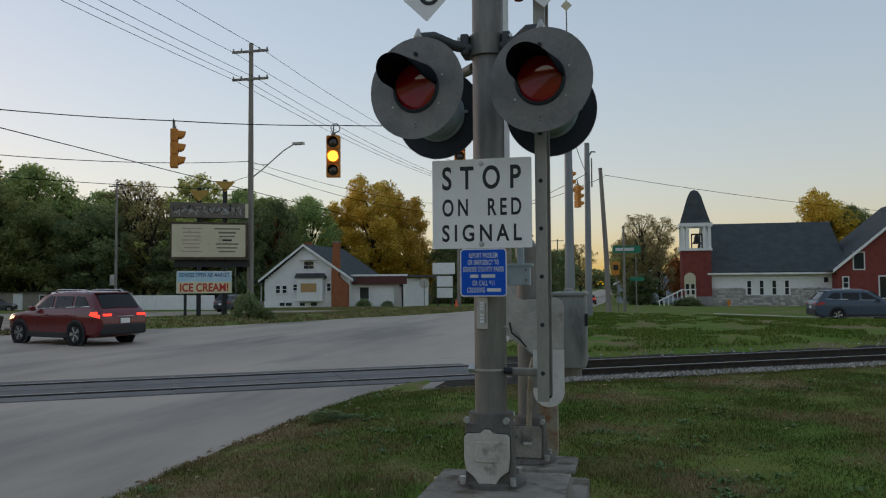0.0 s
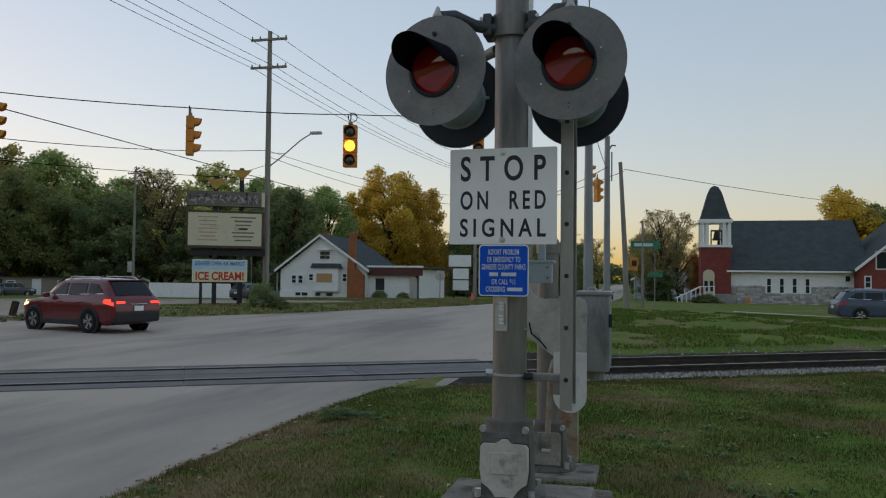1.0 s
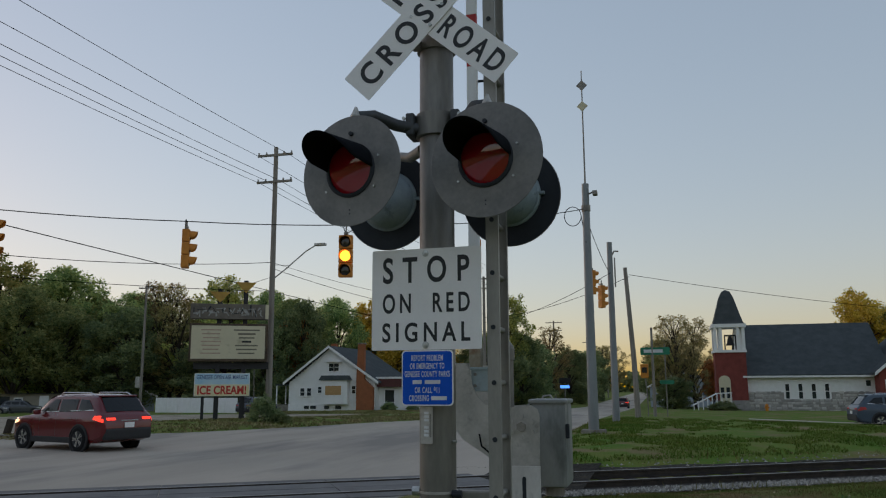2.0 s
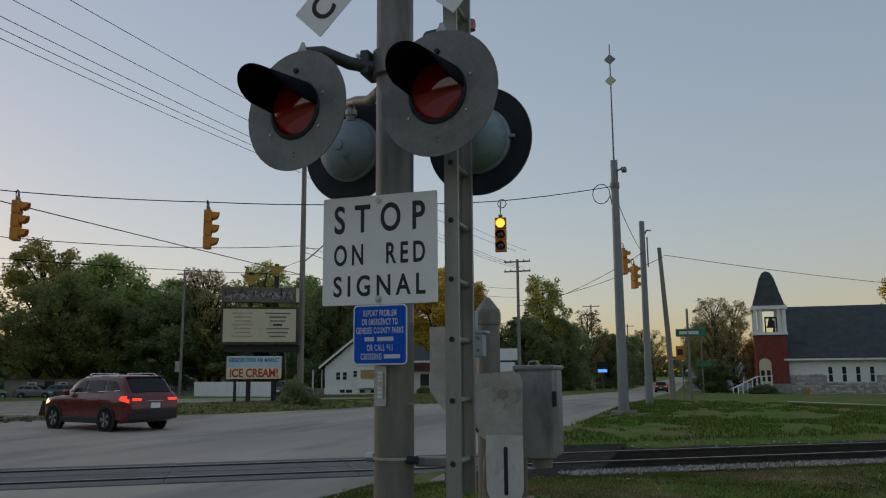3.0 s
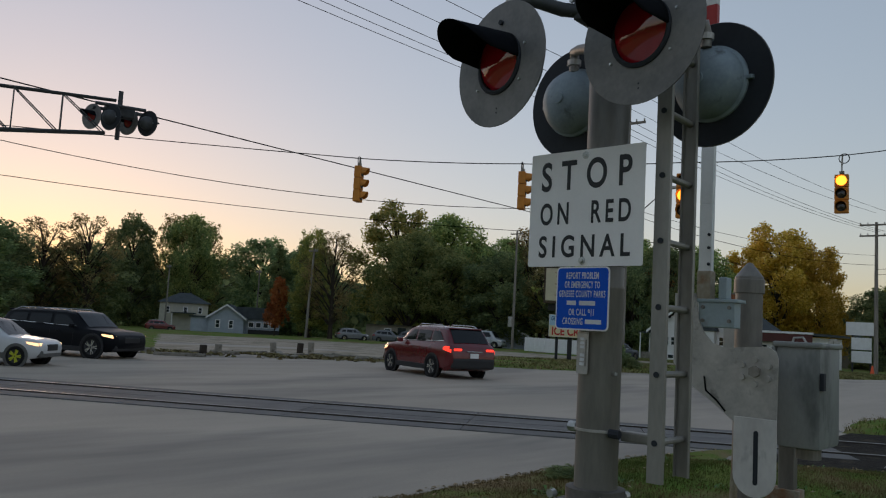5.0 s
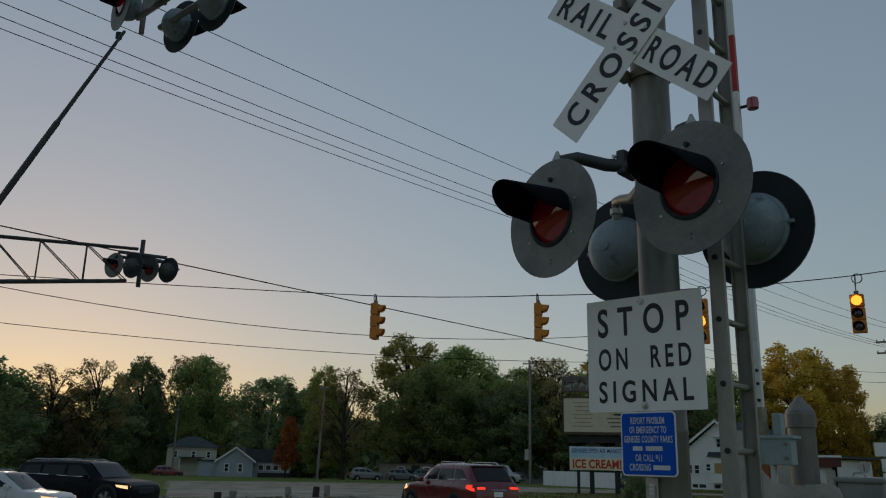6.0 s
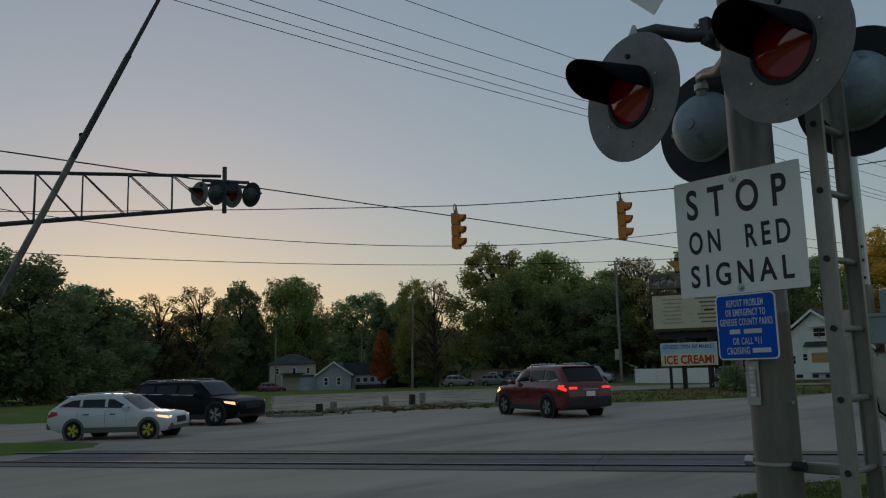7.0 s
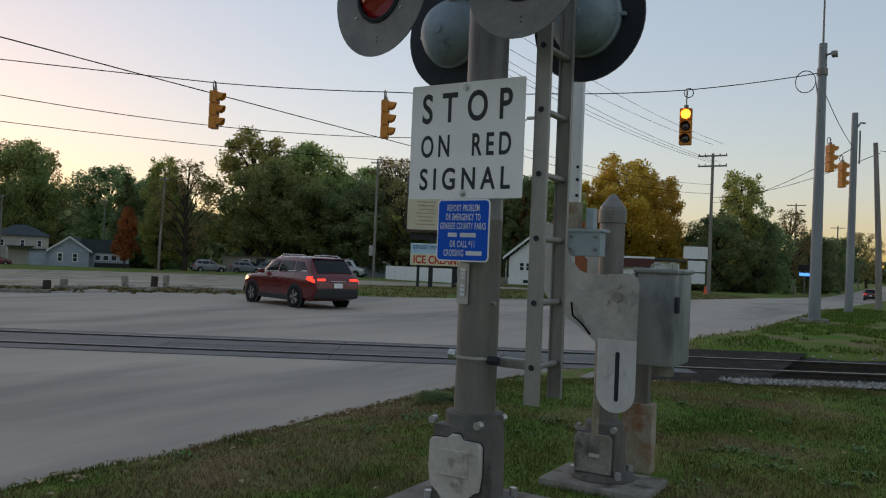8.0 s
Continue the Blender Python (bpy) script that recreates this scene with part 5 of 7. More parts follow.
part("gutter", span(-0.35, CL + 0.2, -0.55, -0.42, 3.25, 3.4), WHITE_TRIM, C)
for i in range(4):
    window(C, 3.15 + i * 1.03, 2.1, 0.34, 1.25, 0.0, (1, 2), 0.05)
window(C, CL - 0.2, 2.75, 0.4, 0.5, 0.0, (1, 1), 0.06)
rng = random.Random(8)
stone_meshes = []
z = 0.02
while z < 1.92:
    h = rng.uniform(0.16, 0.27)
    x = 0.0
    while x < CL + 0.1:
        w = rng.uniform(0.25, 0.6)
        if x + w > CL + 0.2:
            break
        if z + h > 1.47 and x + w > 2.75 and x < 6.65:
            x += w
            continue
        if len(stone_meshes) < 12:
            q = part("stone", box((0, 0, 0), (rng.uniform(0.25, 0.58), 0.08, rng.uniform(0.15, 0.22)), bevel=0.02), STONE, C)
            stone_meshes.append(q.data)
        else:
            q = new("stone", rng.choice(stone_meshes))
            q.parent = C
        q.matrix_basis = pose(x + w / 2, -0.08 + rng.uniform(-0.015, 0.01), z + h / 2)
        x += w
    z += h
# bell tower
tw = part("tower_wall", span(-2.5, 0, -0.5, 2.1, 0, 5.4), BRICK, C, "red brick tower")
part("tower_base", span(-2.55, 0.03, -0.56, 2.12, 0, 1.35), STONE, C)
part("belfry_floor", span(-2.62, 0.1, -0.62, 2.2, 5.4, 5.62), WHITE_TRIM, C)
for x in (-2.4, -1.95, -0.55, -0.1):
    for y in (-0.4, 2.0):
        part("belfry_post", box((x, y, 6.6), (0.24, 0.24, 2.0)), WHITE_TRIM, C)
part("belfry_plate", span(-2.65, 0.15, -0.65, 2.25, 7.55, 7.85), WHITE_TRIM, C)
sb = bmesh.new()
prof = [(1.62, 7.8), (1.42, 8.0), (1.05, 9.1), (0.68, 10.25), (0.4, 10.75), (0.0, 10.95)]
lathe([(r * 1.2, q) for r, q in prof], 4, Matrix.Translation((-1.25, 0.8, 0)) @ pose(0, 0, 0, 0, 0, 45), sb)
part("steeple", sb, SHINGLE, C, "dark shingled curved steeple")
bell = part("bell", lathe([(0.0, 6.75), (0.16, 6.72), (0.22, 6.5), (0.26, 6.2), (0.4, 5.95), (0.36, 5.95), (0.0, 6.1)], 20, Matrix.Translation((-1.1, 0.6, 0.1))), TRIM_BLACK, C, "dark bronze bell", 40)
part("bell_yoke", box((-1.1, 0.6, 6.9), (0.95, 0.14, 0.14)), TRIM_BLACK, C)
for x in (-1.55, -0.65):
    part("bell_stand", box((x, 0.6, 6.25), (0.1, 0.12, 1.3)), TRIM_BLACK, C)
dr = part("tower_door", slab([(-2.3, 0.9)] + [(-1.85 - 0.48 * math.cos(radians(a)), 3.0 + 0.45 * math.sin(radians(a))) for a in range(0, 181, 20)] + [(-1.4, 0.9)], 0.1, Matrix.Translation((0, -0.62, 0))), CREAM, C, "cream arched double door")
for x in (-2.08, -1.62):
    part("door_glass", box((x, -0.63, 2.0), (0.28, 0.03, 0.9)), PANE, dr)
for i in range(5):
    part("step", span(-4.4 + i * 0.36, -1.4, -1.6 - 0.02 * i, -0.6, 0, 0.18 * (i + 1)), BRICK if i % 2 else CONCRETE, C)
for y in (-1.65, -0.65):
    part("stair_rail", tube([(-4.6, y, 0.95), (-2.6, y, 1.95), (-1.4, y, 2.0)], 0.04, 6), WHITE_TRIM, C)
    for i in range(9):
        x = -4.5 + i * 0.38
        part("baluster", tube([(x, y, 0.1), (x, y, min(0.98 + i * 0.19, 1.95))], 0.025, 5), WHITE_TRIM, C)
# brick cross wing
wx = CL + 0.3
pk = wx + 6.9
bwall = [(wx, 0), (wx + 13.5, 0), (wx + 13.5, 3.6), (pk, 9.3), (wx, 3.6)]
part("wing_wall", slab(bwall, 10.0, Matrix.Translation((0, -1.6, 0))), BRICK, C, "red brick gable wing")
gable_roof(C, wx, wx + 13.5, -1.6, 9.0, 3.75, 9.45, 0.4, 0.18)
window(C, wx + 1.7, 4.3, 0.8, 1.4, -1.62, (1, 1), 0.07)
window(C, wx + 0.65, 2.5, 0.4, 0.9, -1.62, (1, 2), 0.07)
for i in range(4):
    window(C, wx + 3.6 + i * 1.05, 2.1, 0.75, 1.8, -1.62, (1, 1), 0.07)
rose = part("rose_window", lathe([(0.0, 0.02), (1.5, 0.02), (1.5, 0.1), (1.72, 0.1), (1.72, 0)], 28, Matrix.Translation((wx + 5.6, -1.66, 3.9)) @ pose(0, 0, 0, 90)), WHITE_TRIM, C, "round traceried window")
for k in range(8):
    a = k * math.tau / 8
    part("pane", cyl((wx + 5.6 + 0.95 * math.cos(a), -1.76, 3.9 + 0.95 * math.sin(a)), (wx + 5.6 + 0.95 * math.cos(a), -1.68, 3.9 + 0.95 * math.sin(a)), 0.3, seg=12), PANE, rose)


def small_house(at, turn, w, d, he, hr, wall, label, windows=(), porch=False, hip=False, name="house"):
    th = thing(name, at, label, "house", "houses behind the parking lot", turn=turn)
    part("wall", slab([(-w / 2, 0), (w / 2, 0), (w / 2, he), (0, hr), (-w / 2, he)] if not hip else [(-w / 2, 0), (w / 2, 0), (w / 2, he), (-w / 2, he)], d), wall, th)
    if hip:
        hb = bmesh.new()
        e = [hb.verts.new(p) for p in ((-w / 2 - 0.4, -0.4, he), (w / 2 + 0.4, -0.4, he), (w / 2 + 0.4, d + 0.4, he), (-w / 2 - 0.4, d + 0.4, he))]
        r = [hb.verts.new(p) for p in ((-w * 0.12, d / 2, hr), (w * 0.12, d / 2, hr))]
        for q in ((e[0], e[1], r[1], r[0]), (e[1], e[2], r[1]), (e[2], e[3], r[0], r[1]), (e[3], e[0], r[0]), (e[3], e[2], e[1], e[0])):
            hb.faces.new(q)
        part("roof", hb, SHINGLE, th)
    else:
        gable_roof(th, -w / 2, w / 2, 0, d, he, hr + 0.05, 0.35, 0.14)
    for x, z, ww, hh in windows:
        window(th, x, z, ww, hh, -0.01, (1, 2), 0.08)
    if porch:
        part("porch_roof", box((0, -0.9, 2.5), (w * 0.5, 1.8, 0.14)), SHINGLE, th)
        for x in (-w * 0.23, w * 0.23):
            part("porch_post", box((x, -1.7, 1.25), (0.12, 0.12, 2.5)), WHITE_TRIM, th)
    return th


GREY_SIDING = material("blue_grey_siding", (0.42, 0.46, 0.52), (0.34, 0.38, 0.43), 1.5, 30, 0.7)
PALE_WALL = material("pale_yellow_siding", (0.62, 0.58, 0.48), (0.5, 0.47, 0.39), 1.5, 30, 0.7)
TAN = material("tan_wall", (0.33, 0.29, 0.23), (0.26, 0.23, 0.18), 1.5, 30, 0.8)
bh = small_house((-84.2, 59.6, -1.05), 50, 4.2, 8.0, 2.1, 3.5, GREY_SIDING, "small blue-grey sided house with a dark roof", ((-1.0, 1.2, 0.45, 0.9), (0.6, 1.2, 0.45, 0.9)))
part("side_wall", span(2.1, 6.4, 2.2, 2.4, 0, 2.0), GREY_SIDING, bh)
part("side_roof", slab([(1.0, 3.45), (6.4, 3.45), (6.8, 1.95), (0.8, 1.95)], 0.14, Matrix.Translation((0, 1.9, 0))), SHINGLE, bh)
for x in (2.9, 3.8, 4.7, 5.6):
    window(bh, x, 1.25, 0.6, 0.6, 2.19, (1, 1))
part("porch_rail", span(2.6, 6.5, 1.3, 1.36, 0.1, 0.65), TRIM_BLACK, bh)
part("annex", span(-4.4, -2.1, 1.2, 5, 0, 1.9), GREY_SIDING, bh)
part("annex_roof", span(-4.6, -2.0, 1.0, 5.2, 1.9, 2.05), SHINGLE, bh)
small_house((-101.2, 64.0, -1.3), 58, 6.6, 7.0, 3.9, 5.4, PALE_WALL, "pale two-storey house with a hipped roof", ((-2.2, 2.9, 0.45, 0.8), (0.2, 2.9, 0.45, 0.8), (2.2, 2.9, 0.45, 0.8), (1.4, 1.2, 0.6, 0.9)), True, True)
rh = small_house((-63.5, 73.6, -1.05), 38, 14.5, 7, 2.2, 2.25, TAN, "long low ranch house under the trees", ((-4.6, 1.25, 0.7, 1.0), (-1.6, 1.25, 0.7, 1.0), (3.6, 1.25, 1.3, 1.1), (6.2, 1.25, 0.6, 1.1)), False, True)
part("door", span(0.4, 1.3, -0.06, 0, 0, 2.0), WHITE_TRIM, rh)
part("dark_doorway", span(-3.4, -2.4, -0.06, 0, 0, 1.95), PANE, rh)
small_house((-55.2, 78.0, -1.0), 34, 5.2, 6, 1.9, 3.0, GREY_SIDING, "small grey garage with a gable roof", (), False, False, "garage")
small_house((-34.0, 97.5, -1.2), 10, 5, 6, 4.6, 6.6, TAN, "pale house half hidden behind the yellow tree", ((-1, 3.6, 0.7, 1.0), (1, 3.6, 0.7, 1.0)))
small_house((-19.5, 118, -1.45), 80, 9, 8, 3.0, 5.0, TAN, "low house under the street trees", ((-2, 1.5, 0.8, 1.0), (2, 1.5, 0.8, 1.0)))
small_house((3.5, 108, -1.2), -10, 8, 8, 2.8, 4.6, GREY_SIDING, "small house behind the church tree", ((-2, 1.4, 0.8, 1.0), (2, 1.4, 0.8, 1.0)))
ub = thing("shop_sign", (-12.6, 120.6, -1.4), "blue lit shop sign beside the street", "shop sign")
part("panel", box((0, 0, 3.0), (1.3, 0.2, 0.42), bevel=0.03), glow("lit_blue_sign", (0.08, 0.3, 1.0), 1.3), ub)
part("upper_panel", box((0, 0, 3.9), (1.6, 0.2, 0.8), bevel=0.03), TRIM_BLACK, ub)
part("post", cyl((0, 0, 0), (0, 0, 2.7), 0.08, seg=8), GALV, ub)

# white sign boards by the street, fence, stop sign seen from behind, cone
wsn = thing("sign_boards", (-17.3, 79.2, -0.72), "three blank white sign boards between two posts", "sign")
for z, w, h in ((3.95, 2.3, 1.15), (2.65, 1.6, 1.05), (1.5, 1.6, 1.0)):
    part("board", box((0 if w > 2 else 0.1, 0, z), (w, 0.12, h), bevel=0.01), WHITE_TRIM, wsn)
for x in (-0.65, 0.8):
    part("post", box((x, 0.1, 2.1), (0.12, 0.12, 4.4)), TRIM_BLACK, wsn)
ss = thing("stop_sign", (-17.9, 73.4, -0.62), "octagonal stop sign seen from its grey back", "stop sign")
part("plate", slab([(0.5 * math.cos(radians(22.5 + 45 * k)), 2.35 + 0.5 * math.sin(radians(22.5 + 45 * k))) for k in range(8)], 0.01), GALV_LIGHT, ss)
part("post", box((0, -0.03, 1.3), (0.07, 0.04, 2.6)), GALV, ss)
for at in ((-13.2, 65.4, -0.44), (13.4, 43.2, -0.45)):
    cn = thing("traffic_cone", at, "orange traffic marker on the ground", "traffic cone")
    part("cone", lathe([(0.2, 0.03), (0.17, 0.05), (0.06, 0.75), (0, 0.78)] if at[0] < 0 else [(0.1, 0.03), (0.09, 0.05), (0.075, 1.2), (0, 1.22)], 12), glow("orange_marker_plastic", (0.9, 0.12, 0.03), 0.0), cn)
    part("foot", box((0, 0, 0.02), (0.45, 0.45, 0.05)), TRIM_BLACK, cn)
fe = thing("white_fence", (-38.9, 64.8, -0.45), "low white panel fence behind the lot", "fence", turn=-9)
for i in range(7):
    part("fence_panel", box((-3.9 + i * 1.3, 0, 0.62), (1.27, 0.05, 1.3), bevel=0.01), WHITE_TRIM, fe)
hy = thing("fire_hydrant", (8.9, 70.5, -0.5), "small yellow fire hydrant before the church", "hydrant")
part("barrel", lathe([(0.16, 0), (0.16, 0.06), (0.11, 0.1), (0.11, 0.5), (0.15, 0.53), (0.13, 0.62), (0, 0.72)], 12), SIGNAL_YELLOW, hy)
part("outlet", cyl((-0.18, 0, 0.4), (0.18, 0, 0.4), 0.06, seg=10), SIGNAL_YELLOW, hy)

# broken bollards and low timber rails along the lot's edge
for x, y, h, tl, wood in ((-23.94, 17.93, 0.4, 0, BARK), (-24.46, 18.88, 0.42, 6, CONCRETE), (-26.22, 22.76, 0.45, -8, CONCRETE), (-24.87, 23.06, 0.5, 4, BARK), (-25.97, 24.57, 0.5, 0, CONCRETE), (-22.62, 25.83, 0.62, 16, BARK)):
    bo = thing("bollard", (x, y, 0.02), "short leaning weathered timber bollard" if wood is BARK else "short broken pale concrete bollard", "bollard", "bollards along the lot")
    part("post", box((0, 0, h / 2 - 0.05), (0.2, 0.2, h), Matrix.Rotation(radians(tl), 4, "Y"), 0.03), wood, bo)
for a, b in (((-23.9, 16.0), (-22.9, 17.4)), ((-24.9, 19.4), (-25.3, 21.7)), ((-24.6, 23.3), (-22.4, 24.7)), ((-22.4, 26.0), (-19.6, 26.4))):
    kb = thing("parking_curb", (a[0], a[1], -0.02), "low broken concrete parking curb", "curb", "curbs along the lot")
    d = Vector((b[0] - a[0], b[1] - a[1], 0))
    part("bar", box((d.length / 2, 0, 0.07), (d.length, 0.16, 0.12), Matrix.Rotation(math.atan2(d.y, d.x), 4, "Z"), 0.03), CONCRETE, kb)

# ---- vehicles ----


def loft(sections, bm=None):
    """Join rings of points, one after the other, and close both ends."""
    bm = bm or bmesh.new()
    rings = [[bm.verts.new(p) for p in s] for s in sections]
    n = len(rings[0])
    for a, b in zip(rings, rings[1:]):
        for k in range(n):
            bm.faces.new((a[k], a[(k + 1) % n], b[(k + 1) % n], b[k]))
    bm.faces.new(rings[0][::-1])
    bm.faces.new(rings[-1])
    return bm


def car(at, turn, paint, label, L=4.6, W=1.84, H=1.66, hood=1.02, belt=1.05, gr=(0.24, 0.42, 0.86, 0.965), cladding=None, rim=None, wheel=0.35, wb=0.595, lamps=None, tails=None, category="car", roofrack=True):
    """A car that heads along +x; gr: where the windscreen foot, its top, the roof's end and the tailgate glass's foot lie, from the nose, as shares of the length."""
    th = thing("car", at, label, category, turn=turn)
    w = W / 2
    g0, g1, g2, g3 = gr
    x = lambda s: L / 2 - s * L

    def along(s, keys):
        for (a, p), (b, q) in zip(keys, keys[1:]):
            if s <= b:
                k = (s - a) / (b - a)
                return p + (q - p) * k
        return keys[-1][1]

    top_keys = [(0, hood * 0.7), (0.012, hood * 0.82), (0.05, hood * 0.92), (0.14, hood * 0.975), (g0, hood + 0.02), (g0 + (g1 - g0) * 0.8, H - 0.1), (g1, H - 0.045), (g1 + 0.06, H - 0.012), ((g1 + g2) / 2, H),
                (g2 - 0.05, H - 0.02), (g2, H - 0.055), (g2 + (g3 - g2) * 0.25, H - 0.13), (g3, belt + 0.05), (0.99, belt - 0.06), (1.0, belt - 0.2)]
    wide_keys = [(0, 0.78), (0.015, 0.86), (0.05, 0.94), (0.12, 0.985), (0.3, 1.0), (0.8, 1.0), (0.93, 0.965), (0.98, 0.92), (1.0, 0.86)]
    low_keys = [(0, 0.4), (0.02, 0.3), (0.08, 0.23), (0.9, 0.24), (0.96, 0.32), (1.0, 0.44)]
    flat = (0.95, 0.9, 0.8, 0.55, 0.0)
    tall = (0.935, 0.865, 0.785, 0.66, 0.0)

    def half(s):
        """One half of the cross-section, from the sill up to the middle of the roof."""
        t, ww, z0 = along(s, top_keys), w * along(s, wide_keys), along(s, low_keys)
        zb = min(t - 0.015, hood - 0.02 + (belt + 0.04 - hood) * max(0.0, s - 0.1))
        h = t - zb
        k = min(1.0, h / (H - belt))
        pts = [(ww * 0.88, z0), (ww * 0.985, z0 + 0.1), (ww, z0 + (zb - z0) * 0.45), (ww * 1.0, z0 + (zb - z0) * 0.72), (ww * 0.985, zb - 0.05)]
        for a, b, f in zip(flat, tall, (0.04, 0.5, 0.86, 0.975, 1.0)):
            pts.append((ww * (a + (b - a) * k), zb + h * f + (0.02 * (1 - k) * (1 - a) if k < 1 else 0)))
        return pts

    def side_y(s, z):
        p = half(s)
        for (ya, za), (yb, zb) in zip(p, p[1:]):
            if za <= z <= zb and zb > za:
                return ya + (yb - ya) * (z - za) / (zb - za)
        return p[-2][0]

    stations = sorted({k for keys in (top_keys, wide_keys, low_keys) for k, _ in keys} | {g0 + (g1 - g0) * q for q in (0.2, 0.4, 0.6)} | {g2 + (g3 - g2) * q for q in (0.5, 0.75)} | {0.2, 0.6, 0.7})
    rings = []
    for s in stations:
        p = half(s)
        rings.append([(x(s), -a, b) for a, b in p] + [(x(s), a, b) for a, b in p[-2::-1]])
    part("body", loft(rings), paint, th, smooth=38)

    def panel(name, corners, sd, mat, n=5, m=3, out_=0.016):
        """A pane on the car's flank between four (share of the length, height) corners."""
        (s0, z0), (s1, z1), (s2, z2), (s3, z3) = corners
        vs, fs = [], []
        for i in range(n + 1):
            for j in range(m + 1):
                u, q = i / n, j / m
                s = (s0 * (1 - u) + s1 * u) * (1 - q) + (s3 * (1 - u) + s2 * u) * q
                z = (z0 * (1 - u) + z1 * u) * (1 - q) + (z3 * (1 - u) + z2 * u) * q
                vs.append((x(s), sd * (side_y(s, z) + out_), z))
        fs = [(i * (m + 1) + j, (i + 1) * (m + 1) + j, (i + 1) * (m + 1) + j + 1, i * (m + 1) + j + 1) for i in range(n) for j in range(m)]
        return data_part(name, vs, fs, mat, th)

    zl, zt = belt + 0.075, H - 0.17
    bp, cp = 0.52, 0.72
    for sd in (-1, 1):
        panel("side_window", ((g0 + 0.09, zl), (bp - 0.012, zl), (bp - 0.012, zt), (g1 + 0.035, zt)), sd, GLASS)
        panel("side_window", ((bp + 0.012, zl), (cp - 0.01, zl + 0.01), (cp - 0.01, zt), (bp + 0.012, zt)), sd, GLASS)
        panel("side_window", ((cp + 0.014, zl + 0.01), (g3 - 0.085, zl + 0.09), (g2 - 0.045, zt - 0.02), (cp + 0.014, zt)), sd, GLASS)
        panel("window_trim", ((g0 + 0.08, zl - 0.03), (g3 - 0.075, zl + 0.05), (g3 - 0.085, zl + 0.075), (g0 + 0.085, zl - 0.012)), sd, CHROME if cladding is None else TRIM_BLACK, 10, 1)
        part("mirror", box((x(g0 + 0.1), sd * (w + 0.09), belt + 0.06), (0.13, 0.2, 0.15), bevel=0.045), paint, th)
        part("sill", box((0, sd * (w - 0.02), 0.31), (L * 0.5, 0.06, 0.17), bevel=0.02), cladding or TRIM_BLACK, th)
        for s in (bp - 0.06, cp - 0.05):
            part("door_handle", box((x(s), sd * (w + 0.006), belt - 0.13), (0.2, 0.03, 0.035), bevel=0.012), paint if cladding is None else TRIM_BLACK, th)
        for s in (g0 + 0.1, bp, cp + 0.02):
            panel("door_seam", ((s, 0.4), (s + 0.002, 0.4), (s + 0.002, belt), (s, belt)), sd, TRIM_BLACK, 1, 6, 0.006)
        if roofrack:
            part("roof_rail", tube([(x(g1 + 0.05), sd * w * 0.68, H - 0.05), (x(g1 + 0.08), sd * w * 0.68, H + 0.025), (x(g2 - 0.08), sd * w * 0.68, H + 0.02), (x(g2 - 0.03), sd * w * 0.67, H - 0.07)], 0.018, 6), CHROME, th)
        panel("headlight", ((0.022, hood * 0.72), (0.1, hood * 0.79), (0.11, hood * 0.86), (0.03, hood * 0.83)), sd, lamps or CHROME, 4, 2, 0.012)
        part("headlight_face", box((x(0.022), sd * w * 0.68, hood * 0.77), (0.1, 0.3, 0.1), bevel=0.03), lamps or CHROME, th)
        panel("taillight", ((0.9, belt - 0.13), (0.988, belt - 0.22), (0.985, belt - 0.02), (0.91, belt - 0.03)), sd, tails or RED_TAPE, 4, 2, 0.012)
        part("taillight_face", box((x(0.993), sd * w * 0.66, belt - 0.12), (0.07, 0.3, 0.075), bevel=0.025), tails or RED_TAPE, th)
    for name, sa, sb, m2 in (("windscreen", g0 + 0.012, g1 - 0.008, 0.69), ("tailgate_glass", g2 + 0.015, g3 - 0.006, 0.66)):
        lift = 0.018 if name == "windscreen" else -0.02
        vs = [(x(sa + (sb - sa) * i / 8) + lift, u * w * along(sa + (sb - sa) * i / 8, wide_keys) * (m2 + 0.1 * abs((i if name == "tailgate_glass" else 8 - i) / 8)), along(sa + (sb - sa) * i / 8, top_keys) + 0.016 - 0.02 * u * u) for i in range(9) for u in (-1, -0.5, 0, 0.5, 1)]
        data_part(name, vs, [(i * 5 + j, i * 5 + 5 + j, i * 5 + 6 + j, i * 5 + j + 1) for i in range(8) for j in range(4)], GLASS, th)
    part("front_bumper", box((x(0.03), 0, 0.4), (0.26, W * 0.84, 0.24), bevel=0.07), cladding or TRIM_BLACK, th)
    part("rear_bumper", box((x(0.985), 0, 0.5), (0.2, W * 0.86, 0.34), bevel=0.07), cladding or TRIM_BLACK, th)
    part("spoiler", box((x(g2 + 0.012), 0, H - 0.075), (0.2, W * 0.66, 0.045), Matrix.Identity(4), 0.02), paint, th)
    part("grille", box((x(0.006), 0, hood * 0.66), (0.08, W * 0.42, 0.2), bevel=0.03), TRIM_BLACK, th)
    part("tailgate_bar", box((x(1.0) - 0.02, 0, belt - 0.17), (0.03, W * 0.32, 0.03), bevel=0.01), CHROME, th)
    part("plate", box((x(1.0) - 0.02, 0, belt - 0.3), (0.03, 0.32, 0.15)), WHITE_TRIM, th, "plain number plate")
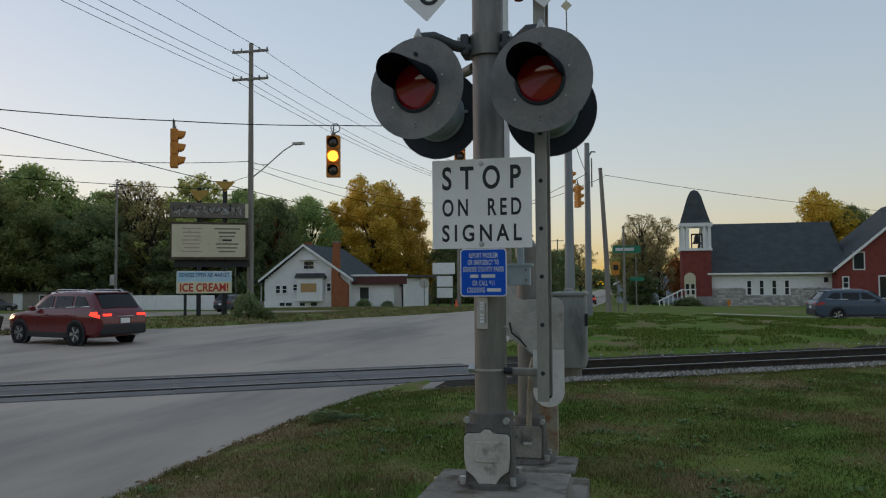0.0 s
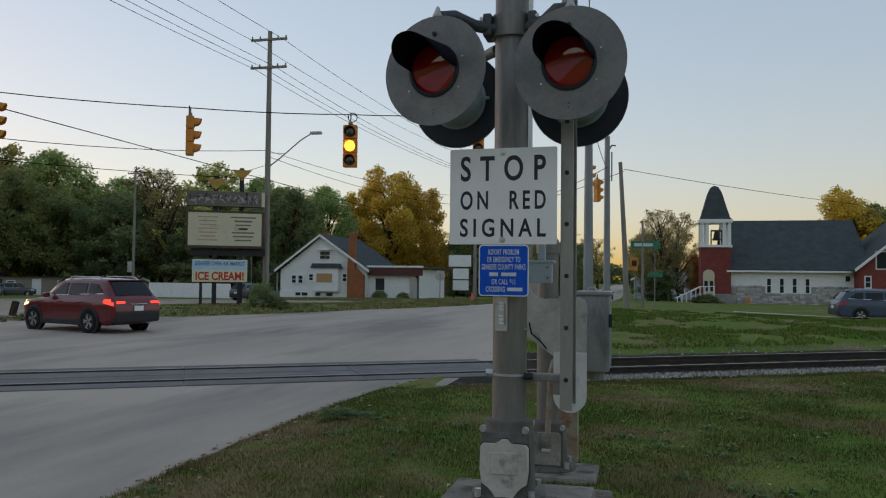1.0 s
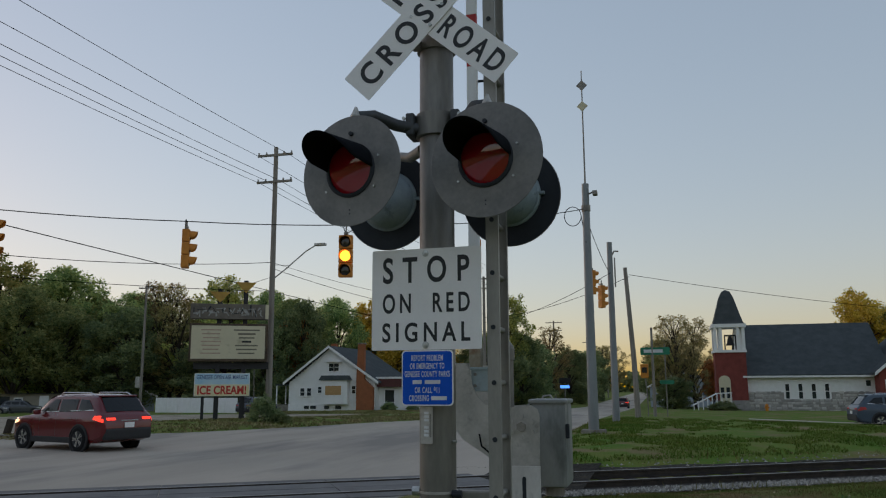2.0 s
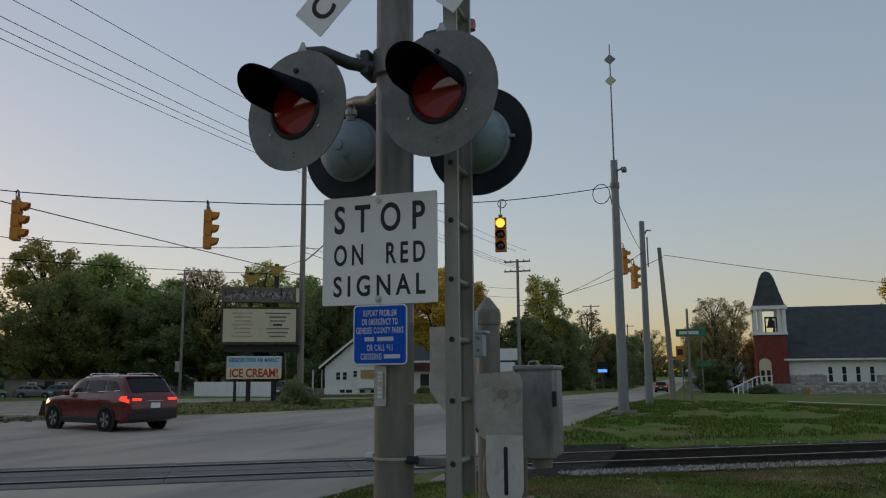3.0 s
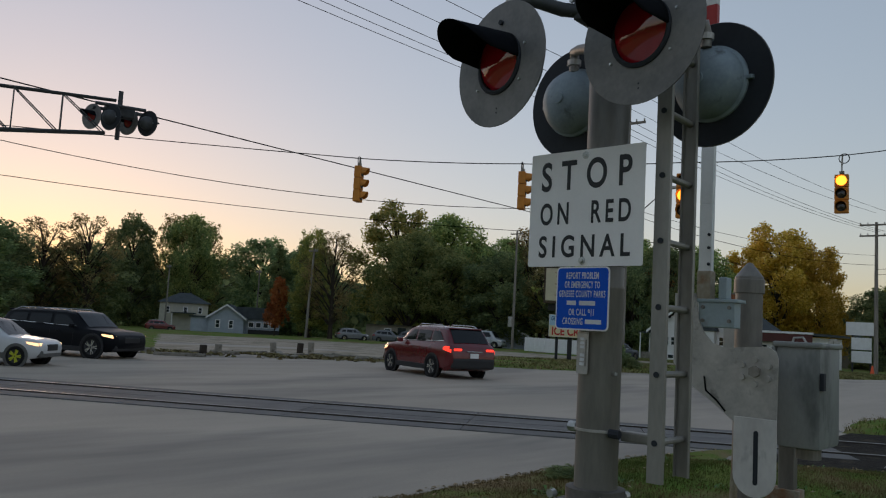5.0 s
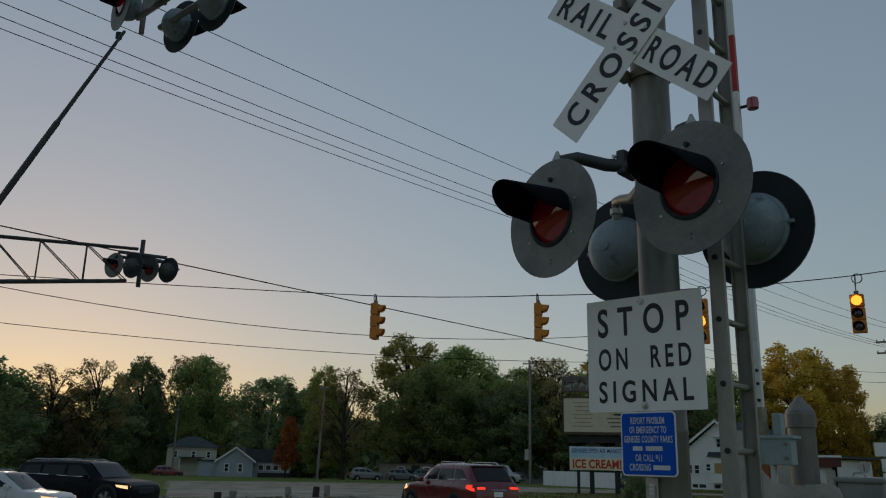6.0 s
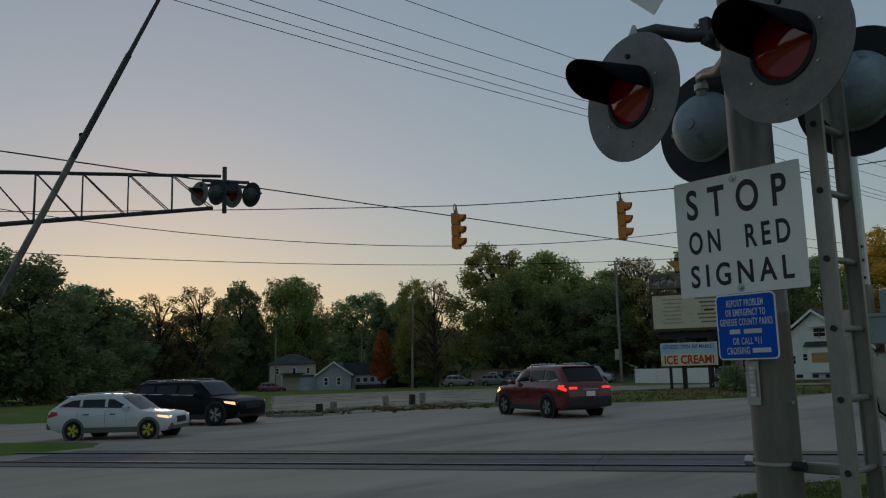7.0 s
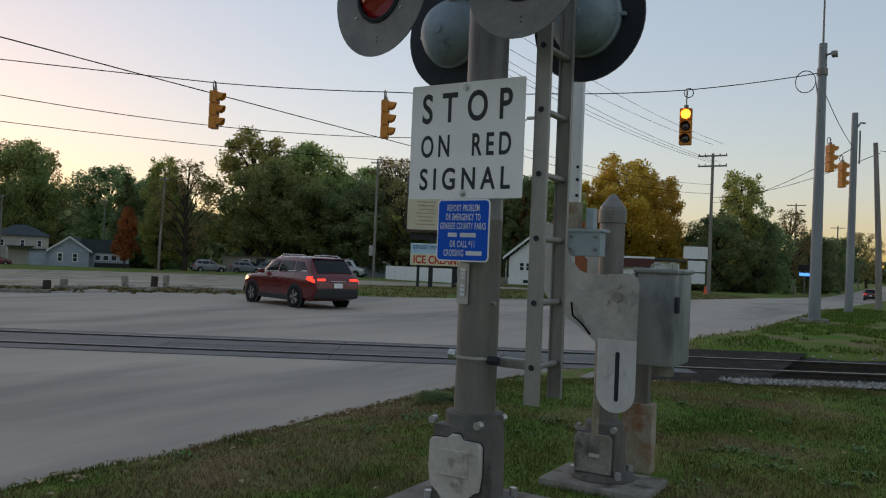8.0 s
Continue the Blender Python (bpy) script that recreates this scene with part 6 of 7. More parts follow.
    for s in (0.175, 0.175 + wb):
        for sd in (-1, 1):
            c = Matrix.Translation((x(s), sd * (w - 0.1), wheel)) @ pose(0, 0, 0, 90 if sd < 0 else -90)
            part("wheel_arch", lathe([(0.0, 0.1), (wheel + 0.04, 0.102), (wheel + 0.045, 0.118), (wheel + 0.085, 0.112), (wheel + 0.085, 0.07)], 26, c), cladding or TRIM_BLACK, th, smooth=40)
            wl2 = part("wheel", lathe([(wheel * 0.66, 0.12), (wheel * 0.9, 0.13), (wheel, 0.1), (wheel, -0.09), (wheel * 0.9, -0.12), (0, -0.12)], 26, c), TYRE, th, "black rubber tyre", 40)
            part("rim", lathe([(0, 0.115), (0.05, 0.116), (0.06, 0.108), (wheel * 0.5, 0.104), (wheel * 0.62, 0.126), (wheel * 0.68, 0.13)], 22, c), TRIM_BLACK, wl2)
            for k in range(5):
                a = k * math.tau / 5
                for da in (-0.16, 0.16):
                    part("spoke", box((wheel * 0.36, 0, 0.122), (wheel * 0.58, 0.04, 0.02), c @ Matrix.Rotation(a + da, 4, "Z")), rim or CHROME, wl2)
    return th


def paint(name, a, rough=0.3, metal=0.0, coat=0.35, spec=0.5):
    m = material(name, a, tuple(c * 0.9 for c in a), 2, 80, rough, metal, bump=0, coat=coat)
    m.node_tree.nodes["Principled BSDF"].inputs["Specular IOR Level"].default_value = spec
    return m


HEAD = glow("lit_headlight", (1.0, 0.62, 0.3), 1.6)
BRAKE = glow("lit_tail_light", (1.0, 0.04, 0.02), 1.5)
RED_PAINT = paint("dark_red_paint", (0.14, 0.008, 0.012), 0.25, coat=0.6)
red_suv = car((-15.4, 20.75, 0.0), 163, RED_PAINT, "dark red crossover with its tail lights lit", tails=BRAKE, lamps=HEAD)
red_suv.scale = (0.92, 0.92, 0.92)
black_suv = car((-23.5, 13.0, 0.0), 26, paint("black_paint", (0.007, 0.008, 0.011), 0.4, coat=0.0, spec=0.12), "black full-size suv with bright wheels", L=5.1, W=1.98, H=1.62, belt=1.02, hood=1.0, wheel=0.39, gr=(0.23, 0.38, 0.9, 0.975), lamps=HEAD)
CLAD = paint("grey_cladding", (0.1, 0.1, 0.095), 0.5)
wagon = car((-20.2, 9.4, 0.0), 42, paint("white_paint", (0.62, 0.63, 0.64)), "white estate car with grey sills and yellow wheels", L=4.35, W=1.69, H=1.42, belt=0.92, hood=0.86, wheel=0.3, gr=(0.25, 0.43, 0.84, 0.975), cladding=CLAD, rim=paint("yellow_green_rim", (0.5, 0.52, 0.03)), lamps=HEAD)
black_suv.scale = (0.85, 0.85, 0.85)
wagon.scale = (0.76, 0.76, 0.8)
church_car = car((11.4, 42.8, -0.3), 4, paint("grey_blue_paint", (0.05, 0.075, 0.105), coat=0.15), "grey-blue crossover parked on the church lawn", L=4.6)
church_car.scale = (0.93, 0.93, 0.93)
car((-54.0, 72.6, -0.72), 20, paint("silver_paint", (0.5, 0.52, 0.54)), "silver van parked behind the lot", L=5.0, H=1.9, belt=1.15, hood=1.1, gr=(0.16, 0.28, 0.955, 0.985), roofrack=False)
for p, t2, c, lb in (((-62.5, 66.5, -0.8), 25, (0.16, 0.165, 0.175), "pale car parked under the trees"), ((-60.4, 68.3, -0.8), 35, (0.05, 0.055, 0.06), "dark car parked under the trees"), ((-66.0, 64.0, -0.8), 60, (0.2, 0.205, 0.21), "pale car parked under the trees"),
                     ((-30.6, 60.4, -0.44), 80, (0.05, 0.06, 0.075), "dark blue pickup parked beside the house"), ((-3.9, 108.5, -1.17), 90, (0.12, 0.02, 0.02), "distant car driving off down the street"), ((-95.0, 57.0, -1.25), 60, (0.2, 0.03, 0.03), "red car parked before the pale house")):
    far_car = car(p, t2, paint("car_paint", c), lb, tails=BRAKE if t2 == 90 else None)
    far_car.scale = (0.82, 0.82, 0.82)

# ---- trees ----


def crown_mesh(rng, blobs, leaves, size, flat=0.75):
    """Small bent leaf quads in clumps; blobs are (centre, radius)."""
    v, f = [], []
    for (cx, cy, cz), r in blobs:
        n = max(20, int(leaves * r * r))
        for _ in range(n):
            d = Vector((rng.gauss(0, 1), rng.gauss(0, 1), rng.gauss(0, 1)))
            d = d.normalized() * r * (rng.random() ** 0.42) * rng.uniform(0.85, 1.18)
            p = Vector((cx + d.x, cy + d.y, cz + d.z * flat))
            a = Vector((rng.gauss(0, 1), rng.gauss(0, 1), rng.gauss(0, 0.7))).normalized()
            b = a.cross(Vector((rng.gauss(0, 1), rng.gauss(0, 1), rng.gauss(0, 1)))).normalized()
            s = size * rng.uniform(0.6, 1.3)
            k = len(v)
            v += [p - a * s, p + b * s * 0.5, p + a * s + Vector((0, 0, -s * 0.2)), p - b * s * 0.5]
            f.append((k, k + 1, k + 2, k + 3))
    return v, f


def tree_model(seed, h, spread, leaf, label, kind="round", density=150, size=0.2, bare=0.22, open_=1.0):
    """One tree: bent tapered trunk, limbs that reach the clumps, crown of leaf clumps."""
    rng = random.Random(seed)
    th = thing("tree", (0, 0, 0), label, "tree", "trees round the crossing")
    blobs, limbs = [], bmesh.new()
    bend = Vector((rng.uniform(-0.4, 0.4), rng.uniform(-0.4, 0.4), 0))
    trunk = lambda k: Vector((bend.x * math.sin(k * 2.2), bend.y * math.sin(k * 1.7), h * k))
    r0 = h * 0.022
    if kind == "spruce":
        for i in range(26):
            k = 0.08 + 0.9 * i / 26
            rr = spread * (1 - k) * rng.uniform(0.75, 1.1) + 0.15
            for j in range(5):
                a = rng.uniform(0, math.tau)
                e = trunk(k) + Vector((rr * math.cos(a), rr * math.sin(a), -rr * 0.25))
                add_tube(limbs, [trunk(k), e], [0.04, 0.012], 4)
                blobs.append(((trunk(k) * 0.4 + e * 0.6)[:], rr * 0.36 + 0.1))
                blobs.append((e[:], rr * 0.22 + 0.08))
    else:
        n = 34
        for i in range(n):
            k = bare + (1 - bare) * (i + rng.random()) / n
            u = (k - bare) / (1 - bare)
            if kind == "tall":
                rr = spread * (0.5 + 0.5 * math.sin(math.pi * min(1, u * 1.05))) * rng.uniform(0.45, 1.05)
            elif kind == "low":
                rr = spread * math.sqrt(max(0.05, 1 - u * u)) * rng.uniform(0.5, 1.02)
            else:
                rr = spread * math.sqrt(max(0.06, 1 - (2 * u - 0.85) ** 2 / 1.4)) * rng.uniform(0.35, 1.02)
            a = i * 2.4 + rng.uniform(-0.5, 0.5)
            c = trunk(k) + Vector((rr * math.cos(a), rr * math.sin(a), 0))
            s = trunk(max(0.12, k - 0.28 * rng.uniform(0.7, 1.2)))
            mid = s.lerp(c, 0.55) + Vector((rng.uniform(-0.3, 0.3), rng.uniform(-0.3, 0.3), 0.25))
            add_tube(limbs, [s, mid, c], [r0 * 0.38, r0 * 0.22, 0.02], 5)
            blobs.append((c[:], spread * rng.uniform(0.2, 0.42) * open_))
            for _ in range(3):
                e = c + Vector((rng.gauss(0, 0.3), rng.gauss(0, 0.3), rng.gauss(0.0, 0.2))) * spread * 0.6
                add_tube(limbs, [mid, e], [r0 * 0.12, 0.012], 4)
                blobs.append((e[:], spread * rng.uniform(0.08, 0.2) * open_))
    part("trunk", tube([trunk(k) - (Vector((0, 0, 0.5)) if k == 0 else Vector()) for k in (0, 0.06, 0.2, 0.45, 0.7, 0.95)], [r0 * 1.35, r0, r0 * 0.9, r0 * 0.65, r0 * 0.38, 0.03], 9), BARK, th, smooth=60)
    part("branchwork", limbs, BARK, th)
    v, f = crown_mesh(rng, blobs, density, size, flat=0.85)
    data_part("crown", v, f, leaf, th, "uneven crown of small leaves")
    return th


MODELS = {
    "green": tree_model(1, 12, 4.2, LEAF_GREEN, "tall green broadleaf tree in full leaf", "round", 235, 0.16, 0.3),
    "olive": tree_model(2, 13, 3.8, LEAF_OLIVE, "green tree turning yellow at its crown", "tall", 215, 0.16, 0.2),
    "dark": tree_model(3, 12, 4.0, LEAF_DARK, "dark green tree in shade", "tall", 250, 0.17, 0.05),
    "thin": tree_model(4, 13, 3.4, LEAF_THIN, "thin tree with sparse turning leaves", "tall", 130, 0.13, 0.2, 0.8),
    "yellow": tree_model(5, 14, 5.2, LEAF_YELLOW, "large tree with golden yellow autumn leaves", "round", 230, 0.18, 0.16, 0.92),
    "orange": tree_model(6, 6, 2.0, LEAF_ORANGE, "small maple with orange leaves", "round", 330, 0.14, 0.2),
    "spruce": tree_model(7, 11, 2.2, LEAF_DARK, "dark green pointed spruce tree", "spruce", 330, 0.13),
    "bush": tree_model(8, 2.2, 1.6, LEAF_DARK, "low dark green roadside shrub", "low", 500, 0.09, 0.05),
}
HEIGHT = {"green": 12.9, "olive": 13.9, "dark": 12.9, "thin": 13.8, "yellow": 15, "orange": 6.5, "spruce": 11, "bush": 2.5}
BASE_SPREAD = {"green": 5.4, "olive": 4.8, "dark": 5.0, "thin": 4.2, "yellow": 6.6, "orange": 2.6, "spruce": 2.4, "bush": 2.0}
used = set()
tree_rng = random.Random(21)


def plant(kind, x, y, top, wide=None):
    """Stand a tree on the ground with its top at that height above the crossing."""
    z = fall(x, y) + 0.1
    s = (top - z) / HEIGHT[kind]
    sx = (wide / 2 / BASE_SPREAD[kind]) if wide else s
    m = pose(x, y, z, 0, 0, tree_rng.uniform(0, 360)) @ Matrix.Diagonal((sx, sx, s, 1))
    if kind not in used:
        used.add(kind)
        ob = MODELS[kind]
        ob.matrix_basis = m
        return ob
    ob = copy_thing(MODELS[kind], Matrix.Identity(4))
    ob.matrix_basis = m
    return ob


# west, behind the houses
for k, x, y, top, wide in (
        ("olive", -64.5, 68.0, 14.9, 10), ("green", -60.5, 71.5, 13.9, 10), ("olive", -71.8, 62.6, 11.4, 4.2), ("green", -57.0, 74.5, 10.8, 8), ("thin", -67.5, 62.0, 11.0, 6),
        ("thin", -55.5, 84.5, 14.0, 7), ("thin", -52.5, 86.5, 12.0, 7), ("green", -61, 86, 12.5, 10), ("olive", -70.5, 82, 11.5, 9), ("dark", -87, 76.5, 11.0, 9), ("orange", -73.2, 58.6, 5.7, 2.7), ("olive", -70.6, 61.4, 5.0, 4.5),
        ("dark", -92.5, 70.0, 11.9, 11), ("green", -97.5, 62.0, 14.2, 9), ("thin", -99.5, 60.5, 14.6, 7), ("dark", -102, 56, 13.5, 9), ("thin", -100, 66, 13.9, 7), ("spruce", -84.5, 71.5, 11.6, 5), ("spruce", -87.5, 70.0, 11.0, 5), ("dark", -88, 74, 11, 9),
        ("thin", -99.5, 49.0, 12.9, 7), ("dark", -104, 50, 9.5, 11), ("thin", -101.5, 44.6, 11.8, 7), ("dark", -106, 42, 8.4, 12), ("dark", -103, 36, 8.6, 12), ("dark", -96, 31, 8.2, 11), ("dark", -88, 26, 8.6, 11),
        ("dark", -58.5, 17.5, 9.4, 7.4), ("dark", -62, 13, 11.5, 9), ("dark", -71.5, 24.5, 9.2, 9), ("dark", -78, 29, 8.4, 9), ("dark", -66, 4, 11, 11), ("dark", -84, 20, 8, 11), ("dark", -76, 10, 9, 12), ("dark", -110, 60, 10, 14), ("dark", -108, 72, 10, 13),
        ("green", -54.5, 66.6, 9.6, 8), ("olive", -51.0, 70.5, 8.0, 8), ("green", -57.5, 63.5, 11.0, 8), ("dark", -56, 78.5, 10.0, 9), ("thin", -54.8, 85.0, 13.8, 6), ("olive", -49.5, 88, 14.2, 8), ("olive", -47, 83, 11.0, 10), ("thin", -50.6, 80.5, 10.8, 6),
        ("green", -45.5, 89.5, 12.8, 8), ("green", -41, 86.5, 11.4, 9), ("dark", -37.0, 82.6, 11.5, 6), ("dark", -39.5, 79.5, 9.5, 6), ("green", -37.0, 93.5, 13.0, 8), ("thin", -40.5, 92, 11.0, 6), ("dark", -44, 78, 8.0, 9), ("orange", -38.5, 84.0, 10.2, 5),
        ("yellow", -31.9, 101.0, 15.6, 13.5), ("yellow", -27.6, 102.5, 13.4, 9), ("yellow", -35.6, 100.5, 12.6, 8.5), ("spruce", -22.3, 112.5, 10.4, 5), ("spruce", -24.3, 114.5, 9.8, 5), ("dark", -35, 105, 9, 12),
        ("olive", -19.6, 110.5, 14.9, 8), ("dark", -20.5, 103.0, 8.6, 9), ("dark", -17.4, 112, 9.4, 8), ("thin", -15.4, 127, 11.4, 8), ("dark", -17.6, 121, 8.5, 9), ("dark", -13.8, 141, 8.4, 9), ("dark", -13.4, 156, 8.4, 9), ("dark", -13, 178, 9.4, 9), ("thin", -12.2, 200, 12, 9),
        ("thin", -11.5, 240, 14, 10), ("green", 3.0, 240, 15, 12), ("thin", 1.4, 200, 13, 9), ("dark", 0.8, 165, 8.5, 8),
        ("thin", 3.0, 110.5, 11.5, 8), ("thin", 5.2, 112.5, 11.0, 6), ("olive", 1.6, 96, 5.6, 5), ("thin", 2.3, 92, 7.5, 6), ("thin", 4.3, 90, 6.4, 4.5), ("orange", 6.5, 96, 4.6, 3), ("dark", 2.0, 84, 2.6, 4.5), ("thin", 0.9, 125, 8.5, 6),
        ("yellow", 22.6, 98.0, 11.6, 10.5), ("green", 26.5, 99.5, 10.6, 7), ("green", 36, 104, 12, 10), ("dark", 48, 90, 12, 12)):
    if x < -88 and y > 55:
        x, y, top = x * 1.17, y * 1.17, (top - 1.6) * 1.17 + 1.6
    if -66 < x < -50 and 62 < y < 76:
        x, y, top, wide = x * 1.17, y * 1.17, (top - 1.6) * 1.15 + 1.6, wide * 1.12
    if x < -40:
        top = (top - 1.6) * 1.08 + 1.6
    plant(k, x, y, top, wide * (1.3 if x < -40 else 1.08))
for x, y, t2, w in ((-16.4, 34.0, 1.25, 1.7), (-15.6, 33.6, 0.6, 1.2), (-23.9, 73.0, 0.9, 1.8), (-21.6, 73.6, 0.7, 1.5), (5.9, 72.6, 0.9, 3.2), (-3.1, 8.85, 0.2, 0.55), (-2.8, 8.9, 0.15, 0.35)):
    plant("bush", x, y, t2 + fall(x, y), w)

# distant woods that close the view
v, f = [], []
wood_rng = random.Random(9)
for i in range(420):
    a = math.tau * i / 420
    r = wood_rng.uniform(185, 235) if not 1.48 < a < 1.66 else 420
    top = (10 if math.cos(a) < -0.4 and math.sin(a) > -0.3 else 15 if math.sin(a) < 0.5 else 7) + 3.0 * noise.noise(Vector((math.cos(a) * 9, math.sin(a) * 9, 1))) + wood_rng.uniform(-1, 1)
    for _ in range(240):
        p = Vector((r * math.cos(a) + wood_rng.gauss(0, 2.6), r * math.sin(a) + wood_rng.gauss(0, 2.6), -2 + (top + 2) * wood_rng.random() ** 0.8))
        d = Vector((wood_rng.gauss(0, 1), wood_rng.gauss(0, 1), wood_rng.gauss(0, 1))).normalized()
        e = d.orthogonal().normalized()
        k, s = len(v), wood_rng.uniform(0.8, 1.5)
        v += [p - d * s, p + e * s * 0.6, p + d * s, p - e * s * 0.6]
        f.append((k, k + 1, k + 2, k + 3))
tagged(data_part("distant_woods", v, f, LEAF_DARK), "dark belt of distant woods", "woods", kind="stuff")

# ---- grass blades and fallen leaves on the near lawn ----
v, f = [], []
gr = np.random.default_rng(4)
count = 560000
px = gr.uniform(-3.75, 9.0, count)
py = np.where(gr.random(count) < 0.13, 2.0 - np.abs(gr.normal(0, 1.5, count)), 2.0 + 13.5 * gr.random(count) ** 1.15)
pts = np.stack([px, py], 1)
keep = (off_road(pts) > 0.02) & (off_track(pts) > 2.4) & ~((np.abs(px - MX - 0.05) < 0.45) & (np.abs(py - 4.95) < 0.42)) & ~((np.abs(px - GX) < 0.38) & (np.abs(py - 6.76) < 0.34))
pts = pts[keep]
zs = lawn_height(pts)
for i, ((x, y), z) in enumerate(zip(pts.tolist(), zs.tolist())):
    if noise.noise(Vector((x * 0.8, y * 0.8, 3))) < -0.25 and i % 2:
        continue
    a = i * 2.39996
    h = (0.014 + 0.024 * ((i * 7919) % 100) / 100) * (1.0 + 0.9 * noise.noise(Vector((x * 1.3, y * 1.3, 7))))
    dx, dy = 0.005 * math.cos(a), 0.005 * math.sin(a)
    k = len(v)
    v += [(x - dx, y - dy, z - 0.01), (x + dx, y + dy, z - 0.01), (x + dy * 5, y - dx * 5, z + h)]
    f.append((k, k + 1, k + 2))
tagged(data_part("grass_blades", v, f, material("grass_blade", (0.055, 0.1, 0.017), (0.15, 0.128, 0.042), 0.9, 26, 0.85, bump=0, stain=(0.22, 0.155, 0.08), stain_scale=0.45, stain_at=0.465, island=0.3)), "short mown grass blades, green with dry ones", "grass", kind="stuff")
v, f = [], []
for i in range(420):
    x, y = gr.uniform(-3.2, 9), gr.uniform(2.6, 26)
    p = np.array([[x, y]])
    if off_road(p)[0] < 0.1 or off_track(p)[0] < 2.0:
        continue
    z = float(lawn_height(p)[0]) + 0.03
    a, s, k = gr.uniform(0, 6.28), gr.uniform(0.015, 0.04), len(v)
    c, q = math.cos(a) * s, math.sin(a) * s
    v += [(x - c, y - q, z), (x + q * 0.5, y - c * 0.5, z + 0.012), (x + c, y + q, z + 0.006), (x - q * 0.5, y + c * 0.5, z + 0.014)]
    f.append((k, k + 1, k + 2, k + 3))
tagged(data_part("fallen_leaves", v, f, material("dry_leaf", (0.5, 0.42, 0.3), (0.32, 0.16, 0.05), 30, 60, 0.8, island=0.4)), "scattered pale and yellow fallen leaves", "leaves", kind="stuff")

# broad-leaved weeds in the lawn
v, f = [], []
for i in range(260):
    x, y = gr.uniform(-3.5, 5.5), 3.2 + 9.5 * gr.random()
    p = np.array([[x, y]])
    if off_road(p)[0] < 0.08 or off_track(p)[0] < 2.1 or noise.noise(Vector((x * 0.6, y * 0.6, 12))) < -0.05:
        continue
    z = float(lawn_height(p)[0])
    for q in range(int(gr.integers(7, 16))):
        a, s, up, k = gr.uniform(0, 6.28), gr.uniform(0.025, 0.07), gr.uniform(0.01, 0.05), len(v)
        ox, oy = x + gr.normal(0, 0.05), y + gr.normal(0, 0.05)
        c, d = math.cos(a), math.sin(a)
        v += [(ox, oy, z), (ox + s * 0.6 * c - s * 0.3 * d, oy + s * 0.6 * d + s * 0.3 * c, z + up), (ox + s * 1.2 * c, oy + s * 1.2 * d, z + up * 0.8), (ox + s * 0.6 * c + s * 0.3 * d, oy + s * 0.6 * d - s * 0.3 * c, z + up)]
        f.append((k, k + 1, k + 2, k + 3))
tagged(data_part("lawn_weeds", v, f, material("weed_leaf", (0.055, 0.13, 0.02), (0.09, 0.16, 0.03), 3, 40, 0.6, bump=0, island=0.35)), "low broad-leaved weeds in the grass", "weeds", kind="stuff")

# dry litter along the edges of the road and the track
v, f = [], []
lx, ly = gr.uniform(-5, 12, 22000), 3 + 34 * gr.random(22000) ** 1.3
pts = np.stack([lx, ly], 1)
road, rail = off_road(pts), off_track(pts)
keep = (road > -0.12) & (rail > 1.7) & ((road < 0.1 + np.abs(gr.normal(0, 0.25, 22000))) | (rail < 1.9 + np.abs(gr.normal(0, 0.4, 22000))))
zs = lawn_height(pts) + np.where(road > 0.05, 0.03, 0.012)
for x, y, z in zip(lx[keep].tolist(), ly[keep].tolist(), zs[keep].tolist()):
    a, s, k = gr.uniform(0, 6.28), gr.uniform(0.012, 0.05), len(v)
    c, q = math.cos(a) * s, math.sin(a) * s
    v += [(x - c, y - q, z), (x + q * 0.5, y - c * 0.5, z + 0.012), (x + c, y + q, z + 0.004), (x - q * 0.5, y + c * 0.5, z + 0.016)]
    f.append((k, k + 1, k + 2, k + 3))
tagged(data_part("edge_litter", v, f, material("dry_litter", (0.36, 0.27, 0.16), (0.2, 0.14, 0.08), 20, 60, 0.9, island=0.5)), "brown dry litter along the road edge", "litter", kind="stuff")

# ragged dry grass where the far lawn meets the road and the track
v, f = [], []
lx, ly = gr.uniform(-9, 16, 60000), gr.uniform(14, 40, 60000)
pts = np.stack([lx, ly], 1)
road, rail = off_road(pts), off_track(pts)
keep = (road > 0.0) & (rail > 2.3) & ((road < np.abs(gr.normal(0, 0.45, 60000))) | (rail < 2.4 + np.abs(gr.normal(0, 0.45, 60000))))
zs = lawn_height(pts)
for x, y, z in zip(lx[keep].tolist(), ly[keep].tolist(), zs[keep].tolist()):
    n2 = 0.6 + noise.noise(Vector((x * 0.7, y * 0.7, 4)))
    if n2 < 0.35:
        continue
    h, a, k = gr.uniform(0.04, 0.2) * n2, gr.uniform(0, 6.28), len(v)
    c, q = math.cos(a), math.sin(a)
    v += [(x - c * 0.012, y - q * 0.012, z - 0.01), (x + c * 0.012, y + q * 0.012, z - 0.01), (x + q * h * 0.5, y - c * h * 0.5, z + h)]
    f.append((k, k + 1, k + 2))
tagged(data_part("dry_grass", v, f, material("dry_grass_blade", (0.24, 0.19, 0.08), (0.1, 0.13, 0.03), 0.9, 30, 0.9, bump=0, island=0.45)), "ragged dry grass along the far lawn edge", "grass", kind="stuff")

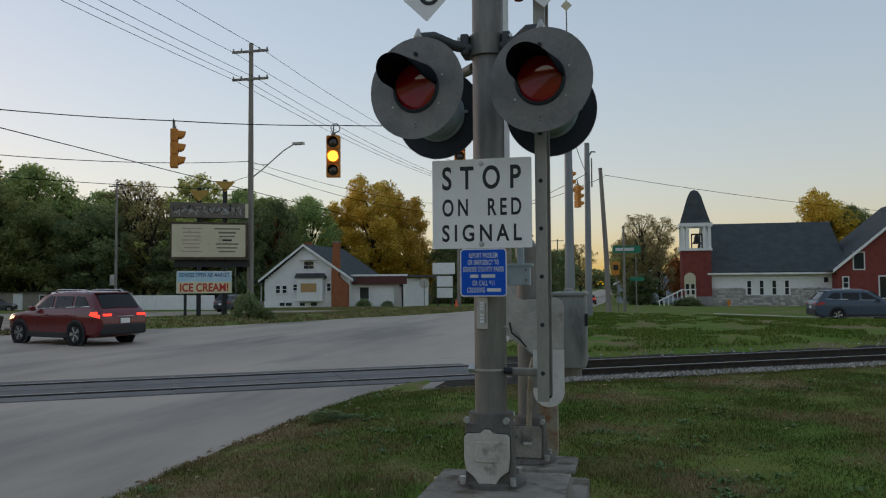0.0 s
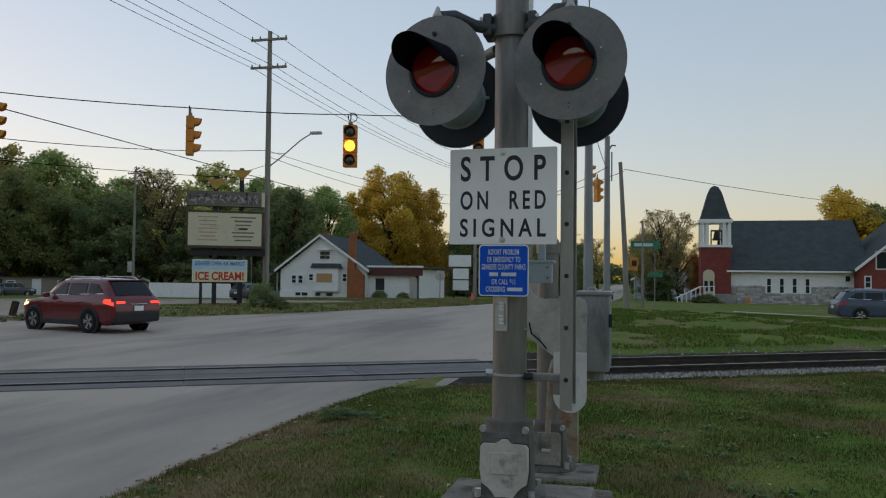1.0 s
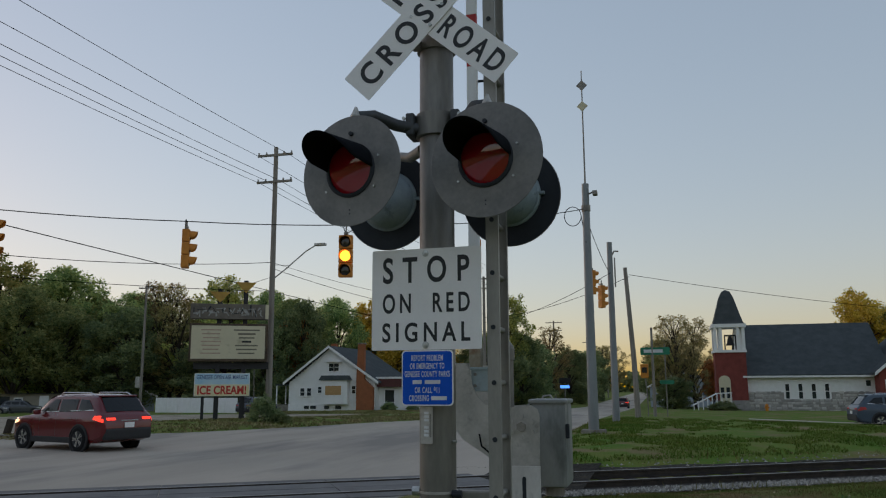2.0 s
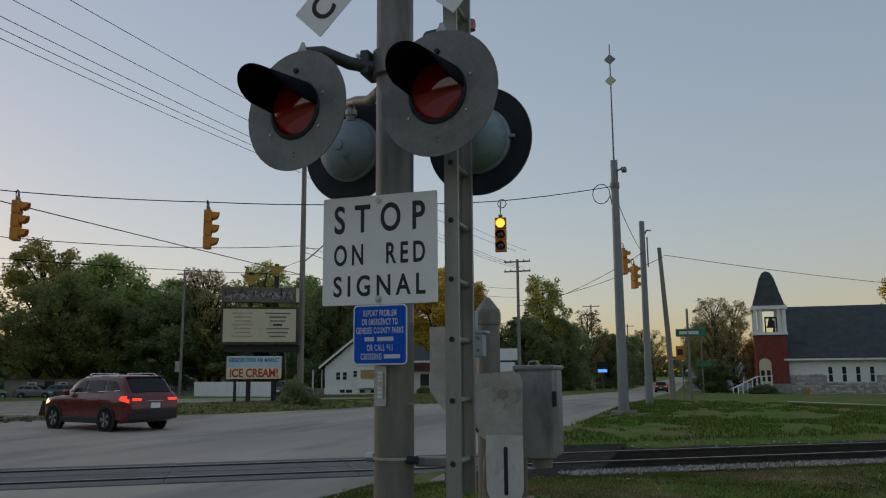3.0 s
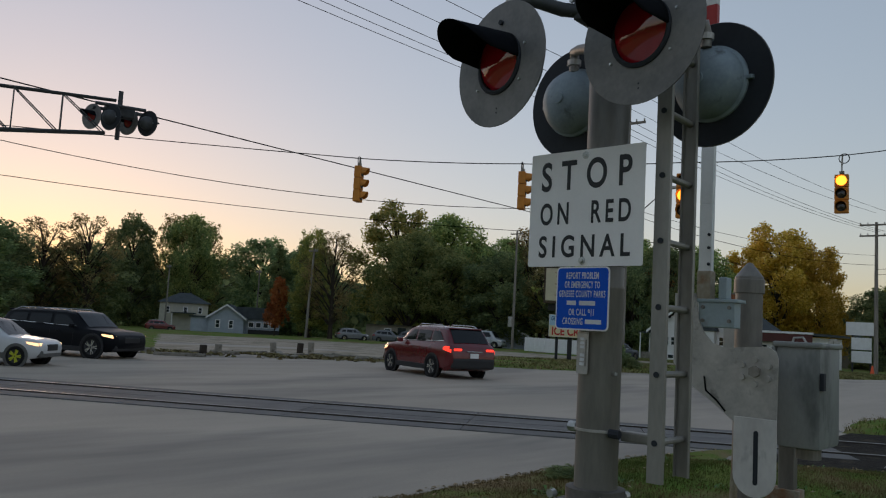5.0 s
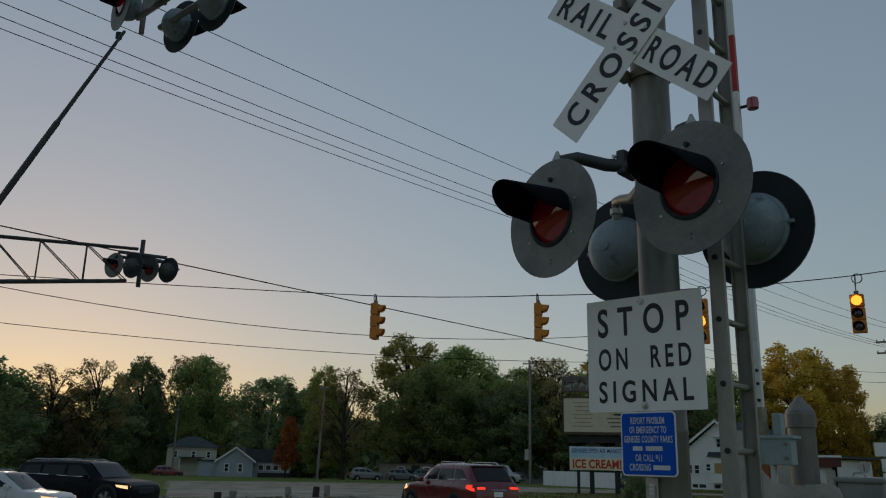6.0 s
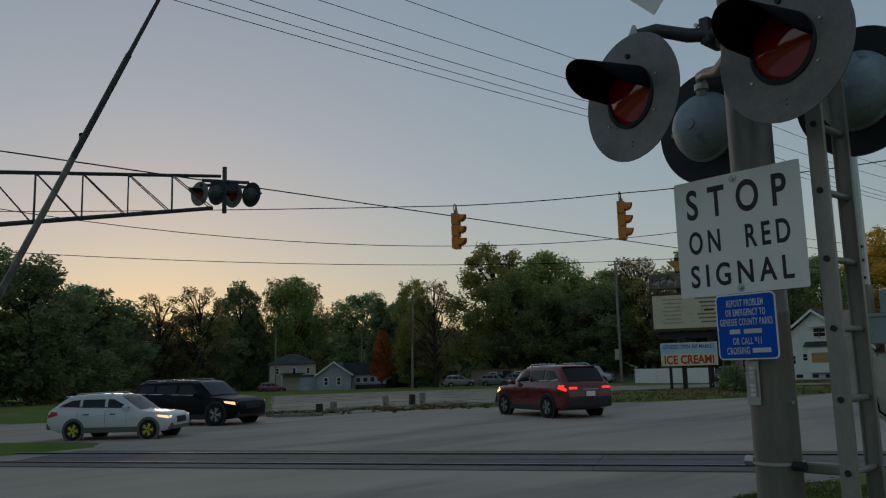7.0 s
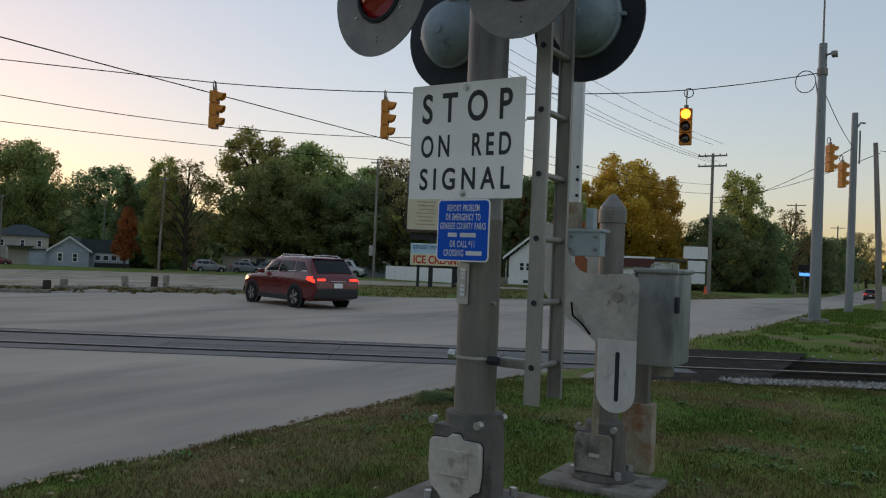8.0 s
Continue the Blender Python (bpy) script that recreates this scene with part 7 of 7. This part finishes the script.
# dry ragged grass on the verges across the road
v, f = [], []
lx, ly = gr.uniform(-31, -10.5, 90000), gr.uniform(25.5, 72, 90000)
pts = np.stack([lx, ly], 1)
road = off_road(pts)
zs = lawn_height(pts)
for x, y, z, e in zip(lx.tolist(), ly.tolist(), zs.tolist(), road.tolist()):
    if e < 0.0 or noise.noise(Vector((x * 0.5, y * 0.5, 8))) < -0.35 + 0.25 * min(1.0, e / 3):
        continue
    h, a, k = gr.uniform(0.03, 0.09) * (1.4 if e < 0.7 else 1.0), gr.uniform(0, 6.28), len(v)
    c, q = math.cos(a), math.sin(a)
    v += [(x - c * 0.05, y - q * 0.05, z - 0.01), (x + c * 0.05, y + q * 0.05, z - 0.01), (x + q * h * 0.6, y - c * h * 0.6, z + h)]
    f.append((k, k + 1, k + 2))
tagged(data_part("verge_grass", v, f, material("verge_grass_blade", (0.3, 0.235, 0.12), (0.14, 0.165, 0.05), 0.35, 20, 0.9, bump=0, island=0.4)), "ragged half-dry grass on the verge before the house", "grass", kind="stuff")

# uneven tufts that break up the far lawn
v, f = [], []
lx, ly = gr.uniform(-2.5, 17, 110000), gr.uniform(18.5, 42, 110000)
pts = np.stack([lx, ly], 1)
road, rail = off_road(pts), off_track(pts)
zs = lawn_height(pts)
for x, y, z, e, r in zip(lx.tolist(), ly.tolist(), zs.tolist(), road.tolist(), rail.tolist()):
    patch = noise.noise(Vector((x * 0.45, y * 0.3, 15))) + 0.6 * noise.noise(Vector((x * 1.6, y * 1.2, 3)))
    if e < 0.1 or r < 2.5 or patch < -0.05:
        continue
    h, a, k = gr.uniform(0.03, 0.085), gr.uniform(0, 6.28), len(v)
    c, q = math.cos(a), math.sin(a)
    v += [(x - c * 0.022, y - q * 0.022, z - 0.01), (x + c * 0.022, y + q * 0.022, z - 0.01), (x + q * h * 0.6, y - c * h * 0.6, z + h)]
    f.append((k, k + 1, k + 2))
tagged(data_part("lawn_tufts", v, f, material("lawn_tuft_blade", (0.082, 0.155, 0.022), (0.15, 0.178, 0.04), 0.6, 20, 0.95, bump=0, island=0.2)), "uneven green tufts on the far lawn", "grass", kind="stuff")

# weeds and rubble along the worn edge of the lot
v, f = [], []
for i in range(2600):
    k2 = gr.random()
    ex, ey = -26.6 + 6.5 * k2 + gr.normal(0, 0.7), 16.0 + 11.0 * k2 + gr.normal(0, 0.9)
    if noise.noise(Vector((ex * 0.35, ey * 0.35, 5))) < -0.05:
        continue
    z, h, a, k = fall(ex, ey) + 0.01, gr.uniform(0.02, 0.1), gr.uniform(0, 6.28), len(v)
    c, q = math.cos(a) * 0.09, math.sin(a) * 0.09
    v += [(ex - c, ey - q, z), (ex + c, ey + q, z), (ex + c * 0.6 + q * 0.8, ey + q * 0.6 - c * 0.8, z + h), (ex - c * 0.7 + q * 0.5, ey - q * 0.7 - c * 0.5, z + h * 0.7)]
    f.append((k, k + 1, k + 2, k + 3))
tagged(data_part("lot_weeds", v, f, material("dry_weed", (0.16, 0.15, 0.06), (0.2, 0.15, 0.08), 3, 40, 0.9, bump=0, island=0.4)), "dry weeds along the broken lot edge", "weeds", kind="stuff")
for i in range(16):
    k2 = (i + gr.random()) / 16
    ex, ey = -26.0 + 6.0 * k2 + gr.normal(0, 0.5), 16.3 + 10.5 * k2 + gr.normal(0, 0.6)
    rb = thing("concrete_chunk", (ex, ey, fall(ex, ey)), "broken chunk of grey concrete on the lot edge", "rubble", "rubble along the lot", turn=float(gr.uniform(0, 180)))
    part("chunk", box((0, 0, 0.06), (float(gr.uniform(0.25, 0.8)), float(gr.uniform(0.15, 0.35)), float(gr.uniform(0.1, 0.17))), Matrix.Rotation(float(gr.normal(0, 0.12)), 4, "Y"), 0.03), CONCRETE, rb)
